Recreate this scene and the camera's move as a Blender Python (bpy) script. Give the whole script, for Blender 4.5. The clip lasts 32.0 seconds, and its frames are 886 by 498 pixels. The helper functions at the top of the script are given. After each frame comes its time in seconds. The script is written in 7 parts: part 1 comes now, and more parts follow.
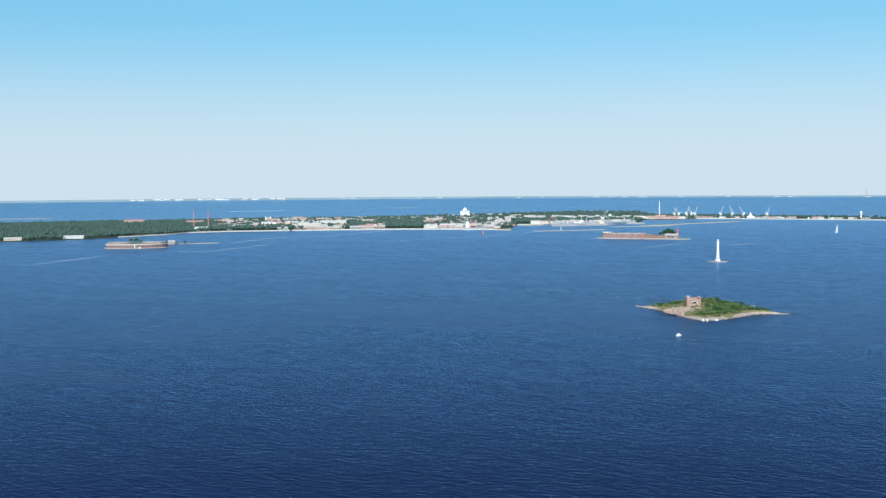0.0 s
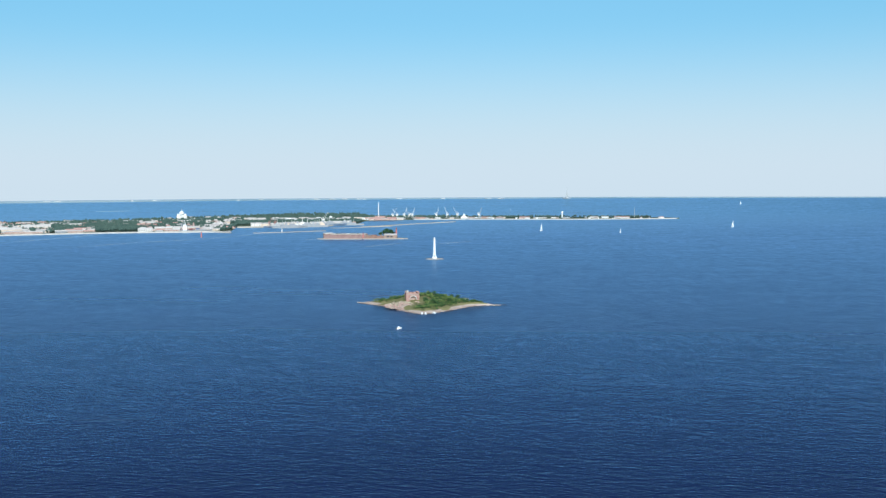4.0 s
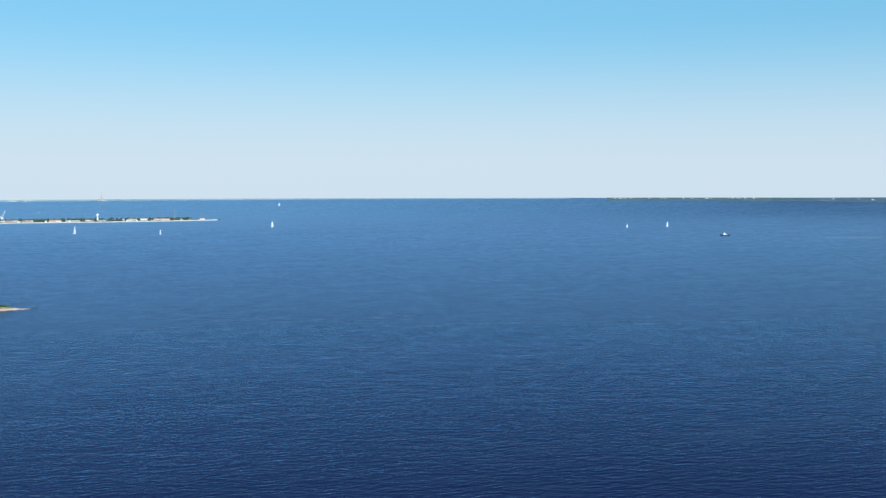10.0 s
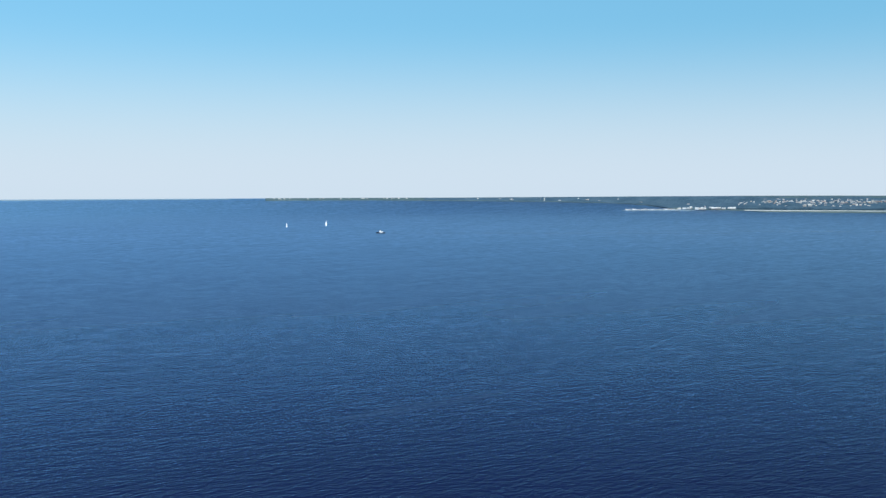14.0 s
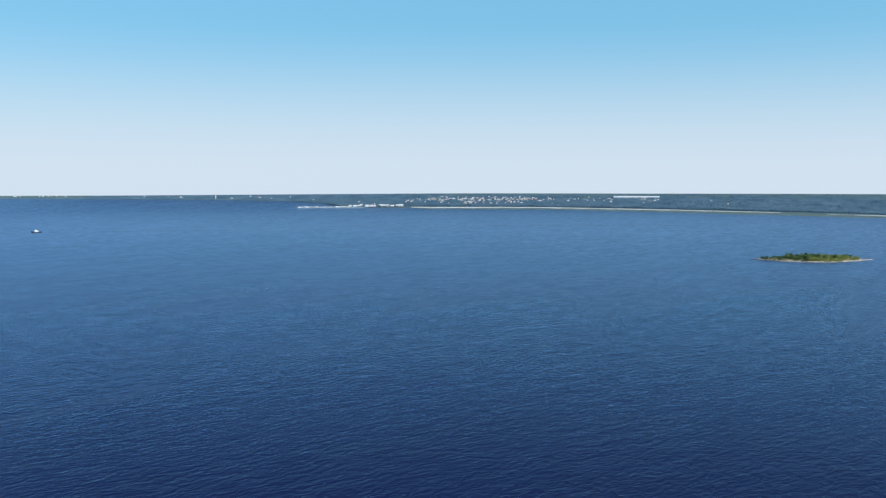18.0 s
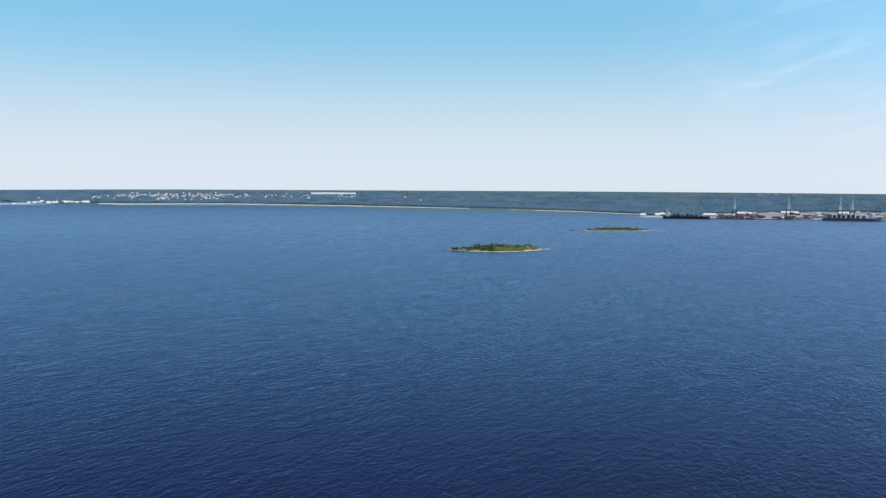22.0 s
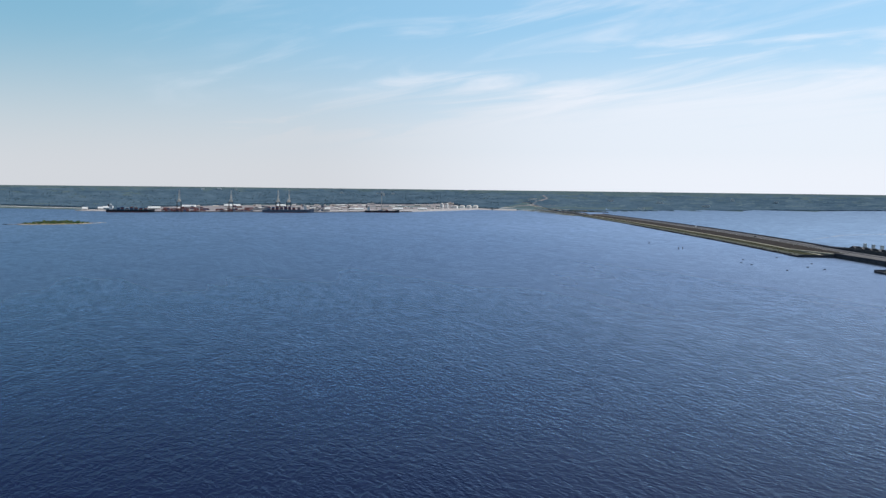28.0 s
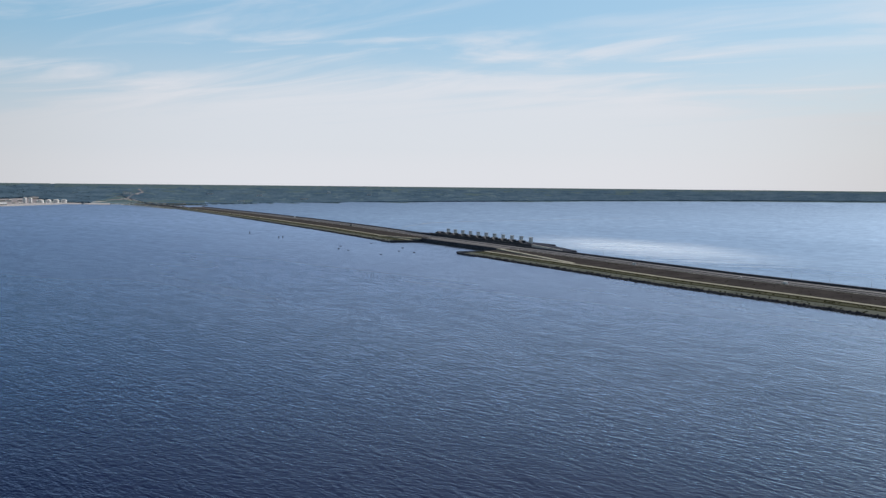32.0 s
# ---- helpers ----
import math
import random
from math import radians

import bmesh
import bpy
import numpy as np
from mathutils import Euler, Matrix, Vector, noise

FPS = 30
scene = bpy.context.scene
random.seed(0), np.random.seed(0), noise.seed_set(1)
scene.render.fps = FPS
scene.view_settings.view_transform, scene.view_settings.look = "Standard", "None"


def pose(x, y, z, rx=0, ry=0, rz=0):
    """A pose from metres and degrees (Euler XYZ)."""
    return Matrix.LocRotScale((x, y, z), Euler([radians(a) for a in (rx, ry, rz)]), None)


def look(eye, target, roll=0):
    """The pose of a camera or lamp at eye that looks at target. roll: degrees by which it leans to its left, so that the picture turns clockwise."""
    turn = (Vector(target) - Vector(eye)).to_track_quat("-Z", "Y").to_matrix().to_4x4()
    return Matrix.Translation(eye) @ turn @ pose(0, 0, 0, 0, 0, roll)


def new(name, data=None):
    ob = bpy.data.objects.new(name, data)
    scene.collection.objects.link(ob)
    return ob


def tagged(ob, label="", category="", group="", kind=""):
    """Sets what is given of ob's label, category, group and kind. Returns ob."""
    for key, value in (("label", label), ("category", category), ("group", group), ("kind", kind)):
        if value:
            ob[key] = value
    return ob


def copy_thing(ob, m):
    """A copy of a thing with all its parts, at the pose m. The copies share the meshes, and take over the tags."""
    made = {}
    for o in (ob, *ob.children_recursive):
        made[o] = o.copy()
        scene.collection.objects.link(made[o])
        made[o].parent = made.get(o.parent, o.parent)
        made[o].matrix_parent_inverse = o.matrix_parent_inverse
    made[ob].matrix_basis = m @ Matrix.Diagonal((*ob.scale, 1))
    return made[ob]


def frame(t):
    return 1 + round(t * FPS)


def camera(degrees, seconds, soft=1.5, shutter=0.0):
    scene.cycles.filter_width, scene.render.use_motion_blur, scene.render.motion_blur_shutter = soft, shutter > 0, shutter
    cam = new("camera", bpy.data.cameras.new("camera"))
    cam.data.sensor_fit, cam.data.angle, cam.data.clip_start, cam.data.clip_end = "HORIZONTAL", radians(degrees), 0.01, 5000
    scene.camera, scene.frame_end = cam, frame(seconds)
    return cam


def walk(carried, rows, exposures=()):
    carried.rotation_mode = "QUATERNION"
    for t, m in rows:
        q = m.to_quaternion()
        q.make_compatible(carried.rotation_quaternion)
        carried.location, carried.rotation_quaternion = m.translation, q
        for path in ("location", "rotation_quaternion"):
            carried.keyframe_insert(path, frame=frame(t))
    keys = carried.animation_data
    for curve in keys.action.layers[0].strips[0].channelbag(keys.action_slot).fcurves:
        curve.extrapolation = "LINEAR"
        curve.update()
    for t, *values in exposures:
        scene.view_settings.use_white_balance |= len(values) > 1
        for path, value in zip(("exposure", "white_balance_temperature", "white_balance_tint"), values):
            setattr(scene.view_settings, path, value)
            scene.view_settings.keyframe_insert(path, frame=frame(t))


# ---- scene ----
# The drone pans round while it sinks slowly; seconds, height, bearing (clockwise from the first view), tilt, lean
PATH = [
    (0, 145.00, 0.000, -3.920, -0.368), (0.5, 144.18, 0.851, -3.901, -0.365), (1, 143.36, 2.107, -3.879, -0.360), (1.5, 142.53, 4.093, -3.868, -0.358),
    (2, 141.70, 6.005, -3.835, -0.353), (2.5, 140.87, 8.098, -3.826, -0.337), (3, 140.04, 10.547, -3.814, -0.318), (3.5, 139.21, 13.196, -3.810, -0.307),
    (4, 138.37, 15.888, -3.796, -0.300), (4.5, 137.53, 18.298, -3.778, -0.301), (6.5, 134.15, 26.339, -3.711, -0.250), (7, 133.30, 28.253, -3.695, -0.233),
    (7.5, 132.44, 30.181, -3.684, -0.216), (8, 131.59, 32.101, -3.682, -0.193), (8.5, 130.73, 34.175, -3.679, -0.156), (9, 129.87, 36.563, -3.664, -0.128),
    (9.5, 129.00, 39.137, -3.661, -0.124), (10, 128.14, 41.737, -3.653, -0.128), (10.5, 127.27, 44.391, -3.640, -0.119), (11, 126.40, 46.997, -3.624, -0.101),
    (11.5, 125.52, 49.383, -3.610, -0.080), (12, 124.65, 51.771, -3.596, -0.060), (12.5, 123.77, 54.000, -3.582, -0.045), (13, 122.89, 56.265, -3.572, -0.043),
    (13.5, 122.01, 58.543, -3.570, -0.061), (14, 121.12, 61.052, -3.573, -0.082), (14.5, 120.24, 63.643, -3.577, -0.085), (16.5, 116.66, 72.982, -3.596, -0.034),
    (17, 115.76, 75.228, -3.601, -0.012), (17.5, 114.86, 77.538, -3.607, 0.019), (18, 113.96, 79.628, -3.617, 0.061), (18.5, 113.05, 81.769, -3.633, 0.114),
    (19, 112.14, 83.928, -3.654, 0.168), (19.5, 111.23, 86.160, -3.656, 0.210), (20, 110.32, 88.272, -3.657, 0.247), (20.5, 109.40, 90.331, -3.674, 0.278),
    (21, 108.48, 92.509, -3.665, 0.311), (21.5, 107.56, 94.625, -3.677, 0.328), (22, 106.64, 96.806, -3.671, 0.344), (22.5, 105.71, 99.054, -3.660, 0.370),
    (23, 104.78, 101.117, -3.663, 0.400), (23.5, 103.85, 103.532, -3.658, 0.446), (24, 102.92, 106.161, -3.662, 0.485), (24.5, 101.98, 108.273, -3.668, 0.505),
    (25, 101.05, 110.935, -3.671, 0.511), (25.5, 100.11, 114.065, -3.690, 0.522), (27.5, 96.32, 125.205, -3.636, 0.572), (28, 95.37, 127.811, -3.625, 0.589),
    (28.5, 94.42, 130.351, -3.609, 0.617), (29, 93.46, 133.298, -3.611, 0.652), (29.5, 92.50, 136.451, -3.635, 0.664), (30, 91.54, 139.607, -3.656, 0.648),
    (30.5, 90.57, 142.682, -3.668, 0.617), (31, 89.61, 145.427, -3.680, 0.582), (31.5, 88.64, 147.909, -3.695, 0.547), (32, 87.67, 150.413, -3.708, 0.519),]
cam = camera(47.76, 32.0, soft=1.4)
walk(cam, [(t, pose(0, 0, z, 90 + tilt, 0, -bearing) @ pose(0, 0, 0, 0, 0, lean)) for t, z, bearing, tilt, lean in PATH],
     [(0, 0.12, 5500, 1), (13, 0.13, 5530, 3), (19, 0.17, 5640, 6), (22, 0.23, 5850, 8), (25, 0.19, 6130, 9), (28, 0.02, 6250, 11), (32, -0.24, 6450, 12)])

# ---- sky and sun ----
SUN_BEARING, SUN_HEIGHT = 192.0, 31.0
world = bpy.data.worlds.new("world")
scene.world = world
world.use_nodes = True
wn, wl = world.node_tree.nodes, world.node_tree.links
wn.clear()


sky = wn.new("ShaderNodeTexSky")
sky.sky_type = "NISHITA"
sky.sun_disc = False
sky.sun_elevation = radians(SUN_HEIGHT)
sky.sun_rotation = radians(SUN_BEARING)
sky.altitude = 0
sky.air_density, sky.dust_density, sky.ozone_density = 1.0, 0.7, 0.6
# thin cirrus: streaks on a high flat layer, in the southern sky
coord = wn.new("ShaderNodeTexCoord")
sep = wn.new("ShaderNodeSeparateXYZ")
wl.new(coord.outputs["Generated"], sep.inputs[0])


def wmath(op, a, b=None, clamp=False):
    n = wn.new("ShaderNodeMath")
    n.operation, n.use_clamp = op, clamp
    for i, v in enumerate((a, b)):
        if v is None:
            continue
        if isinstance(v, (int, float)):
            n.inputs[i].default_value = v
        else:
            wl.new(v, n.inputs[i])
    return n.outputs[0]


def wrange(v, a, b, c=0.0, d=1.0):
    n = wn.new("ShaderNodeMapRange")
    n.interpolation_type = "SMOOTHSTEP"
    wl.new(v, n.inputs[0])
    for i, x in enumerate((a, b, c, d)):
        n.inputs[i + 1].default_value = x
    return n.outputs[0]


up = wmath("ADD", sep.outputs[2], 0.10)
flat = wn.new("ShaderNodeCombineXYZ")
wl.new(wmath("DIVIDE", sep.outputs[0], up), flat.inputs[0])
wl.new(wmath("DIVIDE", sep.outputs[1], up), flat.inputs[1])
turned = wn.new("ShaderNodeMapping")
turned.inputs["Rotation"].default_value = (0, 0, radians(-44))
turned.inputs["Scale"].default_value = (0.75, 2.1, 1)
wl.new(flat.outputs[0], turned.inputs[0])
streak = wn.new("ShaderNodeTexNoise")
streak.inputs["Scale"].default_value = 1.0
streak.inputs["Detail"].default_value = 5
streak.inputs["Roughness"].default_value = 0.56
streak.inputs["Distortion"].default_value = 0.9
wl.new(turned.outputs[0], streak.inputs[0])
toward = wmath("ADD", wmath("MULTIPLY", sep.outputs[0], 0.50), wmath("MULTIPLY", sep.outputs[1], -0.866))
south = wrange(toward, 0.45, 0.75)
cirrus = wmath("MULTIPLY", wmath("MULTIPLY", wrange(streak.outputs[0], 0.45, 0.82), wrange(toward, 0.70, 0.95)), wrange(sep.outputs[2], 0.05, 0.11))
edge = wmath("ADD", sep.outputs[2], wmath("MULTIPLY", wmath("SUBTRACT", streak.outputs[0], 0.5), -0.10))
# its upper edge climbs towards the south
edge = wmath("ADD", edge, wmath("MULTIPLY", wmath("SUBTRACT", 1.0, toward), 0.25))
veil = wmath("MULTIPLY", wrange(edge, 0.155, 0.070, 0.0, 0.8), south)
haze = wrange(sep.outputs[2], 0.165, 0.0, 0.0, 0.90)
# unseen high cloud, added above the view so the southern water reflects brighter
overhead = wmath("ADD", wmath("MULTIPLY", sep.outputs[0], 0.139), wmath("MULTIPLY", sep.outputs[1], -0.990))
high = wmath("MULTIPLY", wrange(sep.outputs[2], 0.20, 0.30, 0.0, 0.95), wrange(overhead, 0.72, 0.98))
cover = wmath("MAXIMUM", high, wmath("MAXIMUM", veil, haze), True)
mix = wn.new("ShaderNodeMix")
mix.data_type = "RGBA"
wl.new(cover, mix.inputs[0])
# the clear part of the sky keeps an even cyan towards the horizon all round
clear = wn.new("ShaderNodeMix")
clear.data_type = "RGBA"
wl.new(wrange(sep.outputs[2], 0.34, 0.17, 0.0, 0.65), clear.inputs[0])
wl.new(sky.outputs[0], clear.inputs[6])
cyan = wn.new("ShaderNodeMix")
cyan.data_type = "RGBA"
wl.new(wrange(toward, 0.70, 1.0), cyan.inputs[0])
cyan.inputs[6].default_value, cyan.inputs[7].default_value = (2.0, 4.8, 6.5, 1), (3.0, 6.1, 8.8, 1)
wl.new(cyan.outputs[2], clear.inputs[7])
# clear sky dimmed square to the sun, above the view, to darken the near water
sunward = wn.new("ShaderNodeVectorMath")
sunward.operation = "DOT_PRODUCT"
wl.new(coord.outputs["Generated"], sunward.inputs[0])
sunward.inputs[1].default_value = (math.sin(radians(SUN_BEARING)) * math.cos(radians(SUN_HEIGHT)), math.cos(radians(SUN_BEARING)) * math.cos(radians(SUN_HEIGHT)), math.sin(radians(SUN_HEIGHT)))
square = wmath("MULTIPLY", wrange(sunward.outputs["Value"], -0.55, -0.05), wrange(sunward.outputs["Value"], 0.75, 0.30))
deep = wn.new("ShaderNodeVectorMath")
deep.operation = "SCALE"
wl.new(clear.outputs[2], deep.inputs[0])
wl.new(wmath("SUBTRACT", 1.0, wmath("MULTIPLY", square, wrange(sep.outputs[2], 0.18, 0.32, 0.0, 0.46))), deep.inputs["Scale"])
wl.new(deep.outputs[0], mix.inputs[6])
pale = wn.new("ShaderNodeMix")
pale.data_type = "RGBA"
wl.new(wrange(toward, 0.86, 1.0), pale.inputs[0])
pale.inputs[6].default_value, pale.inputs[7].default_value = (6.62, 6.58, 6.62, 1), (8.5, 8.6, 8.9, 1)
wl.new(pale.outputs[2], mix.inputs[7])
back = wn.new("ShaderNodeBackground")
back.inputs[1].default_value = 0.105
wisps = wn.new("ShaderNodeMix")
wisps.data_type = "RGBA"
wl.new(wmath("MULTIPLY", cirrus, 0.6), wisps.inputs[0])
wl.new(mix.outputs[2], wisps.inputs[6])
wisps.inputs[7].default_value = (8.8, 8.9, 9.3, 1)
# bright veil round the sun, added above the view to brighten the water
aureole = wn.new("ShaderNodeMix")
aureole.data_type = "RGBA"
wl.new(wmath("MULTIPLY", wrange(sunward.outputs["Value"], 0.50, 1.0), wrange(sep.outputs[2], 0.18, 0.34)), aureole.inputs[0])
wl.new(wisps.outputs[2], aureole.inputs[6])
aureole.inputs[7].default_value = (18, 18, 18.5, 1)
wl.new(aureole.outputs[2], back.inputs[0])
wl.new(back.outputs[0], wn.new("ShaderNodeOutputWorld").inputs[0])

lamp = bpy.data.lights.new("sun", "SUN")
lamp.energy, lamp.angle, lamp.color = 3.6, radians(0.53), (1.0, 0.95, 0.87)
sun = new("sun", lamp)
sb, sh = radians(SUN_BEARING), radians(SUN_HEIGHT)
sun.matrix_world = look((0, 0, 0), (-math.sin(sb) * math.cos(sh), -math.cos(sb) * math.cos(sh), -math.sin(sh)))


# ---- materials ----
def material(name, a, b, size=4.0, rough=0.85, bump=0.0, metal=0.0, islands=0.0, each=0.0, fine=0.35, spec=0.3):
    """Two colours mixed by coarse stains and fine grain; size in metres."""
    m = bpy.data.materials.new(name)
    m.use_nodes = True
    nt = m.node_tree
    bs = nt.nodes["Principled BSDF"]
    tc = nt.nodes.new("ShaderNodeTexCoord")
    mixed = None
    for s, w in ((size, 1.0), (size * 0.13, fine)):
        n = nt.nodes.new("ShaderNodeTexNoise")
        n.inputs["Scale"].default_value = 1.0 / s
        n.inputs["Detail"].default_value = 5
        nt.links.new(tc.outputs["Object"], n.inputs[0])
        k = nt.nodes.new("ShaderNodeMath")
        k.operation = "MULTIPLY_ADD"
        k.inputs[1].default_value = w
        nt.links.new(n.outputs[0], k.inputs[0])
        if mixed is None:
            k.inputs[2].default_value = 0.0
        else:
            nt.links.new(mixed, k.inputs[2])
        mixed = k.outputs[0]
        last = n
    for amount, kind, out in ((islands, "ShaderNodeNewGeometry", "Random Per Island"), (each, "ShaderNodeObjectInfo", "Random")):
        if amount:
            g = nt.nodes.new(kind)
            k = nt.nodes.new("ShaderNodeMath")
            k.operation = "MULTIPLY_ADD"
            k.inputs[1].default_value = amount
            nt.links.new(g.outputs[out], k.inputs[0])
            nt.links.new(mixed, k.inputs[2])
            mixed = k.outputs[0]
    mid = 0.5 * (1 + fine) + 0.5 * (islands + each)
    spread = 0.22 * (1 + fine) + 0.45 * (islands + each)
    r = nt.nodes.new("ShaderNodeMapRange")
    r.inputs[1].default_value, r.inputs[2].default_value = mid - spread, mid + spread
    nt.links.new(mixed, r.inputs[0])
    c = nt.nodes.new("ShaderNodeMix")
    c.data_type = "RGBA"
    nt.links.new(r.outputs[0], c.inputs[0])
    c.inputs[6].default_value, c.inputs[7].default_value = (*a, 1), (*b, 1)
    nt.links.new(c.outputs[2], bs.inputs["Base Color"])
    bs.inputs["Roughness"].default_value = rough
    bs.inputs["Metallic"].default_value = metal
    bs.inputs["Specular IOR Level"].default_value = spec
    if bump:
        bp = nt.nodes.new("ShaderNodeBump")
        bp.inputs["Strength"].default_value = 0.6
        bp.inputs["Distance"].default_value = bump
        nt.links.new(last.outputs[0], bp.inputs["Height"])
        nt.links.new(bp.outputs[0], bs.inputs["Normal"])
    return m


def water_material(name, low, high, curve, most, waves=1.0, tint=(0.56, 0.765, 1.0), slick=None, bearing_tones=None):
    """Dark blue water; low, high and curve say how gloss gathers towards a grazing view."""
    m = bpy.data.materials.new(name)
    m.use_nodes = True
    nt = m.node_tree
    nodes, links = nt.nodes, nt.links
    bs = nodes["Principled BSDF"]
    geo = nodes.new("ShaderNodeTexCoord")

    def noise_at(scale, turn, detail=3, distortion=0.4):
        mp = nodes.new("ShaderNodeMapping")
        mp.vector_type = "TEXTURE"
        mp.inputs["Rotation"].default_value = (0, 0, radians(turn))
        mp.inputs["Scale"].default_value = scale
        links.new(geo.outputs["Object"], mp.inputs[0])
        n = nodes.new("ShaderNodeTexNoise")
        n.inputs["Scale"].default_value = 1.0
        n.inputs["Detail"].default_value = detail
        n.inputs["Distortion"].default_value = distortion
        links.new(mp.outputs[0], n.inputs[0])
        return n.outputs[0]

    def fused(a, b, k):
        n = nodes.new("ShaderNodeMath")
        n.operation = "MULTIPLY_ADD"
        links.new(b, n.inputs[0])
        n.inputs[1].default_value = k
        links.new(a, n.inputs[2])
        return n.outputs[0]

    # two crossing wave trains, ripples on them, and gusts that raise or flatten them
    gust = noise_at((900, 150, 100), -20, 3, 0.3)
    patch = noise_at((160, 60, 100), -20, 3, 0.2)
    height = fused(noise_at((7.6, 3.0, 100), -20, 2, 0.6), noise_at((5, 2.0, 100), -46, 2, 0.5), 0.6)
    height = fused(height, noise_at((3.6, 1.35, 100), 6, 2, 0.4), 0.45)
    height = fused(height, noise_at((1.5, 0.8, 100), -20, 2), 0.2)
    far = nodes.new("ShaderNodeVectorMath")
    far.operation = "LENGTH"
    links.new(geo.outputs["Object"], far.inputs[0])
    # waves flatten with distance from below the camera, against moire in the view
    wave_fade = nodes.new("ShaderNodeMapRange")
    links.new(far.outputs["Value"], wave_fade.inputs[0])
    for i, v in enumerate((1000.0, 2300.0, 0.42 * waves, 0.05 * waves)):
        wave_fade.inputs[i + 1].default_value = v
    if bearing_tones:
        # how far a place bears south, seen from below the camera
        way = nodes.new("ShaderNodeVectorMath")
        way.operation = "DOT_PRODUCT"
        way.inputs[1].default_value = (0.5, -0.866, 0)
        links.new(geo.outputs["Object"], way.inputs[0])
        reach = nodes.new("ShaderNodeMath")
        reach.operation = "ADD"
        links.new(far.outputs["Value"], reach.inputs[0])
        reach.inputs[1].default_value = 220.0
        bay = nodes.new("ShaderNodeMath")
        bay.operation = "DIVIDE"
        links.new(way.outputs["Value"], bay.inputs[0])
        links.new(reach.outputs[0], bay.inputs[1])
        south_paling, dull, teal = (nodes.new("ShaderNodeMapRange") for _ in range(3))
        for node, limits in ((south_paling, (0.04, 0.52, 0.0, 1.0)), (dull, (0.48, 0.82, 0.0, 1.0)), (teal, (-0.12, 0.30, 0.0, 1.0))):
            links.new(bay.outputs[0], node.inputs[0])
            for i, v in enumerate(limits):
                node.inputs[i + 1].default_value = v
    lift = nodes.new("ShaderNodeMapRange")
    links.new(gust, lift.inputs[0])
    for i, v in enumerate((0.30, 0.70, 0.80, 1.15)):
        lift.inputs[i + 1].default_value = v
    span = nodes.new("ShaderNodeMath")
    span.operation = "MULTIPLY"
    links.new(wave_fade.outputs[0], span.inputs[0])
    links.new(lift.outputs[0], span.inputs[1])
    surge = span.outputs[0]
    if bearing_tones:
        rougher = nodes.new("ShaderNodeMath")
        rougher.operation = "MULTIPLY"
        more = nodes.new("ShaderNodeMapRange")
        links.new(dull.outputs[0], more.inputs[0])
        more.inputs[3].default_value, more.inputs[4].default_value = 0.92, 1.2
        links.new(more.outputs[0], rougher.inputs[0])
        links.new(surge, rougher.inputs[1])
        surge = rougher.outputs[0]
    bp = nodes.new("ShaderNodeBump")
    bp.inputs["Strength"].default_value = 1.0
    links.new(height, bp.inputs["Height"])
    links.new(surge, bp.inputs["Distance"])
    # broader wave groups that still show far out
    groups = nodes.new("ShaderNodeBump")
    swell = nodes.new("ShaderNodeMapRange")
    links.new(far.outputs["Value"], swell.inputs[0])
    for i, v in enumerate((1200.0, 3600.0, 0.34 * waves, 0.06 * waves)):
        swell.inputs[i + 1].default_value = v
    links.new(swell.outputs[0], groups.inputs["Distance"])
    links.new(noise_at((30, 10, 100), -42, 3, 0.6), groups.inputs["Height"])
    level = nodes.new("ShaderNodeCombineXYZ")
    level.inputs[2].default_value = 1.0
    links.new(level.outputs[0], groups.inputs["Normal"])
    links.new(groups.outputs[0], bp.inputs["Normal"])
    links.new(bp.outputs[0], bs.inputs["Normal"])
    c = nodes.new("ShaderNodeMix")
    c.data_type = "RGBA"
    links.new(patch, c.inputs[0])
    c.inputs[6].default_value, c.inputs[7].default_value = (0.0060, 0.0090, 0.040, 1), (0.0075, 0.0125, 0.054, 1)
    # pale northern strait: shallows, with far haze and sheen put into the base colour
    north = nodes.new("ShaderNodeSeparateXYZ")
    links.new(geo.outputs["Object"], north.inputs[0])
    shoal_haze = nodes.new("ShaderNodeMapRange")
    links.new(north.outputs[1], shoal_haze.inputs[0])
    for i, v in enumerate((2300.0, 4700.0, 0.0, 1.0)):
        shoal_haze.inputs[i + 1].default_value = v
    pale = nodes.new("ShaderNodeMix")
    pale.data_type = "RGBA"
    links.new(shoal_haze.outputs[0], pale.inputs[0])
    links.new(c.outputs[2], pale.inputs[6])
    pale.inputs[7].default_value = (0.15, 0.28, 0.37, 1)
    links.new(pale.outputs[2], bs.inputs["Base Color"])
    if bearing_tones:
        # light that differs by bearing, put into colour: paler southern body, greener then duller sheen
        body = nodes.new("ShaderNodeMix")
        body.data_type = "RGBA"
        links.new(south_paling.outputs[0], body.inputs[0])
        links.new(pale.outputs[2], body.inputs[6])
        body.inputs[7].default_value = (*bearing_tones[0], 1)
        links.new(body.outputs[2], bs.inputs["Base Color"])
    ro = nodes.new("ShaderNodeMapRange")
    links.new(gust, ro.inputs[0])
    for i, v in enumerate((0.30, 0.70, 0.25, 0.28)):
        ro.inputs[i + 1].default_value = v
    # unresolved far waves blur the reflection more
    blur = nodes.new("ShaderNodeMapRange")
    links.new(far.outputs["Value"], blur.inputs[0])
    for i, v in enumerate((700.0, 2400.0, 0.0, 0.06)):
        blur.inputs[i + 1].default_value = v
    rough = nodes.new("ShaderNodeMath")
    rough.operation = "ADD"
    links.new(ro.outputs[0], rough.inputs[0])
    links.new(blur.outputs[0], rough.inputs[1])
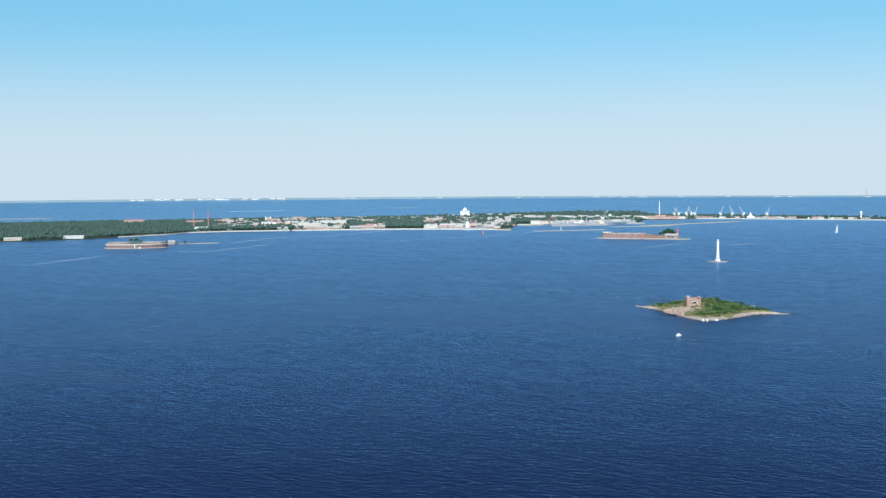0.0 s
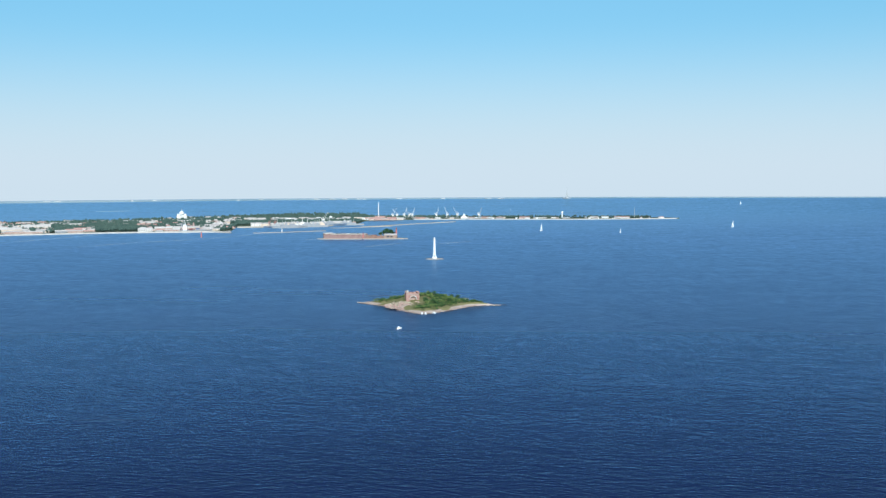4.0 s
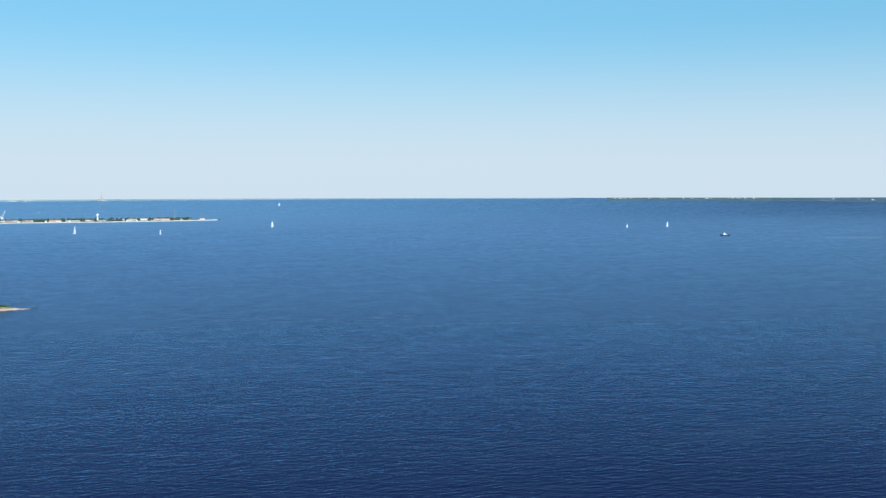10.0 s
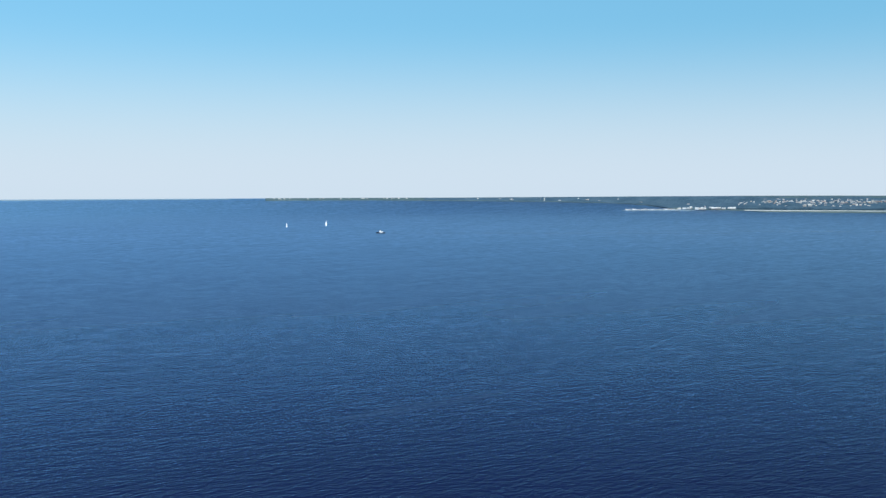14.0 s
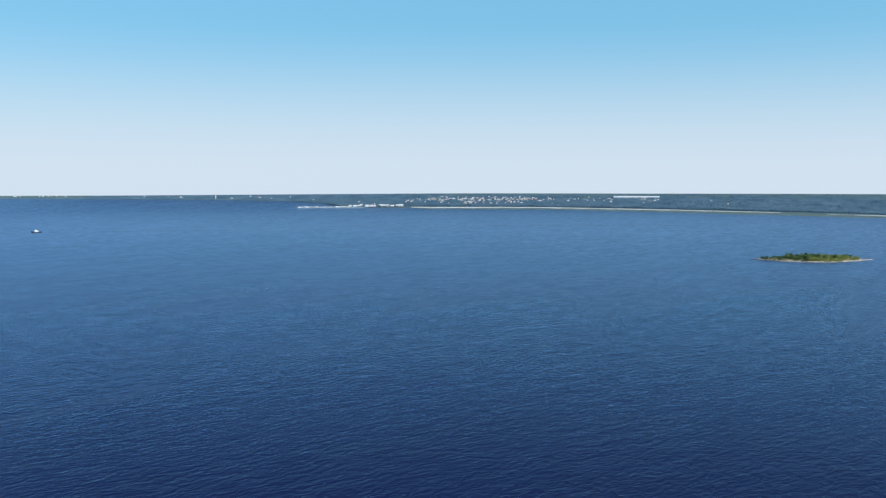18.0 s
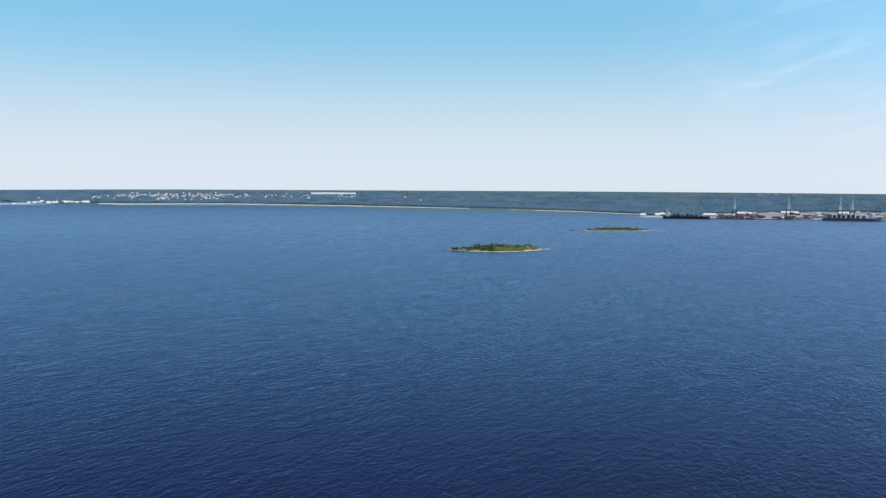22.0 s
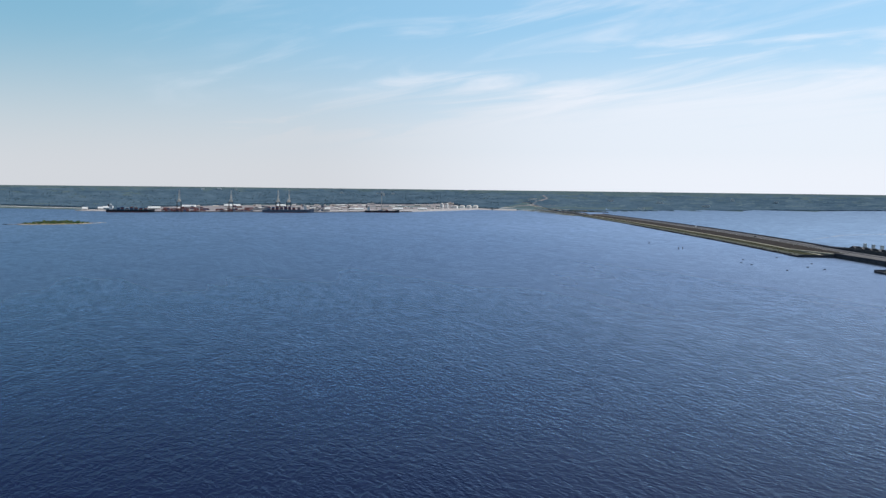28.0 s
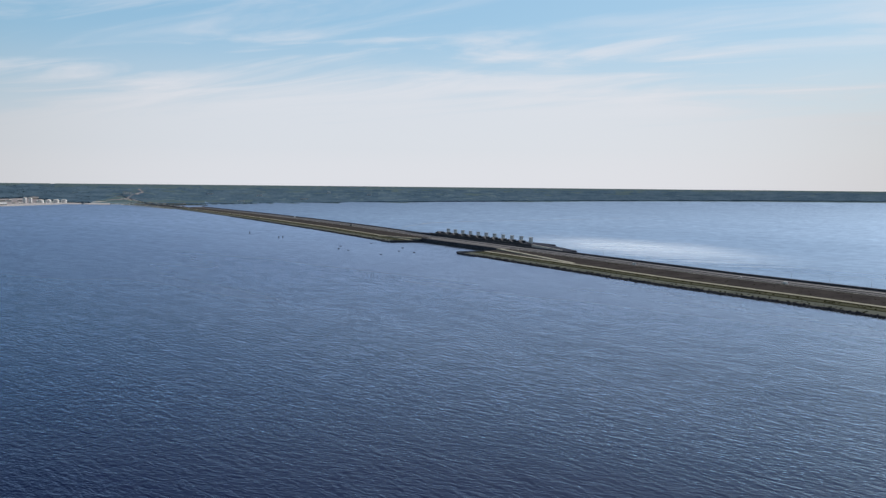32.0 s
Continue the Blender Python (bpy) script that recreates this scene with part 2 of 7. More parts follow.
    links.new(rough.outputs[0], bs.inputs["Roughness"])
    bs.inputs["Specular IOR Level"].default_value = 0.0
    gloss = nodes.new("ShaderNodeBsdfGlossy")
    gloss.inputs["Color"].default_value = (*tint, 1)
    if bearing_tones:
        sheen = nodes.new("ShaderNodeMix")
        sheen.data_type = "RGBA"
        links.new(dull.outputs[0], sheen.inputs[0])
        east = nodes.new("ShaderNodeMix")
        east.data_type = "RGBA"
        links.new(teal.outputs[0], east.inputs[0])
        east.inputs[6].default_value, east.inputs[7].default_value = (*tint, 1), (*bearing_tones[2], 1)
        links.new(east.outputs[2], sheen.inputs[6])
        sheen.inputs[7].default_value = (*bearing_tones[1], 1)
        links.new(sheen.outputs[2], gloss.inputs["Color"])
    links.new(rough.outputs[0], gloss.inputs["Roughness"])
    links.new(bp.outputs[0], gloss.inputs["Normal"])
    facing = nodes.new("ShaderNodeLayerWeight")
    facing.inputs["Blend"].default_value = 0.5
    links.new(bp.outputs[0], facing.inputs["Normal"])
    steep = nodes.new("ShaderNodeMapRange")
    links.new(facing.outputs["Facing"], steep.inputs[0])
    steep.inputs[1].default_value, steep.inputs[2].default_value = low, high
    power = nodes.new("ShaderNodeMath")
    power.operation = "POWER"
    links.new(steep.outputs[0], power.inputs[0])
    power.inputs[1].default_value = curve
    share = nodes.new("ShaderNodeMath")
    share.operation = "MULTIPLY_ADD"
    links.new(power.outputs[0], share.inputs[0])
    share.inputs[2].default_value = 0.01
    top = nodes.new("ShaderNodeMapRange")
    links.new(far.outputs["Value"], top.inputs[0])
    for k, w in enumerate((2500.0, 4600.0, most, 0.85 * most)):
        top.inputs[k + 1].default_value = w
    # cat's-paws and wave groups: darker and paler grain that still shows far out
    uneven = top.outputs[0]
    for source, lo, hi, near, beyond in ((fused(patch, gust, 0.8), 0.62, 1.18, 0.04, 0.05), (noise_at((26, 8, 100), -20, 3, 0.4), 0.34, 0.66, 0.08, 0.13), (noise_at((85, 30, 100), -20, 3, 0.4), 0.34, 0.66, 0.0, 0.08), (noise_at((13, 22, 100), -20, 3, 0.6), 0.34, 0.66, 0.05, 0.13)):
        depth = nodes.new("ShaderNodeMapRange")
        links.new(far.outputs["Value"], depth.inputs[0])
        for i, v in enumerate((600.0, 2400.0, near, beyond)):
            depth.inputs[i + 1].default_value = v
        grain = nodes.new("ShaderNodeMapRange")
        links.new(source, grain.inputs[0])
        for i, v in enumerate((lo, hi, -1.0, 1.0)):
            grain.inputs[i + 1].default_value = v
        swing = nodes.new("ShaderNodeMath")
        swing.operation = "MULTIPLY"
        links.new(grain.outputs[0], swing.inputs[0])
        links.new(depth.outputs[0], swing.inputs[1])
        more = nodes.new("ShaderNodeMath")
        more.operation = "MULTIPLY_ADD"
        links.new(swing.outputs[0], more.inputs[0])
        links.new(uneven, more.inputs[1])
        links.new(uneven, more.inputs[2])
        uneven = more.outputs[0]
    links.new(uneven, share.inputs[1])
    both = nodes.new("ShaderNodeMixShader")
    links.new(share.outputs[0], both.inputs[0])
    links.new(bs.outputs[0], both.inputs[1])
    links.new(gloss.outputs[0], both.inputs[2])
    last = both
    if slick:
        # calm streaked slick, its sun glint painted as white gloss, placed to fit the camera's view: place, half length
        # and width, turn
        x, y, along, across, turn = slick
        mp = nodes.new("ShaderNodeMapping")
        mp.vector_type = "TEXTURE"
        mp.inputs["Location"].default_value = (x, y, 0)
        mp.inputs["Rotation"].default_value = (0, 0, radians(turn))
        mp.inputs["Scale"].default_value = (along, across, 1000)
        links.new(geo.outputs["Object"], mp.inputs[0])
        reach = nodes.new("ShaderNodeVectorMath")
        reach.operation = "LENGTH"
        links.new(mp.outputs[0], reach.inputs[0])
        inside = nodes.new("ShaderNodeMapRange")
        links.new(reach.outputs["Value"], inside.inputs[0])
        for i, v in enumerate((1.0, 0.2, -0.42, 0.30)):
            inside.inputs[i + 1].default_value = v
        comb = fused(inside.outputs[0], noise_at((150, 15, 100), 18, 6, 1.4), 1.0)
        calm = nodes.new("ShaderNodeMapRange")
        links.new(comb, calm.inputs[0])
        for i, v in enumerate((0.42, 0.90, 0.0, 0.68)):
            calm.inputs[i + 1].default_value = v
        sheen = nodes.new("ShaderNodeBsdfGlossy")
        sheen.inputs["Color"].default_value = (0.95, 0.97, 1.0, 1)
        sheen.inputs["Roughness"].default_value = 0.22
        links.new(bp.outputs[0], sheen.inputs["Normal"])
        last = nodes.new("ShaderNodeMixShader")
        links.new(calm.outputs[0], last.inputs[0])
        links.new(both.outputs[0], last.inputs[1])
        links.new(sheen.outputs[0], last.inputs[2])
    links.new(last.outputs[0], nodes["Material Output"].inputs[0])
    return m


WATER = water_material("ruffled_water", 0.56, 0.96, 2.6, 0.66, 0.92, bearing_tones=((0.0098, 0.0158, 0.050), (0.51, 0.655, 0.87), (0.578, 0.79, 1.0)))
LAGOON_WATER = water_material("lagoon_water", 0.55, 0.93, 1.5, 0.44, 0.45, (0.58, 0.775, 1.0), (470, -1375, 560, 230, 135))
BRICK = material("old_brick", (0.15, 0.080, 0.058), (0.31, 0.19, 0.145), 5, 0.92, 0.05)
PALE_BRICK = material("pink_brick", (0.38, 0.24, 0.19), (0.54, 0.40, 0.33), 8, 0.9, each=0.4)
STONE = material("granite", (0.25, 0.22, 0.19), (0.42, 0.38, 0.33), 4, 0.9, 0.05)
RUBBLE = material("rubble", (0.17, 0.14, 0.115), (0.40, 0.34, 0.28), 5, 0.95, 0.1, islands=0.5)
# dark tone lifted bluish: haze is put into the colour
DARK_ROCK = material("wet_rock", (0.030, 0.033, 0.040), (0.085, 0.085, 0.090), 3, 0.9, 0.1, islands=0.4, spec=0.0)
RUIN_SHORE = material("pinkish_shingle", (0.30, 0.225, 0.185), (0.49, 0.395, 0.335), 6, 0.95, 0.08, spec=0.0)
SAND = material("sand", (0.34, 0.27, 0.19), (0.50, 0.42, 0.31), 9, 0.95)
TURF = material("island_turf", (0.098, 0.104, 0.036), (0.235, 0.205, 0.092), 12, 0.95, 0.1)
# bluish: haze over the far shore is put into the base colour
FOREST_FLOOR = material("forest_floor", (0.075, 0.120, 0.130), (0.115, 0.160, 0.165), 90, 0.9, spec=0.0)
SHINGLE = material("shingle", (0.35, 0.29, 0.245), (0.55, 0.48, 0.42), 6, 0.95, 0.08, spec=0.0)
# far shore paled bluish, with distance haze put into the colour
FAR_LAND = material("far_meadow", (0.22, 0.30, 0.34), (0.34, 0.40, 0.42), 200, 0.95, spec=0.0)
OLD_RED = material("faded_red_brick", (0.30, 0.14, 0.12), (0.42, 0.22, 0.19), 6, 0.85, spec=0.1)
MARSH = material("reed_marsh", (0.090, 0.130, 0.125), (0.150, 0.185, 0.165), 60, 0.95, spec=0.0)
WOODLAND_FLOOR = material("woodland_floor", (0.045, 0.065, 0.035), (0.09, 0.10, 0.055), 40, 0.95)
WHITE = material("white_paint", (0.70, 0.70, 0.68), (0.84, 0.84, 0.82), 5, 0.6)
SHABBY_WHITE = material("weathered_white_paint", (0.54, 0.50, 0.45), (0.80, 0.76, 0.70), 6, 0.8, each=0.3, spec=0.1)
CREAM = material("cream_render", (0.52, 0.40, 0.30), (0.74, 0.62, 0.50), 10, 0.85, each=0.5, spec=0.1)
GREY = material("grey_concrete", (0.30, 0.30, 0.29), (0.46, 0.45, 0.43), 7, 0.9, each=0.3)
# sluice shade and bluish haze are put into this concrete's colour
DARK_CONCRETE = material("damp_concrete", (0.050, 0.054, 0.066), (0.115, 0.118, 0.128), 8, 0.9, 0.05, spec=0.0)
ROOF_RED = material("red_roof", (0.34, 0.19, 0.16), (0.48, 0.31, 0.27), 9, 0.8, each=0.4, spec=0.1)
ROOF_GREY = material("sheet_roof", (0.33, 0.29, 0.27), (0.60, 0.55, 0.51), 9, 0.8, each=0.5, spec=0.1)
RED_PAINT = material("red_paint", (0.44, 0.12, 0.10), (0.56, 0.22, 0.19), 4, 0.6)
BLACK_STEEL = material("dark_painted_steel", (0.018, 0.022, 0.03), (0.05, 0.055, 0.065), 6, 0.55)
BLUE_STEEL = material("blue_grey_steel", (0.10, 0.14, 0.20), (0.18, 0.22, 0.28), 8, 0.55)
NAVY_GREY = material("warship_grey", (0.22, 0.225, 0.235), (0.38, 0.375, 0.37), 8, 0.6, each=0.6, spec=0.2)
WINDOW = material("window_glass", (0.02, 0.025, 0.03), (0.05, 0.06, 0.07), 2, 0.2, spec=0.6)
HULL_RED = material("hull_primer", (0.25, 0.05, 0.04), (0.34, 0.09, 0.07), 8, 0.7)
# red muted for distance: the haze is in the colour
BOX_RED = material("container_red", (0.17, 0.062, 0.062), (0.27, 0.115, 0.11), 3, 0.7, each=0.4)
BOX_BLUE = material("container_blue", (0.03, 0.07, 0.16), (0.07, 0.14, 0.26), 3, 0.7, each=0.4)
BOX_GREY = material("container_grey", (0.24, 0.24, 0.25), (0.42, 0.41, 0.40), 3, 0.7, each=0.4)
SAIL = material("sailcloth", (0.78, 0.78, 0.77), (0.88, 0.88, 0.87), 3, 0.8)
ASPHALT = material("asphalt", (0.13, 0.13, 0.135), (0.20, 0.195, 0.20), 12, 0.9, spec=0.0)
GRASS_DRY = material("dry_grass", (0.096, 0.106, 0.092), (0.155, 0.164, 0.138), 18, 0.95, 0.1, spec=0.0)
# bank and its grass darkened: the dam's backlit face is put in the colour
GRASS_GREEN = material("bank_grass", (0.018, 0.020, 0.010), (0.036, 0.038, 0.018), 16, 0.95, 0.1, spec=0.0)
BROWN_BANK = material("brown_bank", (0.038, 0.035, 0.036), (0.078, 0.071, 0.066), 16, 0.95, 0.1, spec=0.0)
PATH_DUST = material("pale_track", (0.30, 0.29, 0.235), (0.44, 0.42, 0.34), 14, 0.95, spec=0.0)
LEAF_BRIGHT = material("bright_leaves", (0.075, 0.130, 0.036), (0.225, 0.262, 0.085), 5, 0.75, islands=0.7, spec=0.1)
# yellower leaves: sunlight on the island's right end put into the colour
LEAF_SUNLIT = material("yellowish_leaves", (0.125, 0.165, 0.036), (0.30, 0.315, 0.085), 5, 0.75, islands=0.7, spec=0.1)
LEAF_DARK = material("dark_leaves", (0.030, 0.070, 0.026), (0.078, 0.13, 0.046), 5, 0.75, islands=0.6, spec=0.1)
# far and island woods: haze put into the blue-green base colours
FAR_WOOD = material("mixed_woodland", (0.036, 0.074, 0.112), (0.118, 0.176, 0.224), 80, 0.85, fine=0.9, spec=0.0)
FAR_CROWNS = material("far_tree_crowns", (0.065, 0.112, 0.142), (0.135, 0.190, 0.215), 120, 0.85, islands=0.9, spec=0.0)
ISLAND_WOOD = material("island_woodland", (0.040, 0.068, 0.060), (0.090, 0.126, 0.100), 60, 0.85, islands=0.5, spec=0.0)
OLIVE = material("olive_grass", (0.056, 0.060, 0.040), (0.098, 0.099, 0.068), 16, 0.95, 0.1, spec=0.0)
FORT_PINK = material("pink_fort_brick", (0.38, 0.20, 0.165), (0.54, 0.35, 0.30), 7, 0.92, 0.05, spec=0.0)
FORT_DUSK = material("dusky_fort_brick", (0.175, 0.105, 0.094), (0.33, 0.22, 0.198), 6, 0.92, 0.06, spec=0.0)
FORT_BROWN = material("brown_fort_brick", (0.19, 0.13, 0.10), (0.40, 0.29, 0.23), 5, 0.92, 0.08, spec=0.1)
# ruin brick lightened: its sunlit look is put into the colour
RUIN_BRICK = material("sunlit_ruin_brick", (0.24, 0.13, 0.105), (0.46, 0.29, 0.24), 3.5, 0.92, 0.06, spec=0.1)
YARD_GROUND = material("trampled_yard_ground", (0.19, 0.18, 0.19), (0.36, 0.335, 0.335), 30, 0.95, spec=0.0)
PALE_CONCRETE = material("pale_concrete", (0.31, 0.295, 0.29), (0.47, 0.445, 0.43), 14, 0.9, spec=0.1)
# meadow strips tinted blue: the haze is in the colour
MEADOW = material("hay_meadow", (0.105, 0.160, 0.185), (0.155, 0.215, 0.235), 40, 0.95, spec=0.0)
# gallery darkened against its sunlit top, then lifted bluish for haze
DARK_GALLERY = material("tarred_steel", (0.040, 0.045, 0.060), (0.070, 0.076, 0.095), 8, 0.9, spec=0.0)
BEACH_SAND = material("pale_beach_sand", (0.48, 0.48, 0.45), (0.66, 0.65, 0.61), 12, 0.95, spec=0.0)
BARK = material("bark", (0.06, 0.045, 0.03), (0.14, 0.11, 0.08), 1, 0.95)


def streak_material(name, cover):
    """Thin broken foam and slick on the water, its sky glitter put into the colour."""
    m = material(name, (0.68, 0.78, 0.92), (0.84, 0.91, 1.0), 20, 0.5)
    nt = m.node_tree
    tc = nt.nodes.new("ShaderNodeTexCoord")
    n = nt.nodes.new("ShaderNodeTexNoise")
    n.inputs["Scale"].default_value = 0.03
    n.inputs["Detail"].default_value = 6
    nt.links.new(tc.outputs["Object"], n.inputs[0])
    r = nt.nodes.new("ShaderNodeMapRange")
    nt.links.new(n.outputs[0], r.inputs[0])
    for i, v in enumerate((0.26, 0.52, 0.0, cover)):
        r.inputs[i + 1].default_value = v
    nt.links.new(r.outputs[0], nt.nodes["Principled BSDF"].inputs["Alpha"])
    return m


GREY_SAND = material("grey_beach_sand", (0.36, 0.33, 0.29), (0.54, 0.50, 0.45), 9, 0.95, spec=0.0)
FOAM_GLITTER = streak_material("foam", 0.42)
THIN_FOAM = streak_material("thin_foam", 0.33)


# ---- mesh tools ----
class Shape:
    """Gathers vertices and faces of one mesh."""

    def __init__(self):
        self.v, self.f = [], []

    def add(self, verts, faces):
        k = len(self.v)
        self.v += [tuple(p) for p in verts]
        self.f += [tuple(i + k for i in f) for f in faces]
        return self

    def box(self, x0, x1, y0, y1, z0, z1, tx=0.0, ty=0.0):
        """A block whose top is drawn in by tx, ty on each side."""
        return self.add([(x0, y0, z0), (x1, y0, z0), (x1, y1, z0), (x0, y1, z0), (x0 + tx, y0 + ty, z1), (x1 - tx, y0 + ty, z1), (x1 - tx, y1 - ty, z1), (x0 + tx, y1 - ty, z1)],
                        [(0, 3, 2, 1), (4, 5, 6, 7), (0, 1, 5, 4), (1, 2, 6, 5), (2, 3, 7, 6), (3, 0, 4, 7)])

    def lathe(self, profile, n=16, cx=0.0, cy=0.0, sx=1.0, sy=1.0):
        k = len(profile)
        verts = [(cx + sx * r * math.cos(2 * math.pi * i / n), cy + sy * r * math.sin(2 * math.pi * i / n), z) for r, z in profile for i in range(n)]
        faces = [(j * n + i, j * n + (i + 1) % n, (j + 1) * n + (i + 1) % n, (j + 1) * n + i) for j in range(k - 1) for i in range(n)]
        faces += [tuple(range(n))[::-1], tuple((k - 1) * n + i for i in range(n))]
        return self.add(verts, faces)

    def tube(self, p, q, r, r2=None, n=6):
        p, q = Vector(p), Vector(q)
        m = (q - p).to_track_quat("Z", "Y").to_matrix()
        r2 = r if r2 is None else r2
        ring = [(math.cos(2 * math.pi * i / n), math.sin(2 * math.pi * i / n)) for i in range(n)]
        verts = [p + m @ Vector((c * r, s * r, 0)) for c, s in ring] + [q + m @ Vector((c * r2, s * r2, 0)) for c, s in ring]
        faces = [(i, (i + 1) % n, n + (i + 1) % n, n + i) for i in range(n)] + [tuple(range(n))[::-1], tuple(range(n, 2 * n))]
        return self.add(verts, faces)

    def prism(self, pts, z0, z1, inset=0.0):
        n = len(pts)
        cx, cy = sum(p[0] for p in pts) / n, sum(p[1] for p in pts) / n
        top = [(x + (cx - x) * inset, y + (cy - y) * inset) for x, y in pts]
        return self.add([(x, y, z0) for x, y in pts] + [(x, y, z1) for x, y in top],
                        [tuple(range(n))[::-1], tuple(range(n, 2 * n))] + [(i, (i + 1) % n, n + (i + 1) % n, n + i) for i in range(n)])

    def gable(self, x0, x1, y0, y1, z0, z1, over=0.4):
        """A gable roof with its ridge along x."""
        x0, x1, y0, y1 = x0 - over, x1 + over, y0 - over, y1 + over
        ym = (y0 + y1) / 2
        return self.add([(x0, y0, z0), (x1, y0, z0), (x1, y1, z0), (x0, y1, z0), (x0, ym, z1), (x1, ym, z1)],
                        [(0, 3, 2, 1), (0, 1, 5, 4), (2, 3, 4, 5), (1, 2, 5), (3, 0, 4)])

    def lump(self, c, r, rng, squash=1.0, jitter=0.3):
        """An uneven eight-sided lump."""
        dirs = [(1, 0, 0), (0, 1, 0), (-1, 0, 0), (0, -1, 0), (0, 0, 1), (0, 0, -1)]
        a = rng.uniform(0, 6.28)
        ca, sa = math.cos(a), math.sin(a)
        verts = []
        for x, y, z in dirs:
            k = r * rng.uniform(1 - jitter, 1 + jitter)
            tilt = rng.uniform(-0.25, 0.25) * r
            verts.append((c[0] + k * (x * ca - y * sa) + tilt * z, c[1] + k * (x * sa + y * ca), c[2] + k * z * squash + tilt * x))
        return self.add(verts, [(0, 1, 4), (1, 2, 4), (2, 3, 4), (3, 0, 4), (1, 0, 5), (2, 1, 5), (3, 2, 5), (0, 3, 5)])


def mesh_of(name, shape, mat, smooth=False):
    me = bpy.data.meshes.new(name)
    me.from_pydata(shape.v, [], shape.f)
    me.materials.append(mat)
    if smooth:
        me.polygons.foreach_set("use_smooth", [True] * len(me.polygons))
    me.update()
    return me


def part(name, shape, mat, parent, label="", smooth=False):
    ob = new(name, mesh_of(name, shape, mat, smooth))
    ob.parent = parent
    if label:
        ob["label"] = label
    return ob


def thing(name, place, turn, label, category, group="", kind=""):
    ob = new(name)
    ob.matrix_basis = pose(*place, 0, 0, turn) @ Matrix.Scale(size_at(place[0], place[1]), 4)
    return tagged(ob, label, category, group, kind)


def solid(name, shape, mat, label, category, kind="structure", smooth=False, place=(0, 0, 0)):
    ob = new(name, mesh_of(name, shape, mat, smooth))
    ob.location = place
    return tagged(ob, label, category, kind=kind)


# ---- the lie of the land ----
FLAT_TO, EDGE, EDGE_RISE = 4300.0, 4960.0, 62.0
FIT_EYE = [(0, 121.0, 145.0), (6, 119.03, 141.7), (15.9, 117.84, 138.4), (26.3, 116.98, 134.1), (32.1, 116.68, 131.6), (41.7, 116.41, 128.1), (51.8, 116.25, 124.6), (61, 116.15, 121.1),
             (73, 116.08, 116.7), (84, 116.04, 112.1), (97, 116.02, 106.6), (106, 116.01, 102.9), (114, 116.01, 100.1), (128, 116, 95.4), (139.6, 116, 91.5), (150.4, 116, 87.7)]


def rise(r, most=EDGE_RISE):
    """How far the far plain is lifted so the horizon fits the camera's view."""
    return most * min(max((r - FLAT_TO) / (EDGE - FLAT_TO), 0.0), 1.3) ** 1.5


def between(table, x):
    return float(np.interp(x, [p[0] for p in table], [p[1] for p in table]))


# First-fitted ranges, moved so each place keeps its spot in the sinking camera's view.
FIT_R = [40.0 * i for i in range(1, 126)]
FIT_RANGES = []
for b in range(-40, 201):
    ho, hn = between(FIT_EYE, b), between([(p[0], p[2]) for p in FIT_EYE], b)
    old = [math.atan((ho - rise(r, 88.8)) / r) - math.atan((ho - 88.8) / EDGE) for r in FIT_R]
    fine = [10.0 * i for i in range(2, 501)]
    dips = [math.atan((hn - rise(r)) / r) - math.atan((hn - EDGE_RISE) / EDGE) for r in fine]
    FIT_RANGES.append(np.interp(old, dips[::-1], fine[::-1]).tolist())


def view_range(bearing, r):
    """The range that keeps a first-fitted one in place in the camera's view."""
    u, v = min(max((bearing + 180) % 360 - 180 if bearing > 201 else bearing, -40), 199.99) + 40, min(max(r / 40.0 - 1, 0.0), 123.99)
    i, j = int(u), int(v)
    u, v = u - i, v - j
    p, q = FIT_RANGES[i], FIT_RANGES[i + 1]
    return (p[j] * (1 - v) + p[j + 1] * v) * (1 - u) + (q[j] * (1 - v) + q[j + 1] * v) * u


def size_at(x, y):
    """How much a thing is scaled at a place to keep its size in the camera's view."""
    b, r = math.degrees(math.atan2(x, y)), math.hypot(x, y)
    p = FIT_RANGES[int(min(max(b if b > -60 else b + 360, -40), 200)) + 40]
    return r / max(float(np.interp(r, p, FIT_R)), 1.0)


def polar(bearing, r, z=0.0):
    a = radians(bearing)
    return (r * math.sin(a), r * math.cos(a), rise(r) + z)


def at(bearing, r, z=0.0):
    fitted = view_range(bearing, r)
    return polar(bearing, fitted, z * fitted / r)


def wobble(x, y, s, k=0):
    return noise.noise(Vector((x / s, y / s, 7.3 * k)))


def sea():
    s = Shape()
    radii = [0] + [60 * 1.35 ** i for i in range(15)]
    radii = [r for r in radii if r < 4300] + [FLAT_TO + 660 * (i / 22) for i in range(23)] + [4975]
    n = 240
    s.v = [(0, 0, 0)] + [polar(360 * i / n, r) for r in radii[1:] for i in range(n)]
    s.f = [(0, 1 + (i + 1) % n, 1 + i) for i in range(n)]
    for j in range(len(radii) - 2):
        a, b = 1 + j * n, 1 + (j + 1) * n
        s.f += [(a + i, a + (i + 1) % n, b + (i + 1) % n, b + i) for i in range(n)]
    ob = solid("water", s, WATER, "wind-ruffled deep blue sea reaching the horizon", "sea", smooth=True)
    return ob


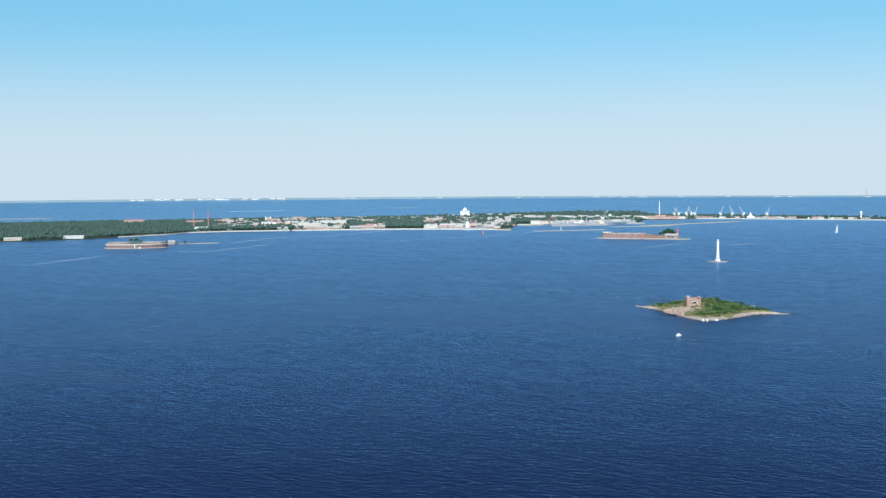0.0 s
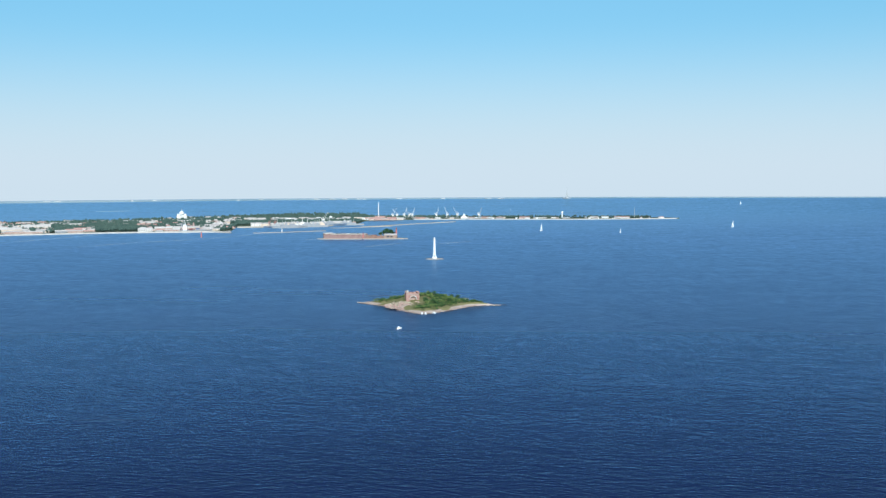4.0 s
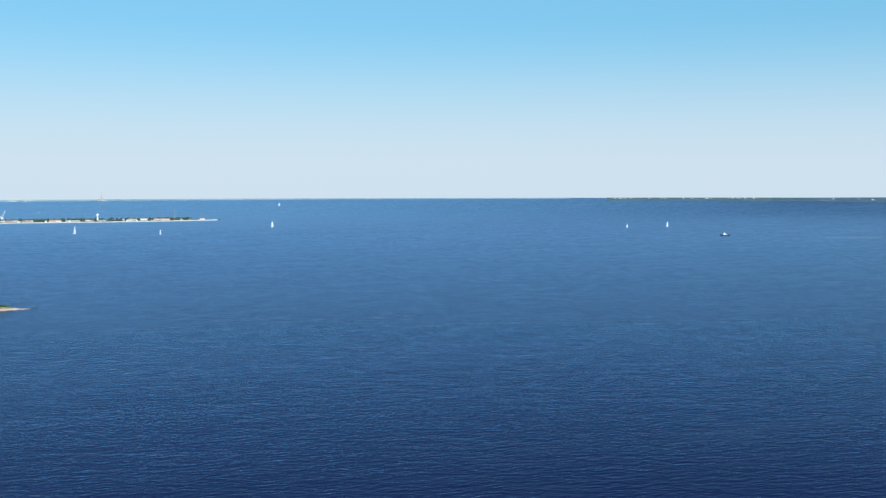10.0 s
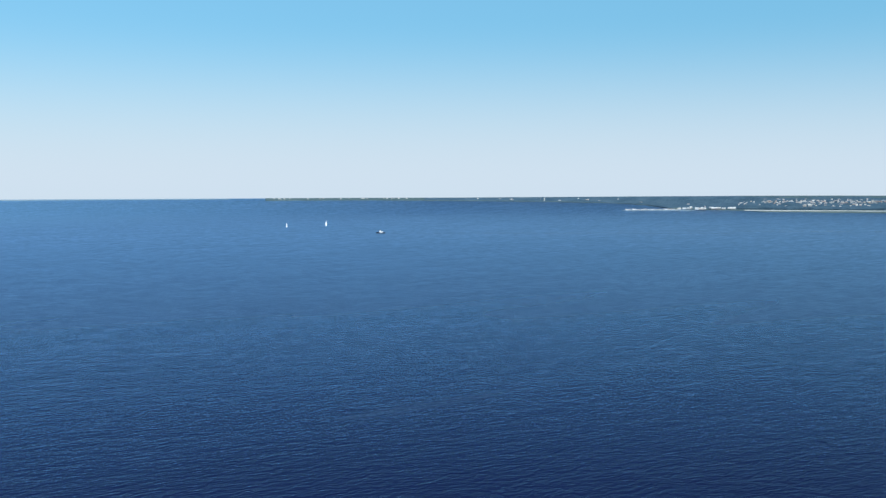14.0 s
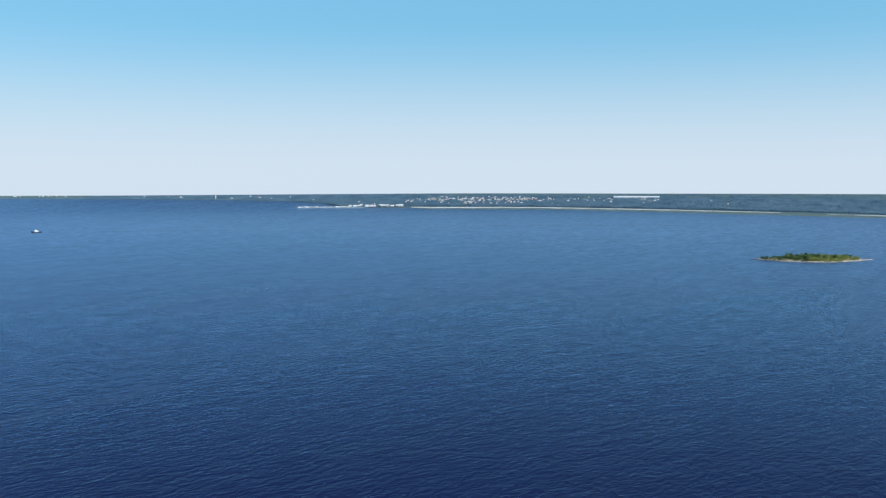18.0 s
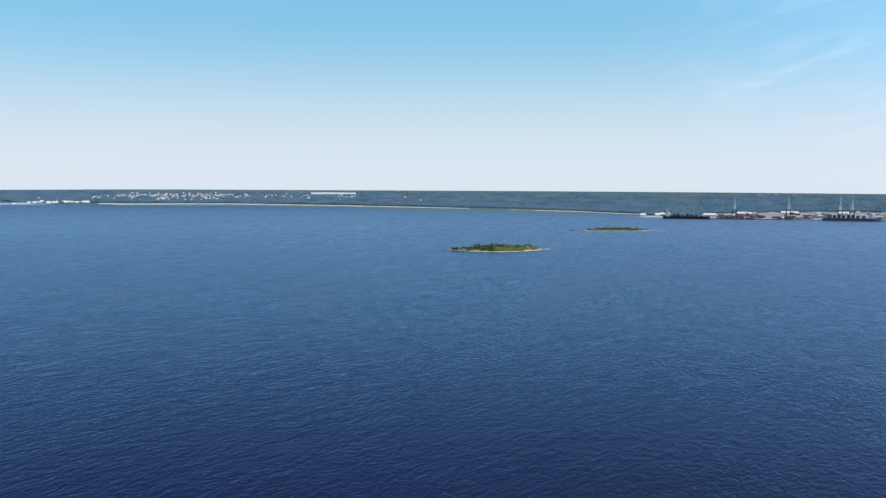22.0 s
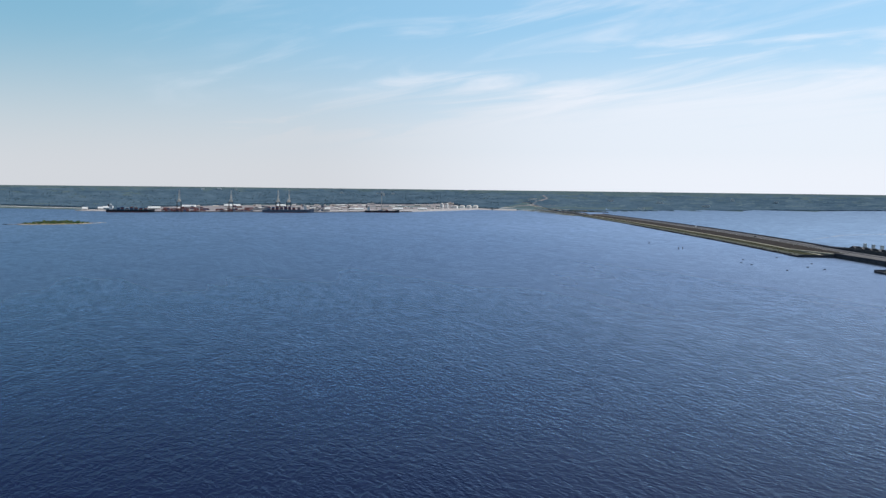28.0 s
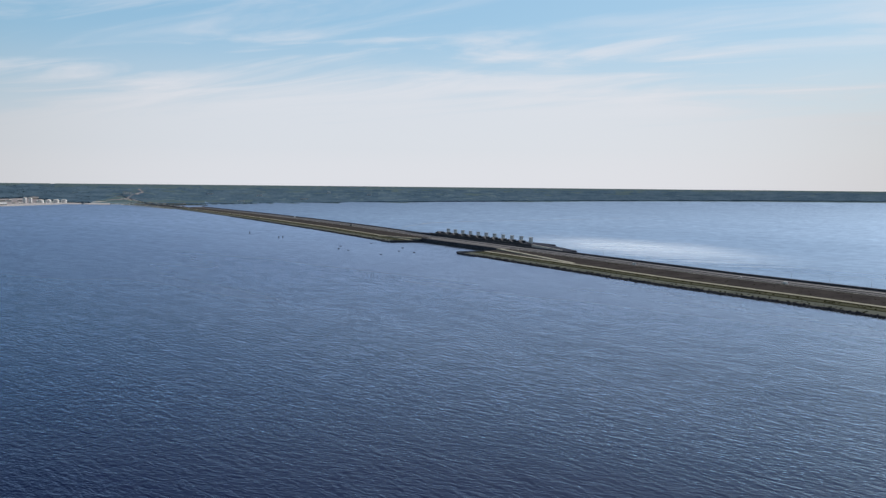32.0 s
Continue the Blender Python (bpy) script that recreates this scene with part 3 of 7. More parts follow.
def land(name, near, far, height, mat, label, category="land", ridge=None, rag=8.0, steps=10, step=0.2, bank=0.08):
    """A strip of ground between two shorelines given as bearing and range."""
    s = Shape()
    a0, a1 = near[0][0], near[-1][0]
    n = max(2, int((a1 - a0) / step) + 1)
    for i in range(n):
        b = a0 + (a1 - a0) * i / (n - 1)
        r0, r1 = between(near, b), between(far, b)
        x, y, _ = at(b, r0)
        r0 += rag * (wobble(x, y, 60) + 0.6 * wobble(x, y, 17, 1))
        for j in range(steps + 1):
            f = j / steps
            f = f if j not in (1,) else min(f, bank)
            r = r0 + (r1 - r0) * f
            edge = 0.0 if j == 0 else 1.0
            z = -1.2 if j == 0 else height
            if ridge:
                z += between(ridge, b) * max(0.0, (f - 0.1) / 0.9) * edge
            if j == steps and not ridge:
                z = -1.2
            s.v.append(at(b, r, z))
    for i in range(n - 1):
        for j in range(steps):
            k = i * (steps + 1) + j
            s.f.append((k, k + 1, k + steps + 2, k + steps + 1))
    s.f = [f[::-1] for f in s.f]
    return solid(name, s, mat, label, category, smooth=False)


def woods(name, spots, mat, label, seed, tall=(9, 16), clumps=3):
    """Far woodland as one mesh: spots are (x, y, ground) places."""
    rng = random.Random(seed)
    s = Shape()
    for x, y, z in spots:
        h = rng.uniform(*tall) * size_at(x, y)
        w = h * rng.uniform(0.28, 0.46)
        for c in range(clumps):
            s.lump((x + rng.uniform(-w, w) * 0.8, y + rng.uniform(-w, w) * 0.8, z + h * rng.uniform(0.45, 0.78)), w * rng.uniform(0.75, 1.1), rng, rng.uniform(0.9, 1.35), 0.38)
    return solid(name, s, mat, label, "woodland", "stuff")


def canopy(name, b0, b1, near, far, ground, tall, mat, label, step=0.075, depth=8.0, edge=3.0):
    """Closed far forest seen from above: an uneven roof of crowns with a ragged front edge."""
    s = Shape()
    n = int((b1 - b0) / step) + 1
    rows = 46
    for i in range(n):
        b = b0 + (b1 - b0) * i / (n - 1)
        lo, hi = near(b), far(b)
        x, y, _ = at(b, lo)
        lo += 5 * wobble(x, y, 40, 5) + edge * wobble(x, y, 9, 6)
        for j in range(rows + 1):
            r = lo + (hi - lo) * max(0, j - 1) / (rows - 1)
            x, y, z = at(b, r)
            stand = 0.7 + 0.9 * noise.noise(Vector((b * 0.7, r / 26.0, 2.0))) + 0.5 * noise.noise(Vector((b * 2.3, r / 11.0, 5.0)))
            h = (between(tall, b) if isinstance(tall, list) else tall) * min(max(stand, 0.1), 1.3) * (1.0 if j < rows - 9 else 0.25 + 0.75 * (rows - j) / 9) * (1.0 + 0.35 * wobble(x, y, 75, 1) + 0.5 * wobble(x, y, 23, 2) + 0.6 * wobble(x, y, 8, 3))
            s.v.append((x, y, z + (ground(b, r) + (max(h, 0.3) if j else -0.5)) * math.hypot(x, y) / r))
    m = rows + 1
    s.f = [(i * m + j, (i + 1) * m + j, (i + 1) * m + j + 1, i * m + j + 1) for i in range(n - 1) for j in range(rows)]
    ob = solid(name, s, mat, label, "woodland", "stuff", smooth=True)
    # meadows and cut strips between the trees
    ob.data.materials.append(MEADOW)
    for k, f in enumerate(ob.data.polygons):
        i, j = divmod(k, rows)
        b = b0 + (b1 - b0) * i / (n - 1)
        open_land = noise.noise(Vector((b * 0.8, j * 0.45, 4.0))) + 0.4 * noise.noise(Vector((b * 3.0, j * 0.9, 9.0)))
        if j > 4 and open_land > (0.42 if 134 < b < 156 else 0.8):
            f.material_index = 1
    return ob


def streak(line, width, mat, words, lift=0.07):
    """A narrow patch of foam or slick along points given as bearing and range."""
    pts = [Vector(at(b, r, lift)) for b, r in line]
    fine = []
    width *= size_at(pts[0].x, pts[0].y)
    for p, q in zip(pts, pts[1:]):
        fine += [p.lerp(q, i / 12) for i in range(12)]
    fine.append(pts[-1])
    s = Shape()
    for i, p in enumerate(fine):
        d = (fine[min(i + 1, len(fine) - 1)] - fine[max(i - 1, 0)]).normalized()
        w = width * (0.08 + math.sin(math.pi * i / (len(fine) - 1)) ** 0.6) * (1 + 0.5 * wobble(p.x, p.y, 40))
        k = Vector((-d.y, d.x, 0)) * w / 2
        s.v += [p + k, p - k]
    s.f = [(2 * i, 2 * i + 1, 2 * i + 3, 2 * i + 2) for i in range(len(fine) - 1)]
    s.v = [tuple(v) for v in s.v]
    return solid("water_streak", s, mat, words, "foam streak")

# ---- sea and land ----
sea()
CLEAR = []          # places kept free of trees: x, y, radius

NAVAL_ISLE_NEAR = [(-29, 2750), (-23.9, 2766), (-19.7, 2794), (-18.3, 2866), (-15.3, 2993), (-14.3, 3098), (-12.2, 3145), (-9, 3135), (-2.7, 3145), (0.5, 3118), (2.6, 3090),
               (3.5, 3060), (3.95, 3150), (4.2, 3480), (8.5, 3560), (10.9, 3680), (11.5, 4150), (14, 4290), (17.4, 4300), (23, 4280), (28, 4345), (29.2, 4366)]
NAVAL_ISLE_FAR = [(-29, 4330), (-12, 4335), (-8, 4350), (-4, 4375), (0, 4440), (4, 4500), (8, 4560), (11, 4540), (12, 4430), (17, 4425), (26, 4410), (28.3, 4395), (29.2, 4375)]
land("ground_naval_island", NAVAL_ISLE_NEAR, NAVAL_ISLE_FAR, 3.0, WOODLAND_FLOOR, "low wooded naval island with a town along its shore", rag=10)

SOUTH_NEAR = [(51, 4912), (57, 4917), (61.8, 4897), (66.8, 4878), (70.6, 4842), (72.5, 4790), (74, 4690), (75.5, 4672), (79, 4640), (85.3, 4634), (91.5, 4586), (98.4, 4512), (104, 4458), (107, 4410),
              (108, 4345), (112, 4215), (117.5, 4320), (120.5, 4320), (123, 4378), (126, 4400), (129.6, 4505), (133.5, 4460), (136, 4466), (141, 4525), (147, 4575), (151.6, 4612), (157, 4657), (166.6, 4713), (176, 4752), (190, 4800)]
SOUTH_FAR = [(51, 4962), (190, 4962)]
SOUTH_RIDGE = [(51, 2), (62, 3), (68, 6), (77, 11), (90, 11), (100, 12), (112, 12), (130, 9), (150, 7), (165, 6), (190, 6)]
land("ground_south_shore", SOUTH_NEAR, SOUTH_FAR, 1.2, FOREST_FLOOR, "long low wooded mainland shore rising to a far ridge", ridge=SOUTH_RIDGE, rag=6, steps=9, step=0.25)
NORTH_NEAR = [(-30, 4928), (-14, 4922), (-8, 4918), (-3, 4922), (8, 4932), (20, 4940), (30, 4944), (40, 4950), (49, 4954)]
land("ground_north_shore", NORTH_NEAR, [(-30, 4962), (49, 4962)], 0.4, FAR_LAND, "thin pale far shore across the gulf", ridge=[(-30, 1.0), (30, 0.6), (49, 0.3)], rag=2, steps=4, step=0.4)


def bar(name, ends, width, height, mat, label):
    """A low breakwater along points given as bearing and range, with sloping stone sides."""
    s = Shape()
    pts = [Vector(at(b, r)) for b, r in ends]
    k = size_at(pts[0].x, pts[0].y)
    width, height = width * k, height * k
    line = []
    for p, q in zip(pts, pts[1:]):
        k = max(2, int((q - p).length / 14))
        line += [p.lerp(q, i / k) for i in range(k)]
    line.append(pts[-1])
    for i, p in enumerate(line):
        d = (line[min(i + 1, len(line) - 1)] - line[max(i - 1, 0)]).normalized()
        n = Vector((-d.y, d.x, 0))
        taper = min(1.0, 0.25 + i / 3, 0.25 + (len(line) - 1 - i) / 3)
        for off, z in ((-1, -1.0), (-0.6, 1), (0.6, 1), (1, -1.0)):
            w = width / 2 * taper * (1 + 0.5 * wobble(p.x + 40 * off, p.y, 21))
            q = p + n * off * w
            s.v.append((q.x, q.y, p.z + (z * height * (0.8 + 0.4 * wobble(q.x, q.y, 9, 3)) if z > 0 else z)))
    m = len(line)
    for i in range(m - 1):
        for j in range(3):
            k = i * 4 + j
            s.f.append((k, k + 4, k + 5, k + 1))
    s.f += [(0, 1, 2, 3), tuple(4 * (m - 1) + j for j in (3, 2, 1, 0))]
    return solid(name, s, mat, label, "breakwater")


bar("breakwater_1", [(5.15, 2975), (6.8, 3012), (9.2, 3098)], 16, 2.0, STONE, "low stone breakwater in the roads")
bar("breakwater_2", [(4.3, 3470), (8.6, 3540)], 22, 2.6, SAND, "pale sandy harbour mole")
bar("breakwater_3", [(11.2, 3420), (12.3, 3500), (14.5, 3740), (16.6, 3975)], 18, 2.2, SAND, "pale sandy harbour mole")
bar("breakwater_4", [(9.5, 3330), (11.5, 3400), (13, 3470)], 14, 1.8, STONE, "low stone breakwater in the roads")
bar("breakwater_5", [(-15.8, 2420), (-14.5, 2440), (-12.6, 2448)], 12, 1.8, STONE, "low rubble spit beside the sea fort")
bar("breakwater_6", [(3.0, 3075), (3.95, 3015)], 14, 2.2, STONE, "stone pier end at the harbour mouth")
bar("sandbank_1", [(-24.5, 4535), (-23, 4530), (-21.3, 4532)], 14, 2.0, STONE, "distant low dam across the strait")
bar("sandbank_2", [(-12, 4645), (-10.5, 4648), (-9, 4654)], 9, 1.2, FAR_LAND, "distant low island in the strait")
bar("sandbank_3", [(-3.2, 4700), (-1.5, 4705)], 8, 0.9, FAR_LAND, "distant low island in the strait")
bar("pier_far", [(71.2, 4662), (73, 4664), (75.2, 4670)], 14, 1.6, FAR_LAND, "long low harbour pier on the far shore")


# ---- kinds of things ----
def building(b, r, length, depth, height, wall, roof_mat, label, pitched=True, turn=0.0, z=3.0, name="house", category="building", group="buildings of the island town"):
    x, y, zz = at(b, r, z)
    ob = thing(name, (x, y, zz - 0.5), -b + turn, label, category, group)
    L, D = length / 2, depth / 2
    part("wall", Shape().box(-L, L, -D, D, 0, height), wall, ob)
    if pitched:
        part("roof", Shape().gable(-L, L, -D, D, height, height + depth * 0.28), roof_mat, ob)
    else:
        part("roof", Shape().box(-L - 0.3, L + 0.3, -D - 0.3, D + 0.3, height, height + 0.9, 0.2, 0.2), roof_mat, ob)
    if length > 24:
        storeys = max(1, int(height / 4.5))
        for k in range(storeys):
            zc = (k + 0.55) * height / storeys
            n = int(length / 7)
            for i in range(n):
                xc = -L + (i + 0.5) * length / n
                if k == 0 or length < 70:
                    WINDOWS.append((ob, xc, -D - 0.05, zc))
    CLEAR.append((x, y, (length / 2 + 5) * size_at(x, y)))
    return ob


WINDOWS = []


def chimney(b, r, height, label, mat=OLD_RED, z=3.0):
    ob = thing("chimney", at(b, r, z), -b, label, "chimney")
    part("stack", Shape().lathe([(2.1, 0), (2.0, 2), (1.15, height - 1.5)], 14), mat, ob, smooth=True)
    part("rim", Shape().lathe([(1.15, height - 1.5), (1.5, height - 1.2), (1.5, height), (1.0, height)], 14), mat, ob)
    CLEAR.append((*ob.location[:2], 8))
    return ob


def cathedral(b, r):
    x, y, z = at(b, r, 3)
    ob = thing("cathedral", (x, y, z), -b, "great white domed naval cathedral above the town trees", "cathedral")
    part("nave", Shape().box(-22, 22, -17, 17, 0, 13, 0.5, 0.5).box(-15, 15, -22, 22, 0, 14, 0.4, 0.4), SHABBY_WHITE, ob)
    for sx in (-1, 1):
        part("half_dome", Shape().lathe([(10.5, 13), (10.2, 16), (8.4, 19.5), (5, 22), (1, 23)], 20, sx * 12, 0), SHABBY_WHITE, ob, smooth=True)
    part("drum", Shape().lathe([(10.2, 17), (10.2, 24), (10.8, 24.4), (10.8, 25.4)], 28), WHITE, ob)
    part("dome", Shape().lathe([(10.3, 25.4), (10.0, 28.4), (8.8, 31.6), (6.6, 34.2), (3.6, 35.8), (1.4, 36.4)], 28), WHITE, ob, "pale dome", True)
    part("lantern", Shape().lathe([(1.4, 36.2), (1.4, 39), (1.8, 39.3), (1.0, 41), (0.3, 41.8)], 12), WHITE, ob)
    part("cross", Shape().box(-0.2, 0.2, -0.2, 0.2, 41.5, 46).box(-1.1, 1.1, -0.2, 0.2, 44, 44.5), CREAM, ob)
    for sx in (-1, 1):
        for sy in (-1, 1):
            part("corner_turret", Shape().lathe([(3.0, 11), (3.0, 20), (3.4, 20.4), (2.9, 22.4), (1.8, 24), (0.5, 25), (0.1, 26.8)], 14, sx * 16.5, sy * 14), WHITE, ob, smooth=False)
    for i in range(9):
        a = radians(180 + 20 * i + 10)
        part("window", Shape().box(-0.7, 0.7, -0.2, 0.2, 18.6, 23), WINDOW, ob).matrix_basis = pose(10.2 * math.cos(a), 10.2 * math.sin(a), 0, 0, 0, math.degrees(a) + 90)
    CLEAR.append((x, y, 34))
    return ob


def portal_crane(b, r, lean=58, swing=20, height=46, mat=SHABBY_WHITE, z=3.0, label="tall pale dockyard jib crane on four legs", group="dockyard cranes"):
    ob = thing("harbour_crane", at(b, r, z), -b + swing, label, "crane", group)
    k = height / 46
    for sx in (-1, 1):
        for sy in (-1, 1):
            part("leg", Shape().tube((sx * 5 * k, sy * 5 * k, 0), (sx * 2.6 * k, sy * 2.6 * k, 14 * k), 0.55 * k, 0.45 * k), mat, ob)
    part("portal", Shape().box(-3.4 * k, 3.4 * k, -3.4 * k, 3.4 * k, 13.5 * k, 15.5 * k), mat, ob)
    part("column", Shape().tube((0, 0, 15 * k), (0, 0, 29 * k), 1.2 * k, 0.7 * k, 8), mat, ob)
    part("machine_house", Shape().box(-6 * k, 2 * k, -2.4 * k, 2.4 * k, 16 * k, 21 * k, 0.3, 0.3), mat, ob)
    a = radians(lean)
    j = 34 * k
    tip = (2 * k + j * math.cos(a), 0, 18 * k + j * math.sin(a))
    part("jib", Shape().tube((2 * k, -1.2 * k, 18 * k), (tip[0], -0.3, tip[2]), 0.4 * k).tube((2 * k, 1.2 * k, 18 * k), (tip[0], 0.3, tip[2]), 0.4 * k), mat, ob)
    part("tie", Shape().tube((0, 0, 29 * k), tip, 0.25 * k, n=4), mat, ob)
    part("counterweight", Shape().box(-9 * k, -5.5 * k, -1.6 * k, 1.6 * k, 21 * k, 25 * k).tube((0, 0, 29 * k), (-8 * k, 0, 24 * k), 0.4 * k), mat, ob)
    return ob


def quay_crane(b, r, height=112, z=2.0):
    """A container gantry crane with its boom raised."""
    ob = thing("gantry_crane", at(b, r, z), -b + 4, "ship-to-shore container crane with raised boom on the quay", "crane", "container quay cranes")
    ob.matrix_basis = ob.matrix_basis @ Matrix.Scale(0.8, 4)
    for sx in (-10, 10):
        for sy in (-9, 13):
            part("leg", Shape().box(sx - 1.3, sx + 1.3, sy - 1.3, sy + 1.3, 0, 50), BLACK_STEEL, ob)
        part("side_beam", Shape().box(sx - 1.2, sx + 1.2, -9, 13, 17, 20), BLACK_STEEL, ob)
        part("sill_beam", Shape().box(sx - 1.1, sx + 1.1, -10, 14, 1.2, 3), BLACK_STEEL, ob)
        part("brace", Shape().tube((sx, -9, 20), (sx, 13, 46), 0.8), BLACK_STEEL, ob)
    part("girder", Shape().box(-3.6, -1.8, -12, 40, 50, 54).box(1.8, 3.6, -12, 40, 50, 54).box(-10, 10, -10, -7, 48, 52).box(-10, 10, 11, 14, 48, 52), SHABBY_WHITE, ob)
    part("machine_house", Shape().box(-5, 5, 18, 33, 54, 61, 0.4, 0.4), SHABBY_WHITE, ob)
    for sx in (-1, 1):
        part("mast", Shape().tube((sx * 7, -9, 50), (sx * 2, -6, 80), 1.1, 0.8).tube((sx * 7, 13, 50), (sx * 2, -5, 80), 0.9, 0.7), SHABBY_WHITE, ob)
    part("boom", Shape().tube((-2.7, -12, 52), (-2.2, -26, height), 0.95, 0.7).tube((2.7, -12, 52), (2.2, -26, height), 0.95, 0.7).tube((-2.4, -19, 82), (2.4, -19, 82), 0.6).tube((-2.2, -25, 108), (2.2, -25, 108), 0.6), SHABBY_WHITE, ob)
    part("forestay", Shape().tube((0, -5, 80), (0, -24, 103), 0.4, n=4).tube((0, -5, 80), (0, 38, 54), 0.4, n=4), SHABBY_WHITE, ob)
    part("cab", Shape().box(-1.6, 1.6, -2, 2, 46.5, 49.5), WINDOW, ob)
    return ob


def hull_shape(length, width, depth, sheer=1.5):
    s = Shape()
    n = 14
    for i in range(n + 1):
        f = i / n
        x = (f - 0.5) * length
        w = width / 2 * min(1.0, (0.72 + 1.4 * f) if f < 0.2 else 1.0) * (1.0 if f < 0.74 else max(0.02, 1 - ((f - 0.74) / 0.26) ** 2))
        top = depth + sheer * max(0.0, (f - 0.75) / 0.25) ** 2
        flare = 0.8 if f < 0.74 else 0.5
        s.v += [(x, -w * flare, -1.5), (x, -w, top), (x, w, top), (x, w * flare, -1.5)]
    for i in range(n):
        k = i * 4
        s.f += [(k, k + 4, k + 5, k + 1), (k + 1, k + 5, k + 6, k + 2), (k + 2, k + 6, k + 7, k + 3)]
    s.f += [(0, 1, 2, 3), (4 * n + 3, 4 * n + 2, 4 * n + 1, 4 * n)]
    return s


def container_ship(b, r, length, bridge_at, label, hull_mat=BLACK_STEEL, stacks=((-0.3, 3), (-0.15, 4), (0.0, 4), (0.15, 3), (0.3, 2)), seed=3, turn=0.0):
    rng = random.Random(seed)
    ob = thing("cargo_ship", at(b, r), -b + turn, label, "ship")
    w, d = length * 0.15, length * 0.055
    part("hull", hull_shape(length, w, d, 3), hull_mat, ob)
    part("waterline", Shape().box(-length * 0.46, length * 0.36, -w * 0.46, w * 0.46, -1, 1.3), HULL_RED, ob)
    xb = bridge_at * length
    house = part("superstructure", Shape().box(xb - 6, xb + 6, -w * 0.42, w * 0.42, d, d + 15, 0.6, 0.3).box(xb - 5, xb + 4, -w * 0.5, w * 0.5, d + 15, d + 19, 0.4, 0.2), WHITE, ob, "white bridge house")
    part("bridge_window", Shape().box(xb - 4.8, xb + 4.2, -w * 0.505, w * 0.505, d + 16.4, d + 17.8), WINDOW, house)
    part("funnel", Shape().lathe([(2.6, d + 12), (2.4, d + 22), (1.9, d + 22.3)], 12, xb - 9, 0), hull_mat, ob)
    part("mast", Shape().tube((xb, 0, d + 19), (xb, 0, d + 29), 0.5, 0.2), WHITE, ob)
    part("foremast", Shape().tube((length * 0.45, 0, d + 2), (length * 0.45, 0, d + 14), 0.5, 0.3), WHITE, ob)
    for f, tiers in stacks:
        x0 = f * length
        for k in range(tiers):
            mats = rng.choice((BOX_RED, BOX_BLUE, BOX_RED, BOX_RED, BOX_BLUE, BOX_GREY))
            short = rng.uniform(0, 2.5)
            y0, wide = -w * 0.45 + short, (w * 0.9 - short) / 3
            for i in range(3):
                part("container", Shape().box(x0, x0 + 12.2, y0 + wide * i, y0 + wide * (i + 1) - 0.15, d + 0.3 + 2.7 * k, d + 2.9 + 2.7 * k), mats, ob)
    return ob


def tower_crane(b, r, height, z):
    ob = thing("tower_crane", at(b, r, z), -b, "tall pale tower crane with a level jib at the outer quay", "crane", "port cranes")
    part("base", Shape().box(-6, 6, -6, 6, 0, 6, 1.5, 1.5), BLUE_STEEL, ob)
    part("mast", Shape().box(-1.7, 1.7, -1.7, 1.7, 5.5, height, 0.2, 0.2), SHABBY_WHITE, ob)
    part("jib", Shape().box(-24, -1, -1, 1, height - 3.5, height - 0.5, 0.2, 0.2), SHABBY_WHITE, ob)
    part("counter_jib", Shape().box(1, 13, -1.2, 1.2, height - 3.5, height - 0.5).box(7, 13, -2, 2, height - 12, height - 4), SHABBY_WHITE, ob)
    part("cab", Shape().box(-2.6, 2.6, -3.2, -1.6, height - 9, height - 4.5, 0.3, 0.1), WINDOW, ob)
    part("apex", Shape().tube((0, 0, height), (0, 0, height + 9), 0.9, 0.3).tube((0, 0, height + 8.5), (-20, 0, height - 1), 0.2, n=4).tube((0, 0, height + 8.5), (11, 0, height - 1), 0.2, n=4), SHABBY_WHITE, ob)
    return ob


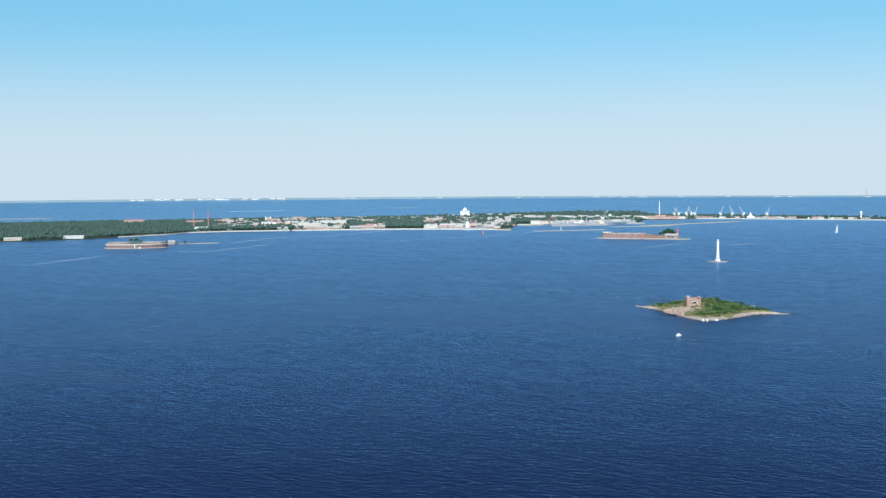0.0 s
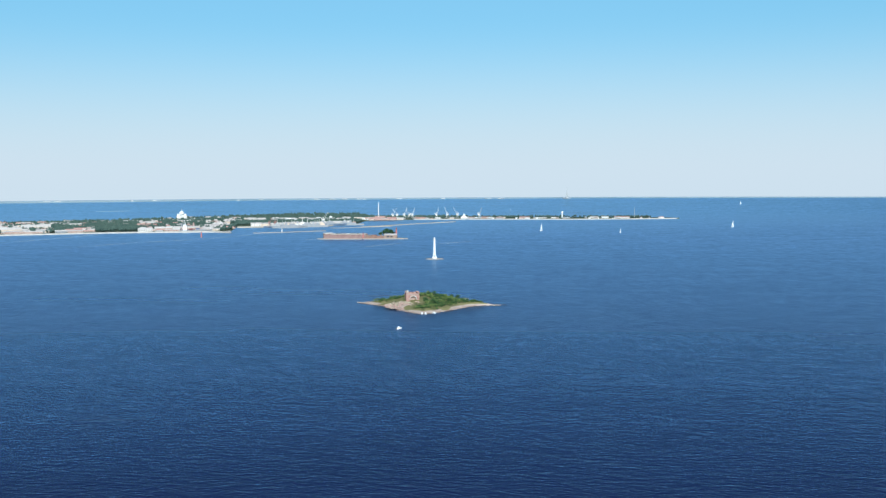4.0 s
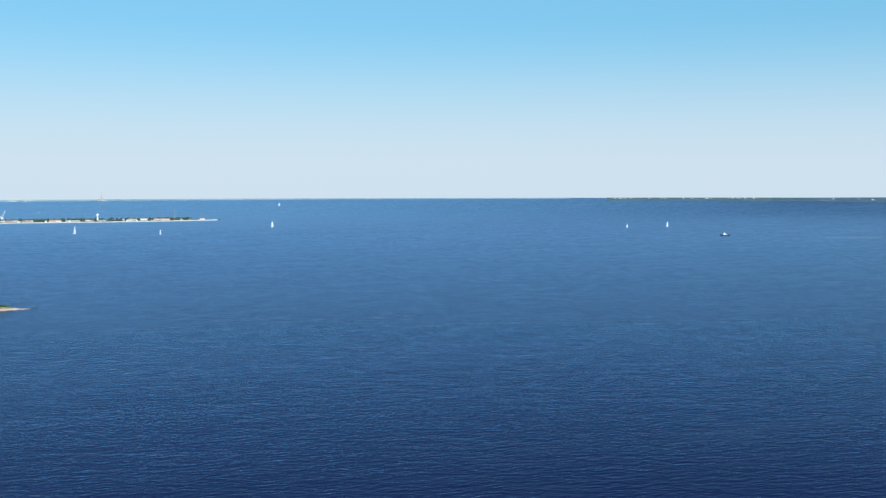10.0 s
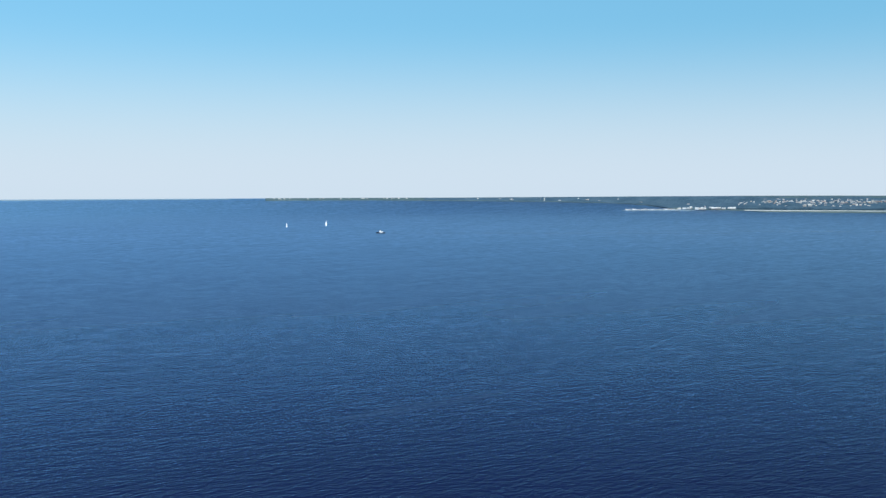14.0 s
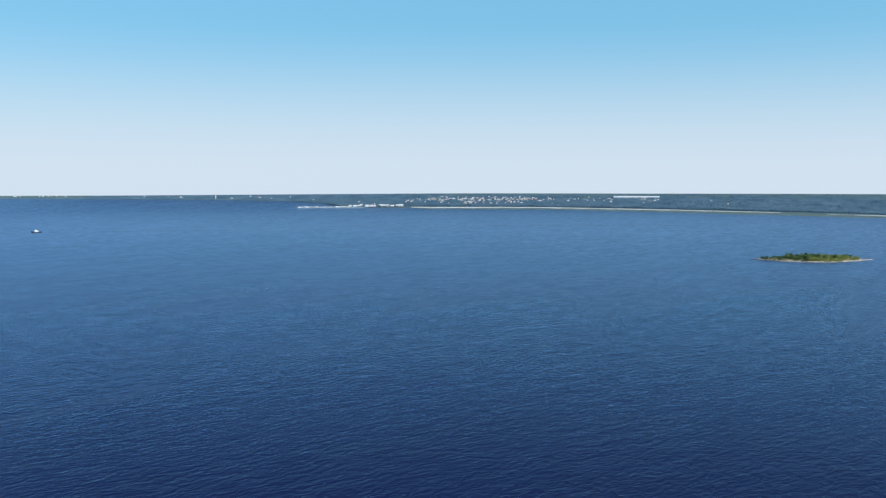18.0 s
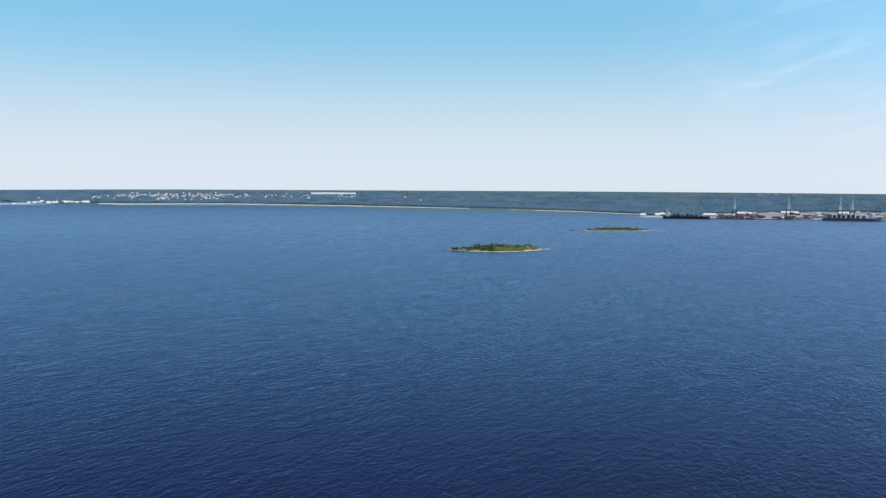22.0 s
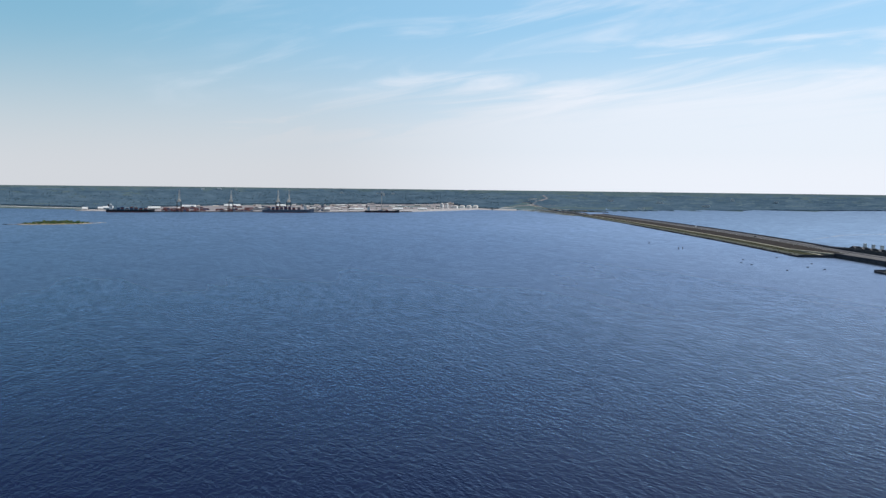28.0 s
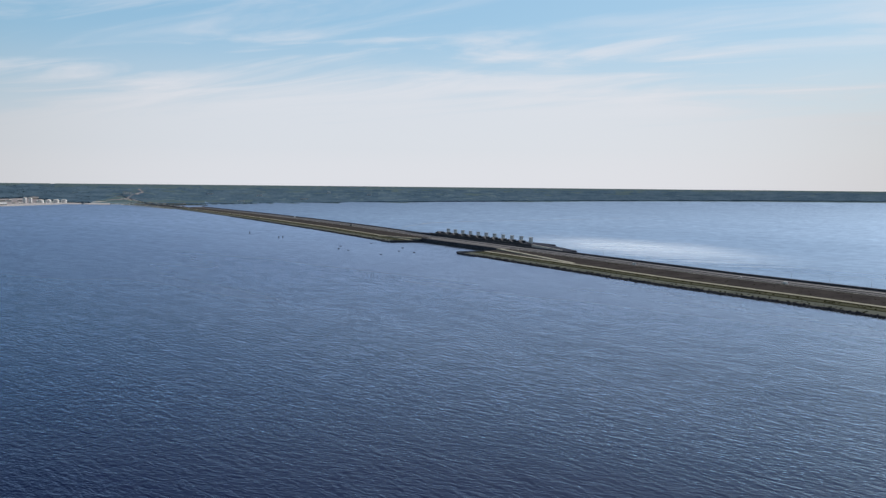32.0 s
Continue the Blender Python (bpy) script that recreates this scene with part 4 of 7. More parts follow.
def yacht(b, r, height, turn, label="white-sailed yacht heeling slightly on the open water", hulls=WHITE):
    ob = new("sailing_yacht")
    ob.matrix_basis = pose(*at(b, r), 4, 0, -b + turn) @ Matrix.Scale(view_range(b, r) / r, 4)
    tagged(ob, label, "sailing yacht", "yachts on the bay")
    k = height / 16
    part("hull", hull_shape(12 * k, 3.6 * k, 1.3 * k, 0.3 * k), hulls, ob)
    part("cabin", Shape().box(-2.5 * k, 1.5 * k, -1 * k, 1 * k, 1.3 * k, 2.0 * k, 0.3 * k, 0.2 * k), WHITE, ob)
    part("mast", Shape().tube((0.8 * k, 0, 1.2 * k), (0.8 * k, 0, 16 * k), 0.14 * k, 0.1 * k), GREY, ob)
    part("boom", Shape().tube((0.8 * k, 0, 2.6 * k), (-4.6 * k, 0.4 * k, 2.6 * k), 0.1 * k), GREY, ob)
    part("mainsail", Shape().add([(0.6 * k, 0, 2.8 * k), (-4.5 * k, 0.4 * k, 2.8 * k), (0.7 * k, 0, 15.6 * k), (-2.3 * k, 0.75 * k, 8 * k), (0.6 * k, 0.12, 2.8 * k), (-4.5 * k, 0.4 * k + 0.12, 2.8 * k), (0.7 * k, 0.12, 15.6 * k), (-2.3 * k, 0.75 * k + 0.12, 8 * k)],
                                 [(0, 1, 3), (0, 3, 2), (4, 7, 5), (4, 6, 7), (1, 5, 7, 3), (3, 7, 6, 2)]), SAIL, ob)
    part("jib", Shape().add([(1.2 * k, 0.1, 2.2 * k), (5.6 * k, 0, 1.7 * k), (1.0 * k, 0, 13.6 * k), (2.2 * k, 0.7 * k, 5 * k), (1.2 * k, 0.22, 2.2 * k), (2.2 * k, 0.7 * k + 0.12, 5 * k)],
                            [(0, 3, 1), (0, 2, 3), (3, 2, 1), (4, 1, 5), (4, 5, 2), (5, 1, 2)]), SAIL, ob)
    return ob


def tree_meshes(seed, height, spread, leaf, limbs=5, clumps=130):
    """Trunk with limbs, and a ragged crown of small leaf clumps."""
    rng = random.Random(seed)
    trunk = Shape().tube((0, 0, -0.4), (0.1 * height * rng.uniform(-0.3, 0.3), 0, height * 0.55), height * 0.03, height * 0.015)
    ends = []
    for i in range(limbs):
        a, z = 6.28 * i / limbs + rng.uniform(-0.4, 0.4), height * rng.uniform(0.28, 0.5)
        e = (spread * 0.62 * math.cos(a), spread * 0.62 * math.sin(a), height * rng.uniform(0.5, 0.78))
        trunk.tube((0, 0, z), e, height * 0.012, height * 0.005, 4)
        ends.append(e)
    ends += [(0, 0, height * 0.82), (spread * 0.15, -spread * 0.1, height * 0.66)]
    crown = Shape()
    for i in range(clumps):
        e = ends[i % len(ends)]
        q = [rng.gauss(0, 0.24) * spread for _ in range(3)]
        z = max(height * 0.12, e[2] + q[2] * 0.75)
        crown.lump((e[0] + q[0], e[1] + q[1], min(z, height)), rng.uniform(0.25, 0.55) * (height / 7) ** 0.5, rng, rng.uniform(0.5, 0.9), 0.45)
    return mesh_of("trunk", trunk, BARK), mesh_of("crown", crown, leaf)


TREES = [tree_meshes(11, 7.0, 3.4, LEAF_BRIGHT), tree_meshes(12, 5.2, 3.2, LEAF_BRIGHT, 6, 110), tree_meshes(13, 8.2, 3.6, LEAF_DARK, 6, 150), tree_meshes(14, 3.4, 2.6, LEAF_BRIGHT, 5, 80),
         tree_meshes(15, 2.4, 2.2, LEAF_DARK, 5, 70)]
TREE_WORDS = ["leafy green broadleaf tree", "low spreading green broadleaf tree", "tall dark green broadleaf tree", "bright green bushy sapling", "low dark green bush"]


def tree(x, y, z, variety, scale, turn, where):
    ob = new("bush" if variety > 2 else "tree")
    ob.matrix_basis = pose(x, y, z, 0, 0, turn) @ Matrix.Scale(scale * size_at(x, y), 4)
    tagged(ob, TREE_WORDS[variety] + " " + where, "bush" if variety > 2 else "tree", "trees " + where)
    for me in TREES[variety]:
        new(me.name.split(".")[0], me).parent = ob
    return ob


def island(name, outline, height, label, mound=1.0, seed=1, shore=0.22, hill=None, mat=SHINGLE):
    """A small island inside an outline given as bearing and range: beach, and turf on the rise."""
    pts = [Vector(at(b, r)) for b, r in outline]
    height *= size_at(pts[0].x, pts[0].y)
    n = 96
    loop = []
    total = len(pts)
    for i in range(n):
        f = i / n * total
        k = int(f)
        p0, p1, p2, p3 = (pts[(k + j - 1) % total] for j in range(4))
        u = f - k
        q = 0.5 * ((2 * p1) + (p2 - p0) * u + (2 * p0 - 5 * p1 + 4 * p2 - p3) * u * u + (3 * p1 - p0 - 3 * p2 + p3) * u ** 3)
        loop.append(q)
    c = sum(loop, Vector()) / n
    beach, turf = Shape(), Shape()
    levels = (1.06, 1.0, 0.93, 0.86, 0.78, 0.66, 0.5, 0.33, 0.16)

    def ground(p, k):
        z = 0 if k >= 1 else height * min(1.0, (1 - k) / shore) ** 0.8 * (0.45 + 0.55 * min(1, (1 - k) / 0.6) * mound)
        if hill and k < 1:
            z += hill[2] * math.exp(-((p.x - hill[0]) ** 2 + (p.y - hill[1]) ** 2) / (2 * hill[3] ** 2)) * min(1.0, (1 - k) / 0.25)
        return z + (0.35 * wobble(p.x, p.y, 6, seed) + 0.5 * wobble(p.x, p.y, 15, seed)) * (1 if k < 0.97 else 0.3)

    for lv in levels:
        for p in loop:
            q = c + (p - c) * lv * (1 + 0.05 * wobble(p.x * lv, p.y * lv, 9, seed + 2))
            beach.v.append((q.x, q.y, -1.0 if lv > 1 else ground(q, lv)))
    for j in range(len(levels) - 1):
        for i in range(n):
            beach.f.append((j * n + i, (j + 1) * n + i, (j + 1) * n + (i + 1) % n, j * n + (i + 1) % n))
    beach.f.append(tuple((len(levels) - 1) * n + i for i in range(n)))
    ob = solid(name, beach, mat, label, "island")
    inner = [lv for lv in levels if lv < 0.95]
    for lv in inner:
        for p in loop:
            q = c + (p - c) * lv * (1 + 0.05 * wobble(p.x * lv, p.y * lv, 9, seed + 2) + (0.09 * wobble(p.x, p.y, 14, seed + 5) if lv == inner[0] else 0))
            turf.v.append((q.x, q.y, ground(q, lv) + 0.12 - (0.5 if lv == inner[0] else 0)))
    for j in range(len(inner) - 1):
        for i in range(n):
            turf.f.append((j * n + i, (j + 1) * n + i, (j + 1) * n + (i + 1) % n, j * n + (i + 1) % n))
    turf.f.append(tuple((len(inner) - 1) * n + i for i in range(n)))
    part("turf", turf, TURF, ob, "rough grass and low scrub")
    return ob, c, loop, ground


def scatter_rocks(name, loop, c, count, seed, size=(0.4, 1.3), span=(0.9, 1.04), mat=None, label="tumbled shore boulders along the waterline"):
    rng = random.Random(seed)
    s = Shape()
    for _ in range(count):
        p = loop[rng.randrange(len(loop))]
        q = c + (p - c) * rng.uniform(*span)
        s.lump((q.x + rng.uniform(-2, 2), q.y + rng.uniform(-2, 2), rng.uniform(0, 0.5)), rng.uniform(*size), rng, 0.6, 0.4)
    return solid(name, s, mat or RUBBLE, label, "rocks", "stuff")


# ---- ruined brick fort island ----
_, RC, RLOOP, RGROUND = island("ground_ruin_island", [(11.3, 1062), (12.3, 1036), (13.1, 1006), (13.9, 980), (14.6, 967), (15.4, 975), (16.4, 998), (17.6, 1033), (18.9, 1044), (17.6, 1062), (16.4, 1092), (15.2, 1108), (14.0, 1102), (12.7, 1080)],
                                       5.0, "small rocky island overgrown with scrub round a brick ruin", seed=4, hill=(*at(14.7, 1060)[:2], 4.2, 20), mat=RUIN_SHORE)
scatter_rocks("shore_rocks", RLOOP, RC, 420, 21)
# rocks added to draw the dark reddish reflection along the shore
scatter_rocks("waterline_rocks", RLOOP, RC, 420, 24, (0.4, 1.0), (0.99, 1.05), FORT_BROWN, "reddish rocks added as the shore's dark reflection")
bar("reef_ruin", [(11.6, 1132), (12.4, 1136), (13.2, 1134)], 3, 0.35, DARK_ROCK, "dark low reef awash behind the ruin island")
bar("reef_point", [(19.15, 1047), (19.55, 1049)], 3, 0.5, DARK_ROCK, "dark low reef off the island's sandy point")
bar("spit_west", [(11.9, 1052), (11.4, 1061), (10.95, 1066)], 7, 0.9, STONE, "thin rocky spit at the island's end")
bar("spit_east", [(18.3, 1044), (18.8, 1043), (19.2, 1046)], 5, 0.7, SAND, "thin sandy spit at the island's end")


def ruin(b, r, z):
    ob = thing("fort_ruin", at(b, r, z), -b + 10, "roofless red-brick fort ruin with a great broken arch", "ruin")
    ob.matrix_basis = ob.matrix_basis @ Matrix.Scale(0.9, 4)
    rng = random.Random(5)

    def ragged(length, height, thick, arch=0.0, drop=3.5, arch_h=0.0):
        """A wall with a broken top and, where asked, an arched opening through it."""
        s = Shape()
        n = 34
        for i in range(n + 1):
            x = -length / 2 + length * i / n
            low = arch_h + math.sqrt(max(0.0, (arch / 2) ** 2 - x * x)) if arch and abs(x) < arch / 2 else 0.0
            top = height - drop * abs(noise.noise(Vector((i * 0.29 + length, height, 2.0)))) * 1.7
            top = max(top + rng.uniform(-0.5, 0.3), low + 0.8)
            s.v += [(x, -thick / 2, low), (x, thick / 2, low), (x, thick / 2, top), (x, -thick / 2, top)]
        for i in range(n):
            k = 4 * i
            s.f += [(k, k + 4, k + 7, k + 3), (k + 1, k + 2, k + 6, k + 5), (k + 2, k + 3, k + 7, k + 6), (k, k + 1, k + 5, k + 4)]
        s.f += [(0, 3, 2, 1), (4 * n, 4 * n + 1, 4 * n + 2, 4 * n + 3)]
        return s

    part("front_wall", ragged(13.5, 12.6, 2.2, 7.6, 3.2, 3.6), RUIN_BRICK, ob)
    part("arch_ring", Shape().add(*ring(3.7, 4.25, 3.6, -1.25, 1.2)), SHABBY_WHITE, ob, "pale stone arch ring")
    part("vault", Shape().add(*ring(3.3, 3.7, 3.6, 1.1, 7.5)), CREAM, ob, "pale plastered vault")
    # pale wall added close behind the arch so its inside looks lit
    part("vault_end_wall", Shape().box(-4, 4, 3.0, 3.8, 0, 8.2), PALE_BRICK, ob, "pale pinkish wall added so the arch looks lit")
    part("side_wall", ragged(13, 12.6, 2.0, 0, 4.5), RUIN_BRICK, ob).matrix_basis = pose(-6.6, 7.0, 0, 0, 0, 90)
    part("side_wall", ragged(13, 12.0, 2.0, 0, 5), RUIN_BRICK, ob).matrix_basis = pose(6.6, 7.0, 0, 0, 0, 90)
    part("back_wall", ragged(13.5, 11, 2.0, 5, 5, 3), RUIN_BRICK, ob).matrix_basis = pose(0, 13.5, 0)
    part("corner_pier", Shape().box(-8.2, -6.0, -1.5, 1.5, 0, 11.6, 0.25, 0.2), RUIN_BRICK, ob)
    part("pier_cap", Shape().box(-8.0, -5.2, -1.6, 1.6, 11.6, 14.0, 0.5, 0.4), STONE, ob, "pale broken stone cap")
    part("floor_slab", Shape().box(-6, 6, 1.2, 13, 7.6, 8.4), RUBBLE, ob)
    part("lintel", Shape().box(-6.7, 6.7, -1.35, -1.12, 8.9, 9.4), STONE, ob)
    heap, plaster = Shape(), Shape()
    for i in range(1900):
        a, d = rng.uniform(0, 6.28), rng.uniform(0, 1) ** 0.6
        y = -16 + 18 * d * math.sin(a)
        (heap if i % 5 < 2 else plaster).lump((-8 + 28 * d * math.cos(a), y, max(0.0, 2.2 * (1 - d)) - 0.7 + 0.11 * min(0.0, y + 6)), rng.uniform(0.35, 1.1), rng, 0.7, 0.4)
    tagged(part("fallen_masonry", heap, RUIN_BRICK, ob), "heap of fallen reddish brick", kind="stuff")
    tagged(part("fallen_plaster", plaster, RUIN_SHORE, ob), "tan fallen stone and mortar", kind="stuff")
    for k, (x, y, l, t) in enumerate(((-12, -9, 9, 40), (-15, -4, 8, 62), (-9, -12, 10, 25), (3, -9, 7, -12), (-19, -8, 8, 50), (-16, -14, 9, 35), (-23, -3, 7, 70), (-6, -16, 8, 20), (6, -14, 8, 5), (-12, -20, 8, 30), (-27, -9, 7, 60), (0, -19, 7, 12), (-20, -17, 11, 48), (-25, -14, 10, 55), (-14, -25, 10, 38), (-4, -24, 10, 24), (8, -21, 8, 10))):
        part("wall_stub", Shape().box(-l / 2, l / 2, -0.8, 0.8, -3, 3.4 - 0.14 * k, 0.8, 0.1), rng.choice((SAND, SAND, RUIN_SHORE, PALE_BRICK)), ob).matrix_basis = pose(x, y, -1.0, 0, 0, t)
    return ob


def ring(r0, r1, z, y0, y1, n=14):
    """A half-round arch as vertices and faces."""
    v, f = [], []
    for i in range(n + 1):
        a = math.pi * i / n
        for rr, y in ((r0, y0), (r1, y0), (r1, y1), (r0, y1)):
            v.append((rr * math.cos(a), y, z + rr * math.sin(a)))
    for i in range(n):
        k = i * 4
        f += [(k, k + 4, k + 5, k + 1), (k + 1, k + 5, k + 6, k + 2), (k + 2, k + 6, k + 7, k + 3), (k + 3, k + 7, k + 4, k)]
    return v, f + [(0, 1, 2, 3), (4 * n + 3, 4 * n + 2, 4 * n + 1, 4 * n)]


ruin(14.15, 1030, 4.2)


def plant(loop, c, ground, count, seed, where, varieties, span=(0.05, 0.82), avoid=(), scale=(0.75, 1.2), keep=None, joined=None):
    rng = random.Random(seed)
    made = 0
    while made < count:
        p = loop[rng.randrange(len(loop))]
        k = rng.uniform(span[0] ** 2, span[1] ** 2) ** 0.5
        q = c + (p - c) * k
        if any((q.x - x) ** 2 + (q.y - y) ** 2 < d * d for x, y, d in avoid) or (keep and not keep(q)):
            continue
        made += 1
        if joined is None:
            tree(q.x, q.y, ground(q, k) - 0.2, rng.choice(varieties), rng.uniform(*scale), rng.uniform(0, 360), where)
            continue
        h = rng.uniform(*scale) * 2.6
        for _ in range(34):
            joined.lump((q.x + rng.gauss(0, 0.42) * h, q.y + rng.gauss(0, 0.42) * h, ground(q, k) + h * rng.uniform(0.1, 0.95)), rng.uniform(0.12, 0.26) * h, rng, rng.uniform(0.5, 0.9), 0.45)


rx, ry, _ = at(14.15, 1036)
fx, fy, _ = at(14.0, 1012)
plant(RLOOP, RC, RGROUND, 90, 31, "on the ruin island", (0, 1, 2, 1, 3, 1), (0.05, 0.78), ((rx, ry, 12), (fx, fy, 17)), (0.45, 0.8), keep=lambda q: math.degrees(math.atan2(q.x, q.y)) > 14.3)
plant(RLOOP, RC, RGROUND, 140, 32, "on the ruin island", (3, 4, 3), (0.1, 0.86), ((rx, ry, 10), (fx, fy, 24)), (0.5, 1.0), lambda q: math.degrees(math.atan2(q.x, q.y)) > 14.2 or math.hypot(q.x, q.y) > view_range(14, 1046))
plant(RLOOP, RC, RGROUND, 34, 33, "among the fallen masonry of the ruin", (4, 4, 3), (0.2, 0.84), ((rx, ry, 9),), (0.3, 0.75), lambda q: math.degrees(math.atan2(q.x, q.y)) < 14.6)
ruin_scrub = Shape()
plant(RLOOP, RC, RGROUND, 300, 34, "", (), (0.05, 0.78), ((rx, ry, 11), (fx, fy, 23)), (0.5, 1.15), lambda q: math.degrees(math.atan2(q.x, q.y)) > 14.2 or math.hypot(q.x, q.y) > view_range(14, 1046), ruin_scrub)
solid("scrub_thicket", ruin_scrub, LEAF_DARK, "dense low scrub covering the ruin island's hill", "scrub", "stuff")


def motor_boat(b, r, turn, length, label):
    ob = thing("motor_boat", at(b, r), turn, label, "boat", "small white boats")
    k = length / 6
    part("hull", hull_shape(6 * k, 2.3 * k, 0.9 * k, 0.25), WHITE, ob)
    part("cabin", Shape().box(-1.2 * k, 0.9 * k, -0.85 * k, 0.85 * k, 0.8 * k, 1.9 * k, 0.35 * k, 0.12 * k), WHITE, ob)
    part("windscreen", Shape().box(0.5 * k, 1.0 * k, -0.8 * k, 0.8 * k, 1.1 * k, 1.7 * k, 0.1 * k, 0.1), WINDOW, ob)
    part("outboard_motor", Shape().box(-3.4 * k, -2.9 * k, -0.3 * k, 0.3 * k, -0.2, 1.4 * k, 0.1, 0.05), BLACK_STEEL, ob)
    return ob


motor_boat(13.33, 858, 35, 6.5, "small white motor boat lying off the ruin island")
motor_boat(14.66, 962, 70, 5.4, "white motor boat moored under the ruin island")
motor_boat(14.86, 962, 84, 5.2, "white motor boat moored under the ruin island")
motor_boat(15.36, 970, 150, 4.4, "white motor boat moored under the ruin island")
hut = thing("hut", at(17.25, 1056, 3.2), -12, "small pale hut among the island bushes", "hut")
part("wall", Shape().box(-1.6, 1.6, -1.3, 1.3, -1.5, 1.9), SHABBY_WHITE, hut)
part("roof", Shape().gable(-1.6, 1.6, -1.3, 1.3, 1.9, 2.7), ROOF_GREY, hut)


# ---- the tall white lighthouse in the roads ----
def lighthouse(b, r, height):
    ob = thing("lighthouse", at(b, r), -b, "tall tapering white lighthouse on a granite footing in the sea", "lighthouse")
    base = Shape().lathe([(17, -1), (16, 0.7), (13, 1.3), (4, 1.6)], 30, 0, 0, 1.0, 0.6)
    base.v = [(x * (1 + 0.12 * wobble(x, y, 6)), y * (1 + 0.15 * wobble(x, y, 5, 1)), z) for x, y, z in base.v]
    part("footing", base, STONE, ob, "low granite footing with boulders")
    part("plinth", Shape().lathe([(4.4, 1.3), (4.1, 4.5), (3.4, 5.0)], 8), WHITE, ob)
    part("tower", Shape().lathe([(2.8, 4.8), (2.4, 12), (2.05, height * 0.6), (1.8, height - 6.0)], 8), WHITE, ob, "white octagonal shaft")
    part("gallery", Shape().lathe([(2.1, height - 6.2), (2.6, height - 5.6), (2.6, height - 5.1), (2.0, height - 5.0)], 16), WHITE, ob)
    for i in range(12):
        a = 2 * math.pi * i / 12
        part("rail_post", Shape().tube((2.5 * math.cos(a), 2.5 * math.sin(a), height - 5.1), (2.5 * math.cos(a), 2.5 * math.sin(a), height - 4.0), 0.06, n=4), WHITE, ob)
    part("lantern", Shape().lathe([(1.6, height - 5.0), (1.6, height - 2.2), (1.9, height - 2.0)], 10), SHABBY_WHITE, ob, "pale lantern room")
    part("dome", Shape().lathe([(1.95, height - 2.1), (1.6, height - 1.2), (0.7, height - 0.5), (0.12, height - 0.3), (0.1, height + 0.9)], 12), WHITE, ob, smooth=True)
    part("door", Shape().box(-0.7, 0.7, -4.05, -3.6, 4.9, 7.2), BLUE_STEEL, ob)
    rng = random.Random(8)
    for k in range(14):
        a = rng.uniform(0, 6.28)
        part("boulder", Shape().lump((15.5 * math.cos(a), 9.2 * math.sin(a), 0.3), rng.uniform(0.7, 1.5), rng, 0.6), STONE, ob)
    return ob


lighthouse(15.40, 1760, 38.5)


# ---- sea forts ----
def round_fort(b, r):
    ob = thing("sea_fort", at(b, r), -b - 4, "oval brick sea fort with pale stone courses and an overgrown roof", "fort")
    ob.matrix_basis = ob.matrix_basis @ Matrix.Diagonal((1.2, 1.1, 0.88, 1))
    part("footing", Shape().lathe([(58, -1), (57, 1.6), (50, 1.8)], 40, 0, 0, 1.0, 0.5), STONE, ob)
    part("casemate_wall", Shape().lathe([(55, 1.5), (54.5, 9.5), (50, 9.6)], 48, 0, 0, 1.0, 0.5), FORT_DUSK, ob)
    part("stone_course", Shape().lathe([(54.6, 8.9), (55.4, 9.2), (55.4, 10.4), (49, 10.5)], 48, 0, 0, 1.0, 0.5), SHABBY_WHITE, ob, "pale stone cornice")
    for x, k in ((-29, 1.0), (31, 0.92)):
        part("upper_wall", Shape().lathe([(23 * k, 10.2), (22.6 * k, 13.4), (20 * k, 13.5)], 32, x, 0, 1.0, 0.75), FORT_DUSK, ob)
        part("roof", Shape().lathe([(23.4 * k, 13.2), (23.6 * k, 14.3), (15 * k, 15.0), (3, 15.2)], 32, x, 0, 1.0, 0.75), SHINGLE, ob, "pale weathered roof")
    part("earth_fill", Shape().lathe([(45, 10.0), (40, 11.6), (6, 12.4)], 32, 0, 0, 1.0, 0.42), TURF, ob, "overgrown earth covering")
    # dark blocks stand in for the shade inside the gun openings
    for i in range(20):
        a = math.pi + math.pi * (i + 0.5) / 20
        x, y = 54.9 * math.cos(a), 27.45 * math.sin(a)
        part("embrasure", Shape().box(-1.1, 1.1, -0.35, 0.35, 4.2, 6.0), WINDOW, ob).matrix_basis = pose(x, y, 0, 0, 0, math.degrees(math.atan2(y / 0.25, x)) + 90)
    part("entrance_pier", Shape().box(5, 9, -29, -25, 0, 4).box(-3, -1, -28.5, -26.5, 1, 10.2), SHABBY_WHITE, ob)
    return ob


round_fort(-17.05, 2318)
for k, (b, r, v, s) in enumerate(((-17.35, 2322, 2, 1.2), (-17.2, 2318, 0, 1.2), (-17.05, 2322, 2, 1.3), (-16.9, 2318, 0, 1.1), (-16.8, 2324, 1, 1.2), (-17.12, 2326, 2, 1.1))):
    tree(*at(b, r, 11.4), v, s, 70 * k, "growing on the sea fort roof")
building(-15.2, 2412, 16, 9, 7, STONE, ROOF_GREY, "small stone guard house beside the sea fort", z=1.5, group="", category="house")
for k, (b, r, v, s) in enumerate(((-15.5, 2415, 2, 1.1), (-14.9, 2420, 0, 1.0), (-14.5, 2425, 2, 1.0), (-14.2, 2432, 1, 1.2), (-15.0, 2405, 1, 1.0))):
    tree(*at(b, r, 1.0), v, s, 55 * k, "beside the sea fort")


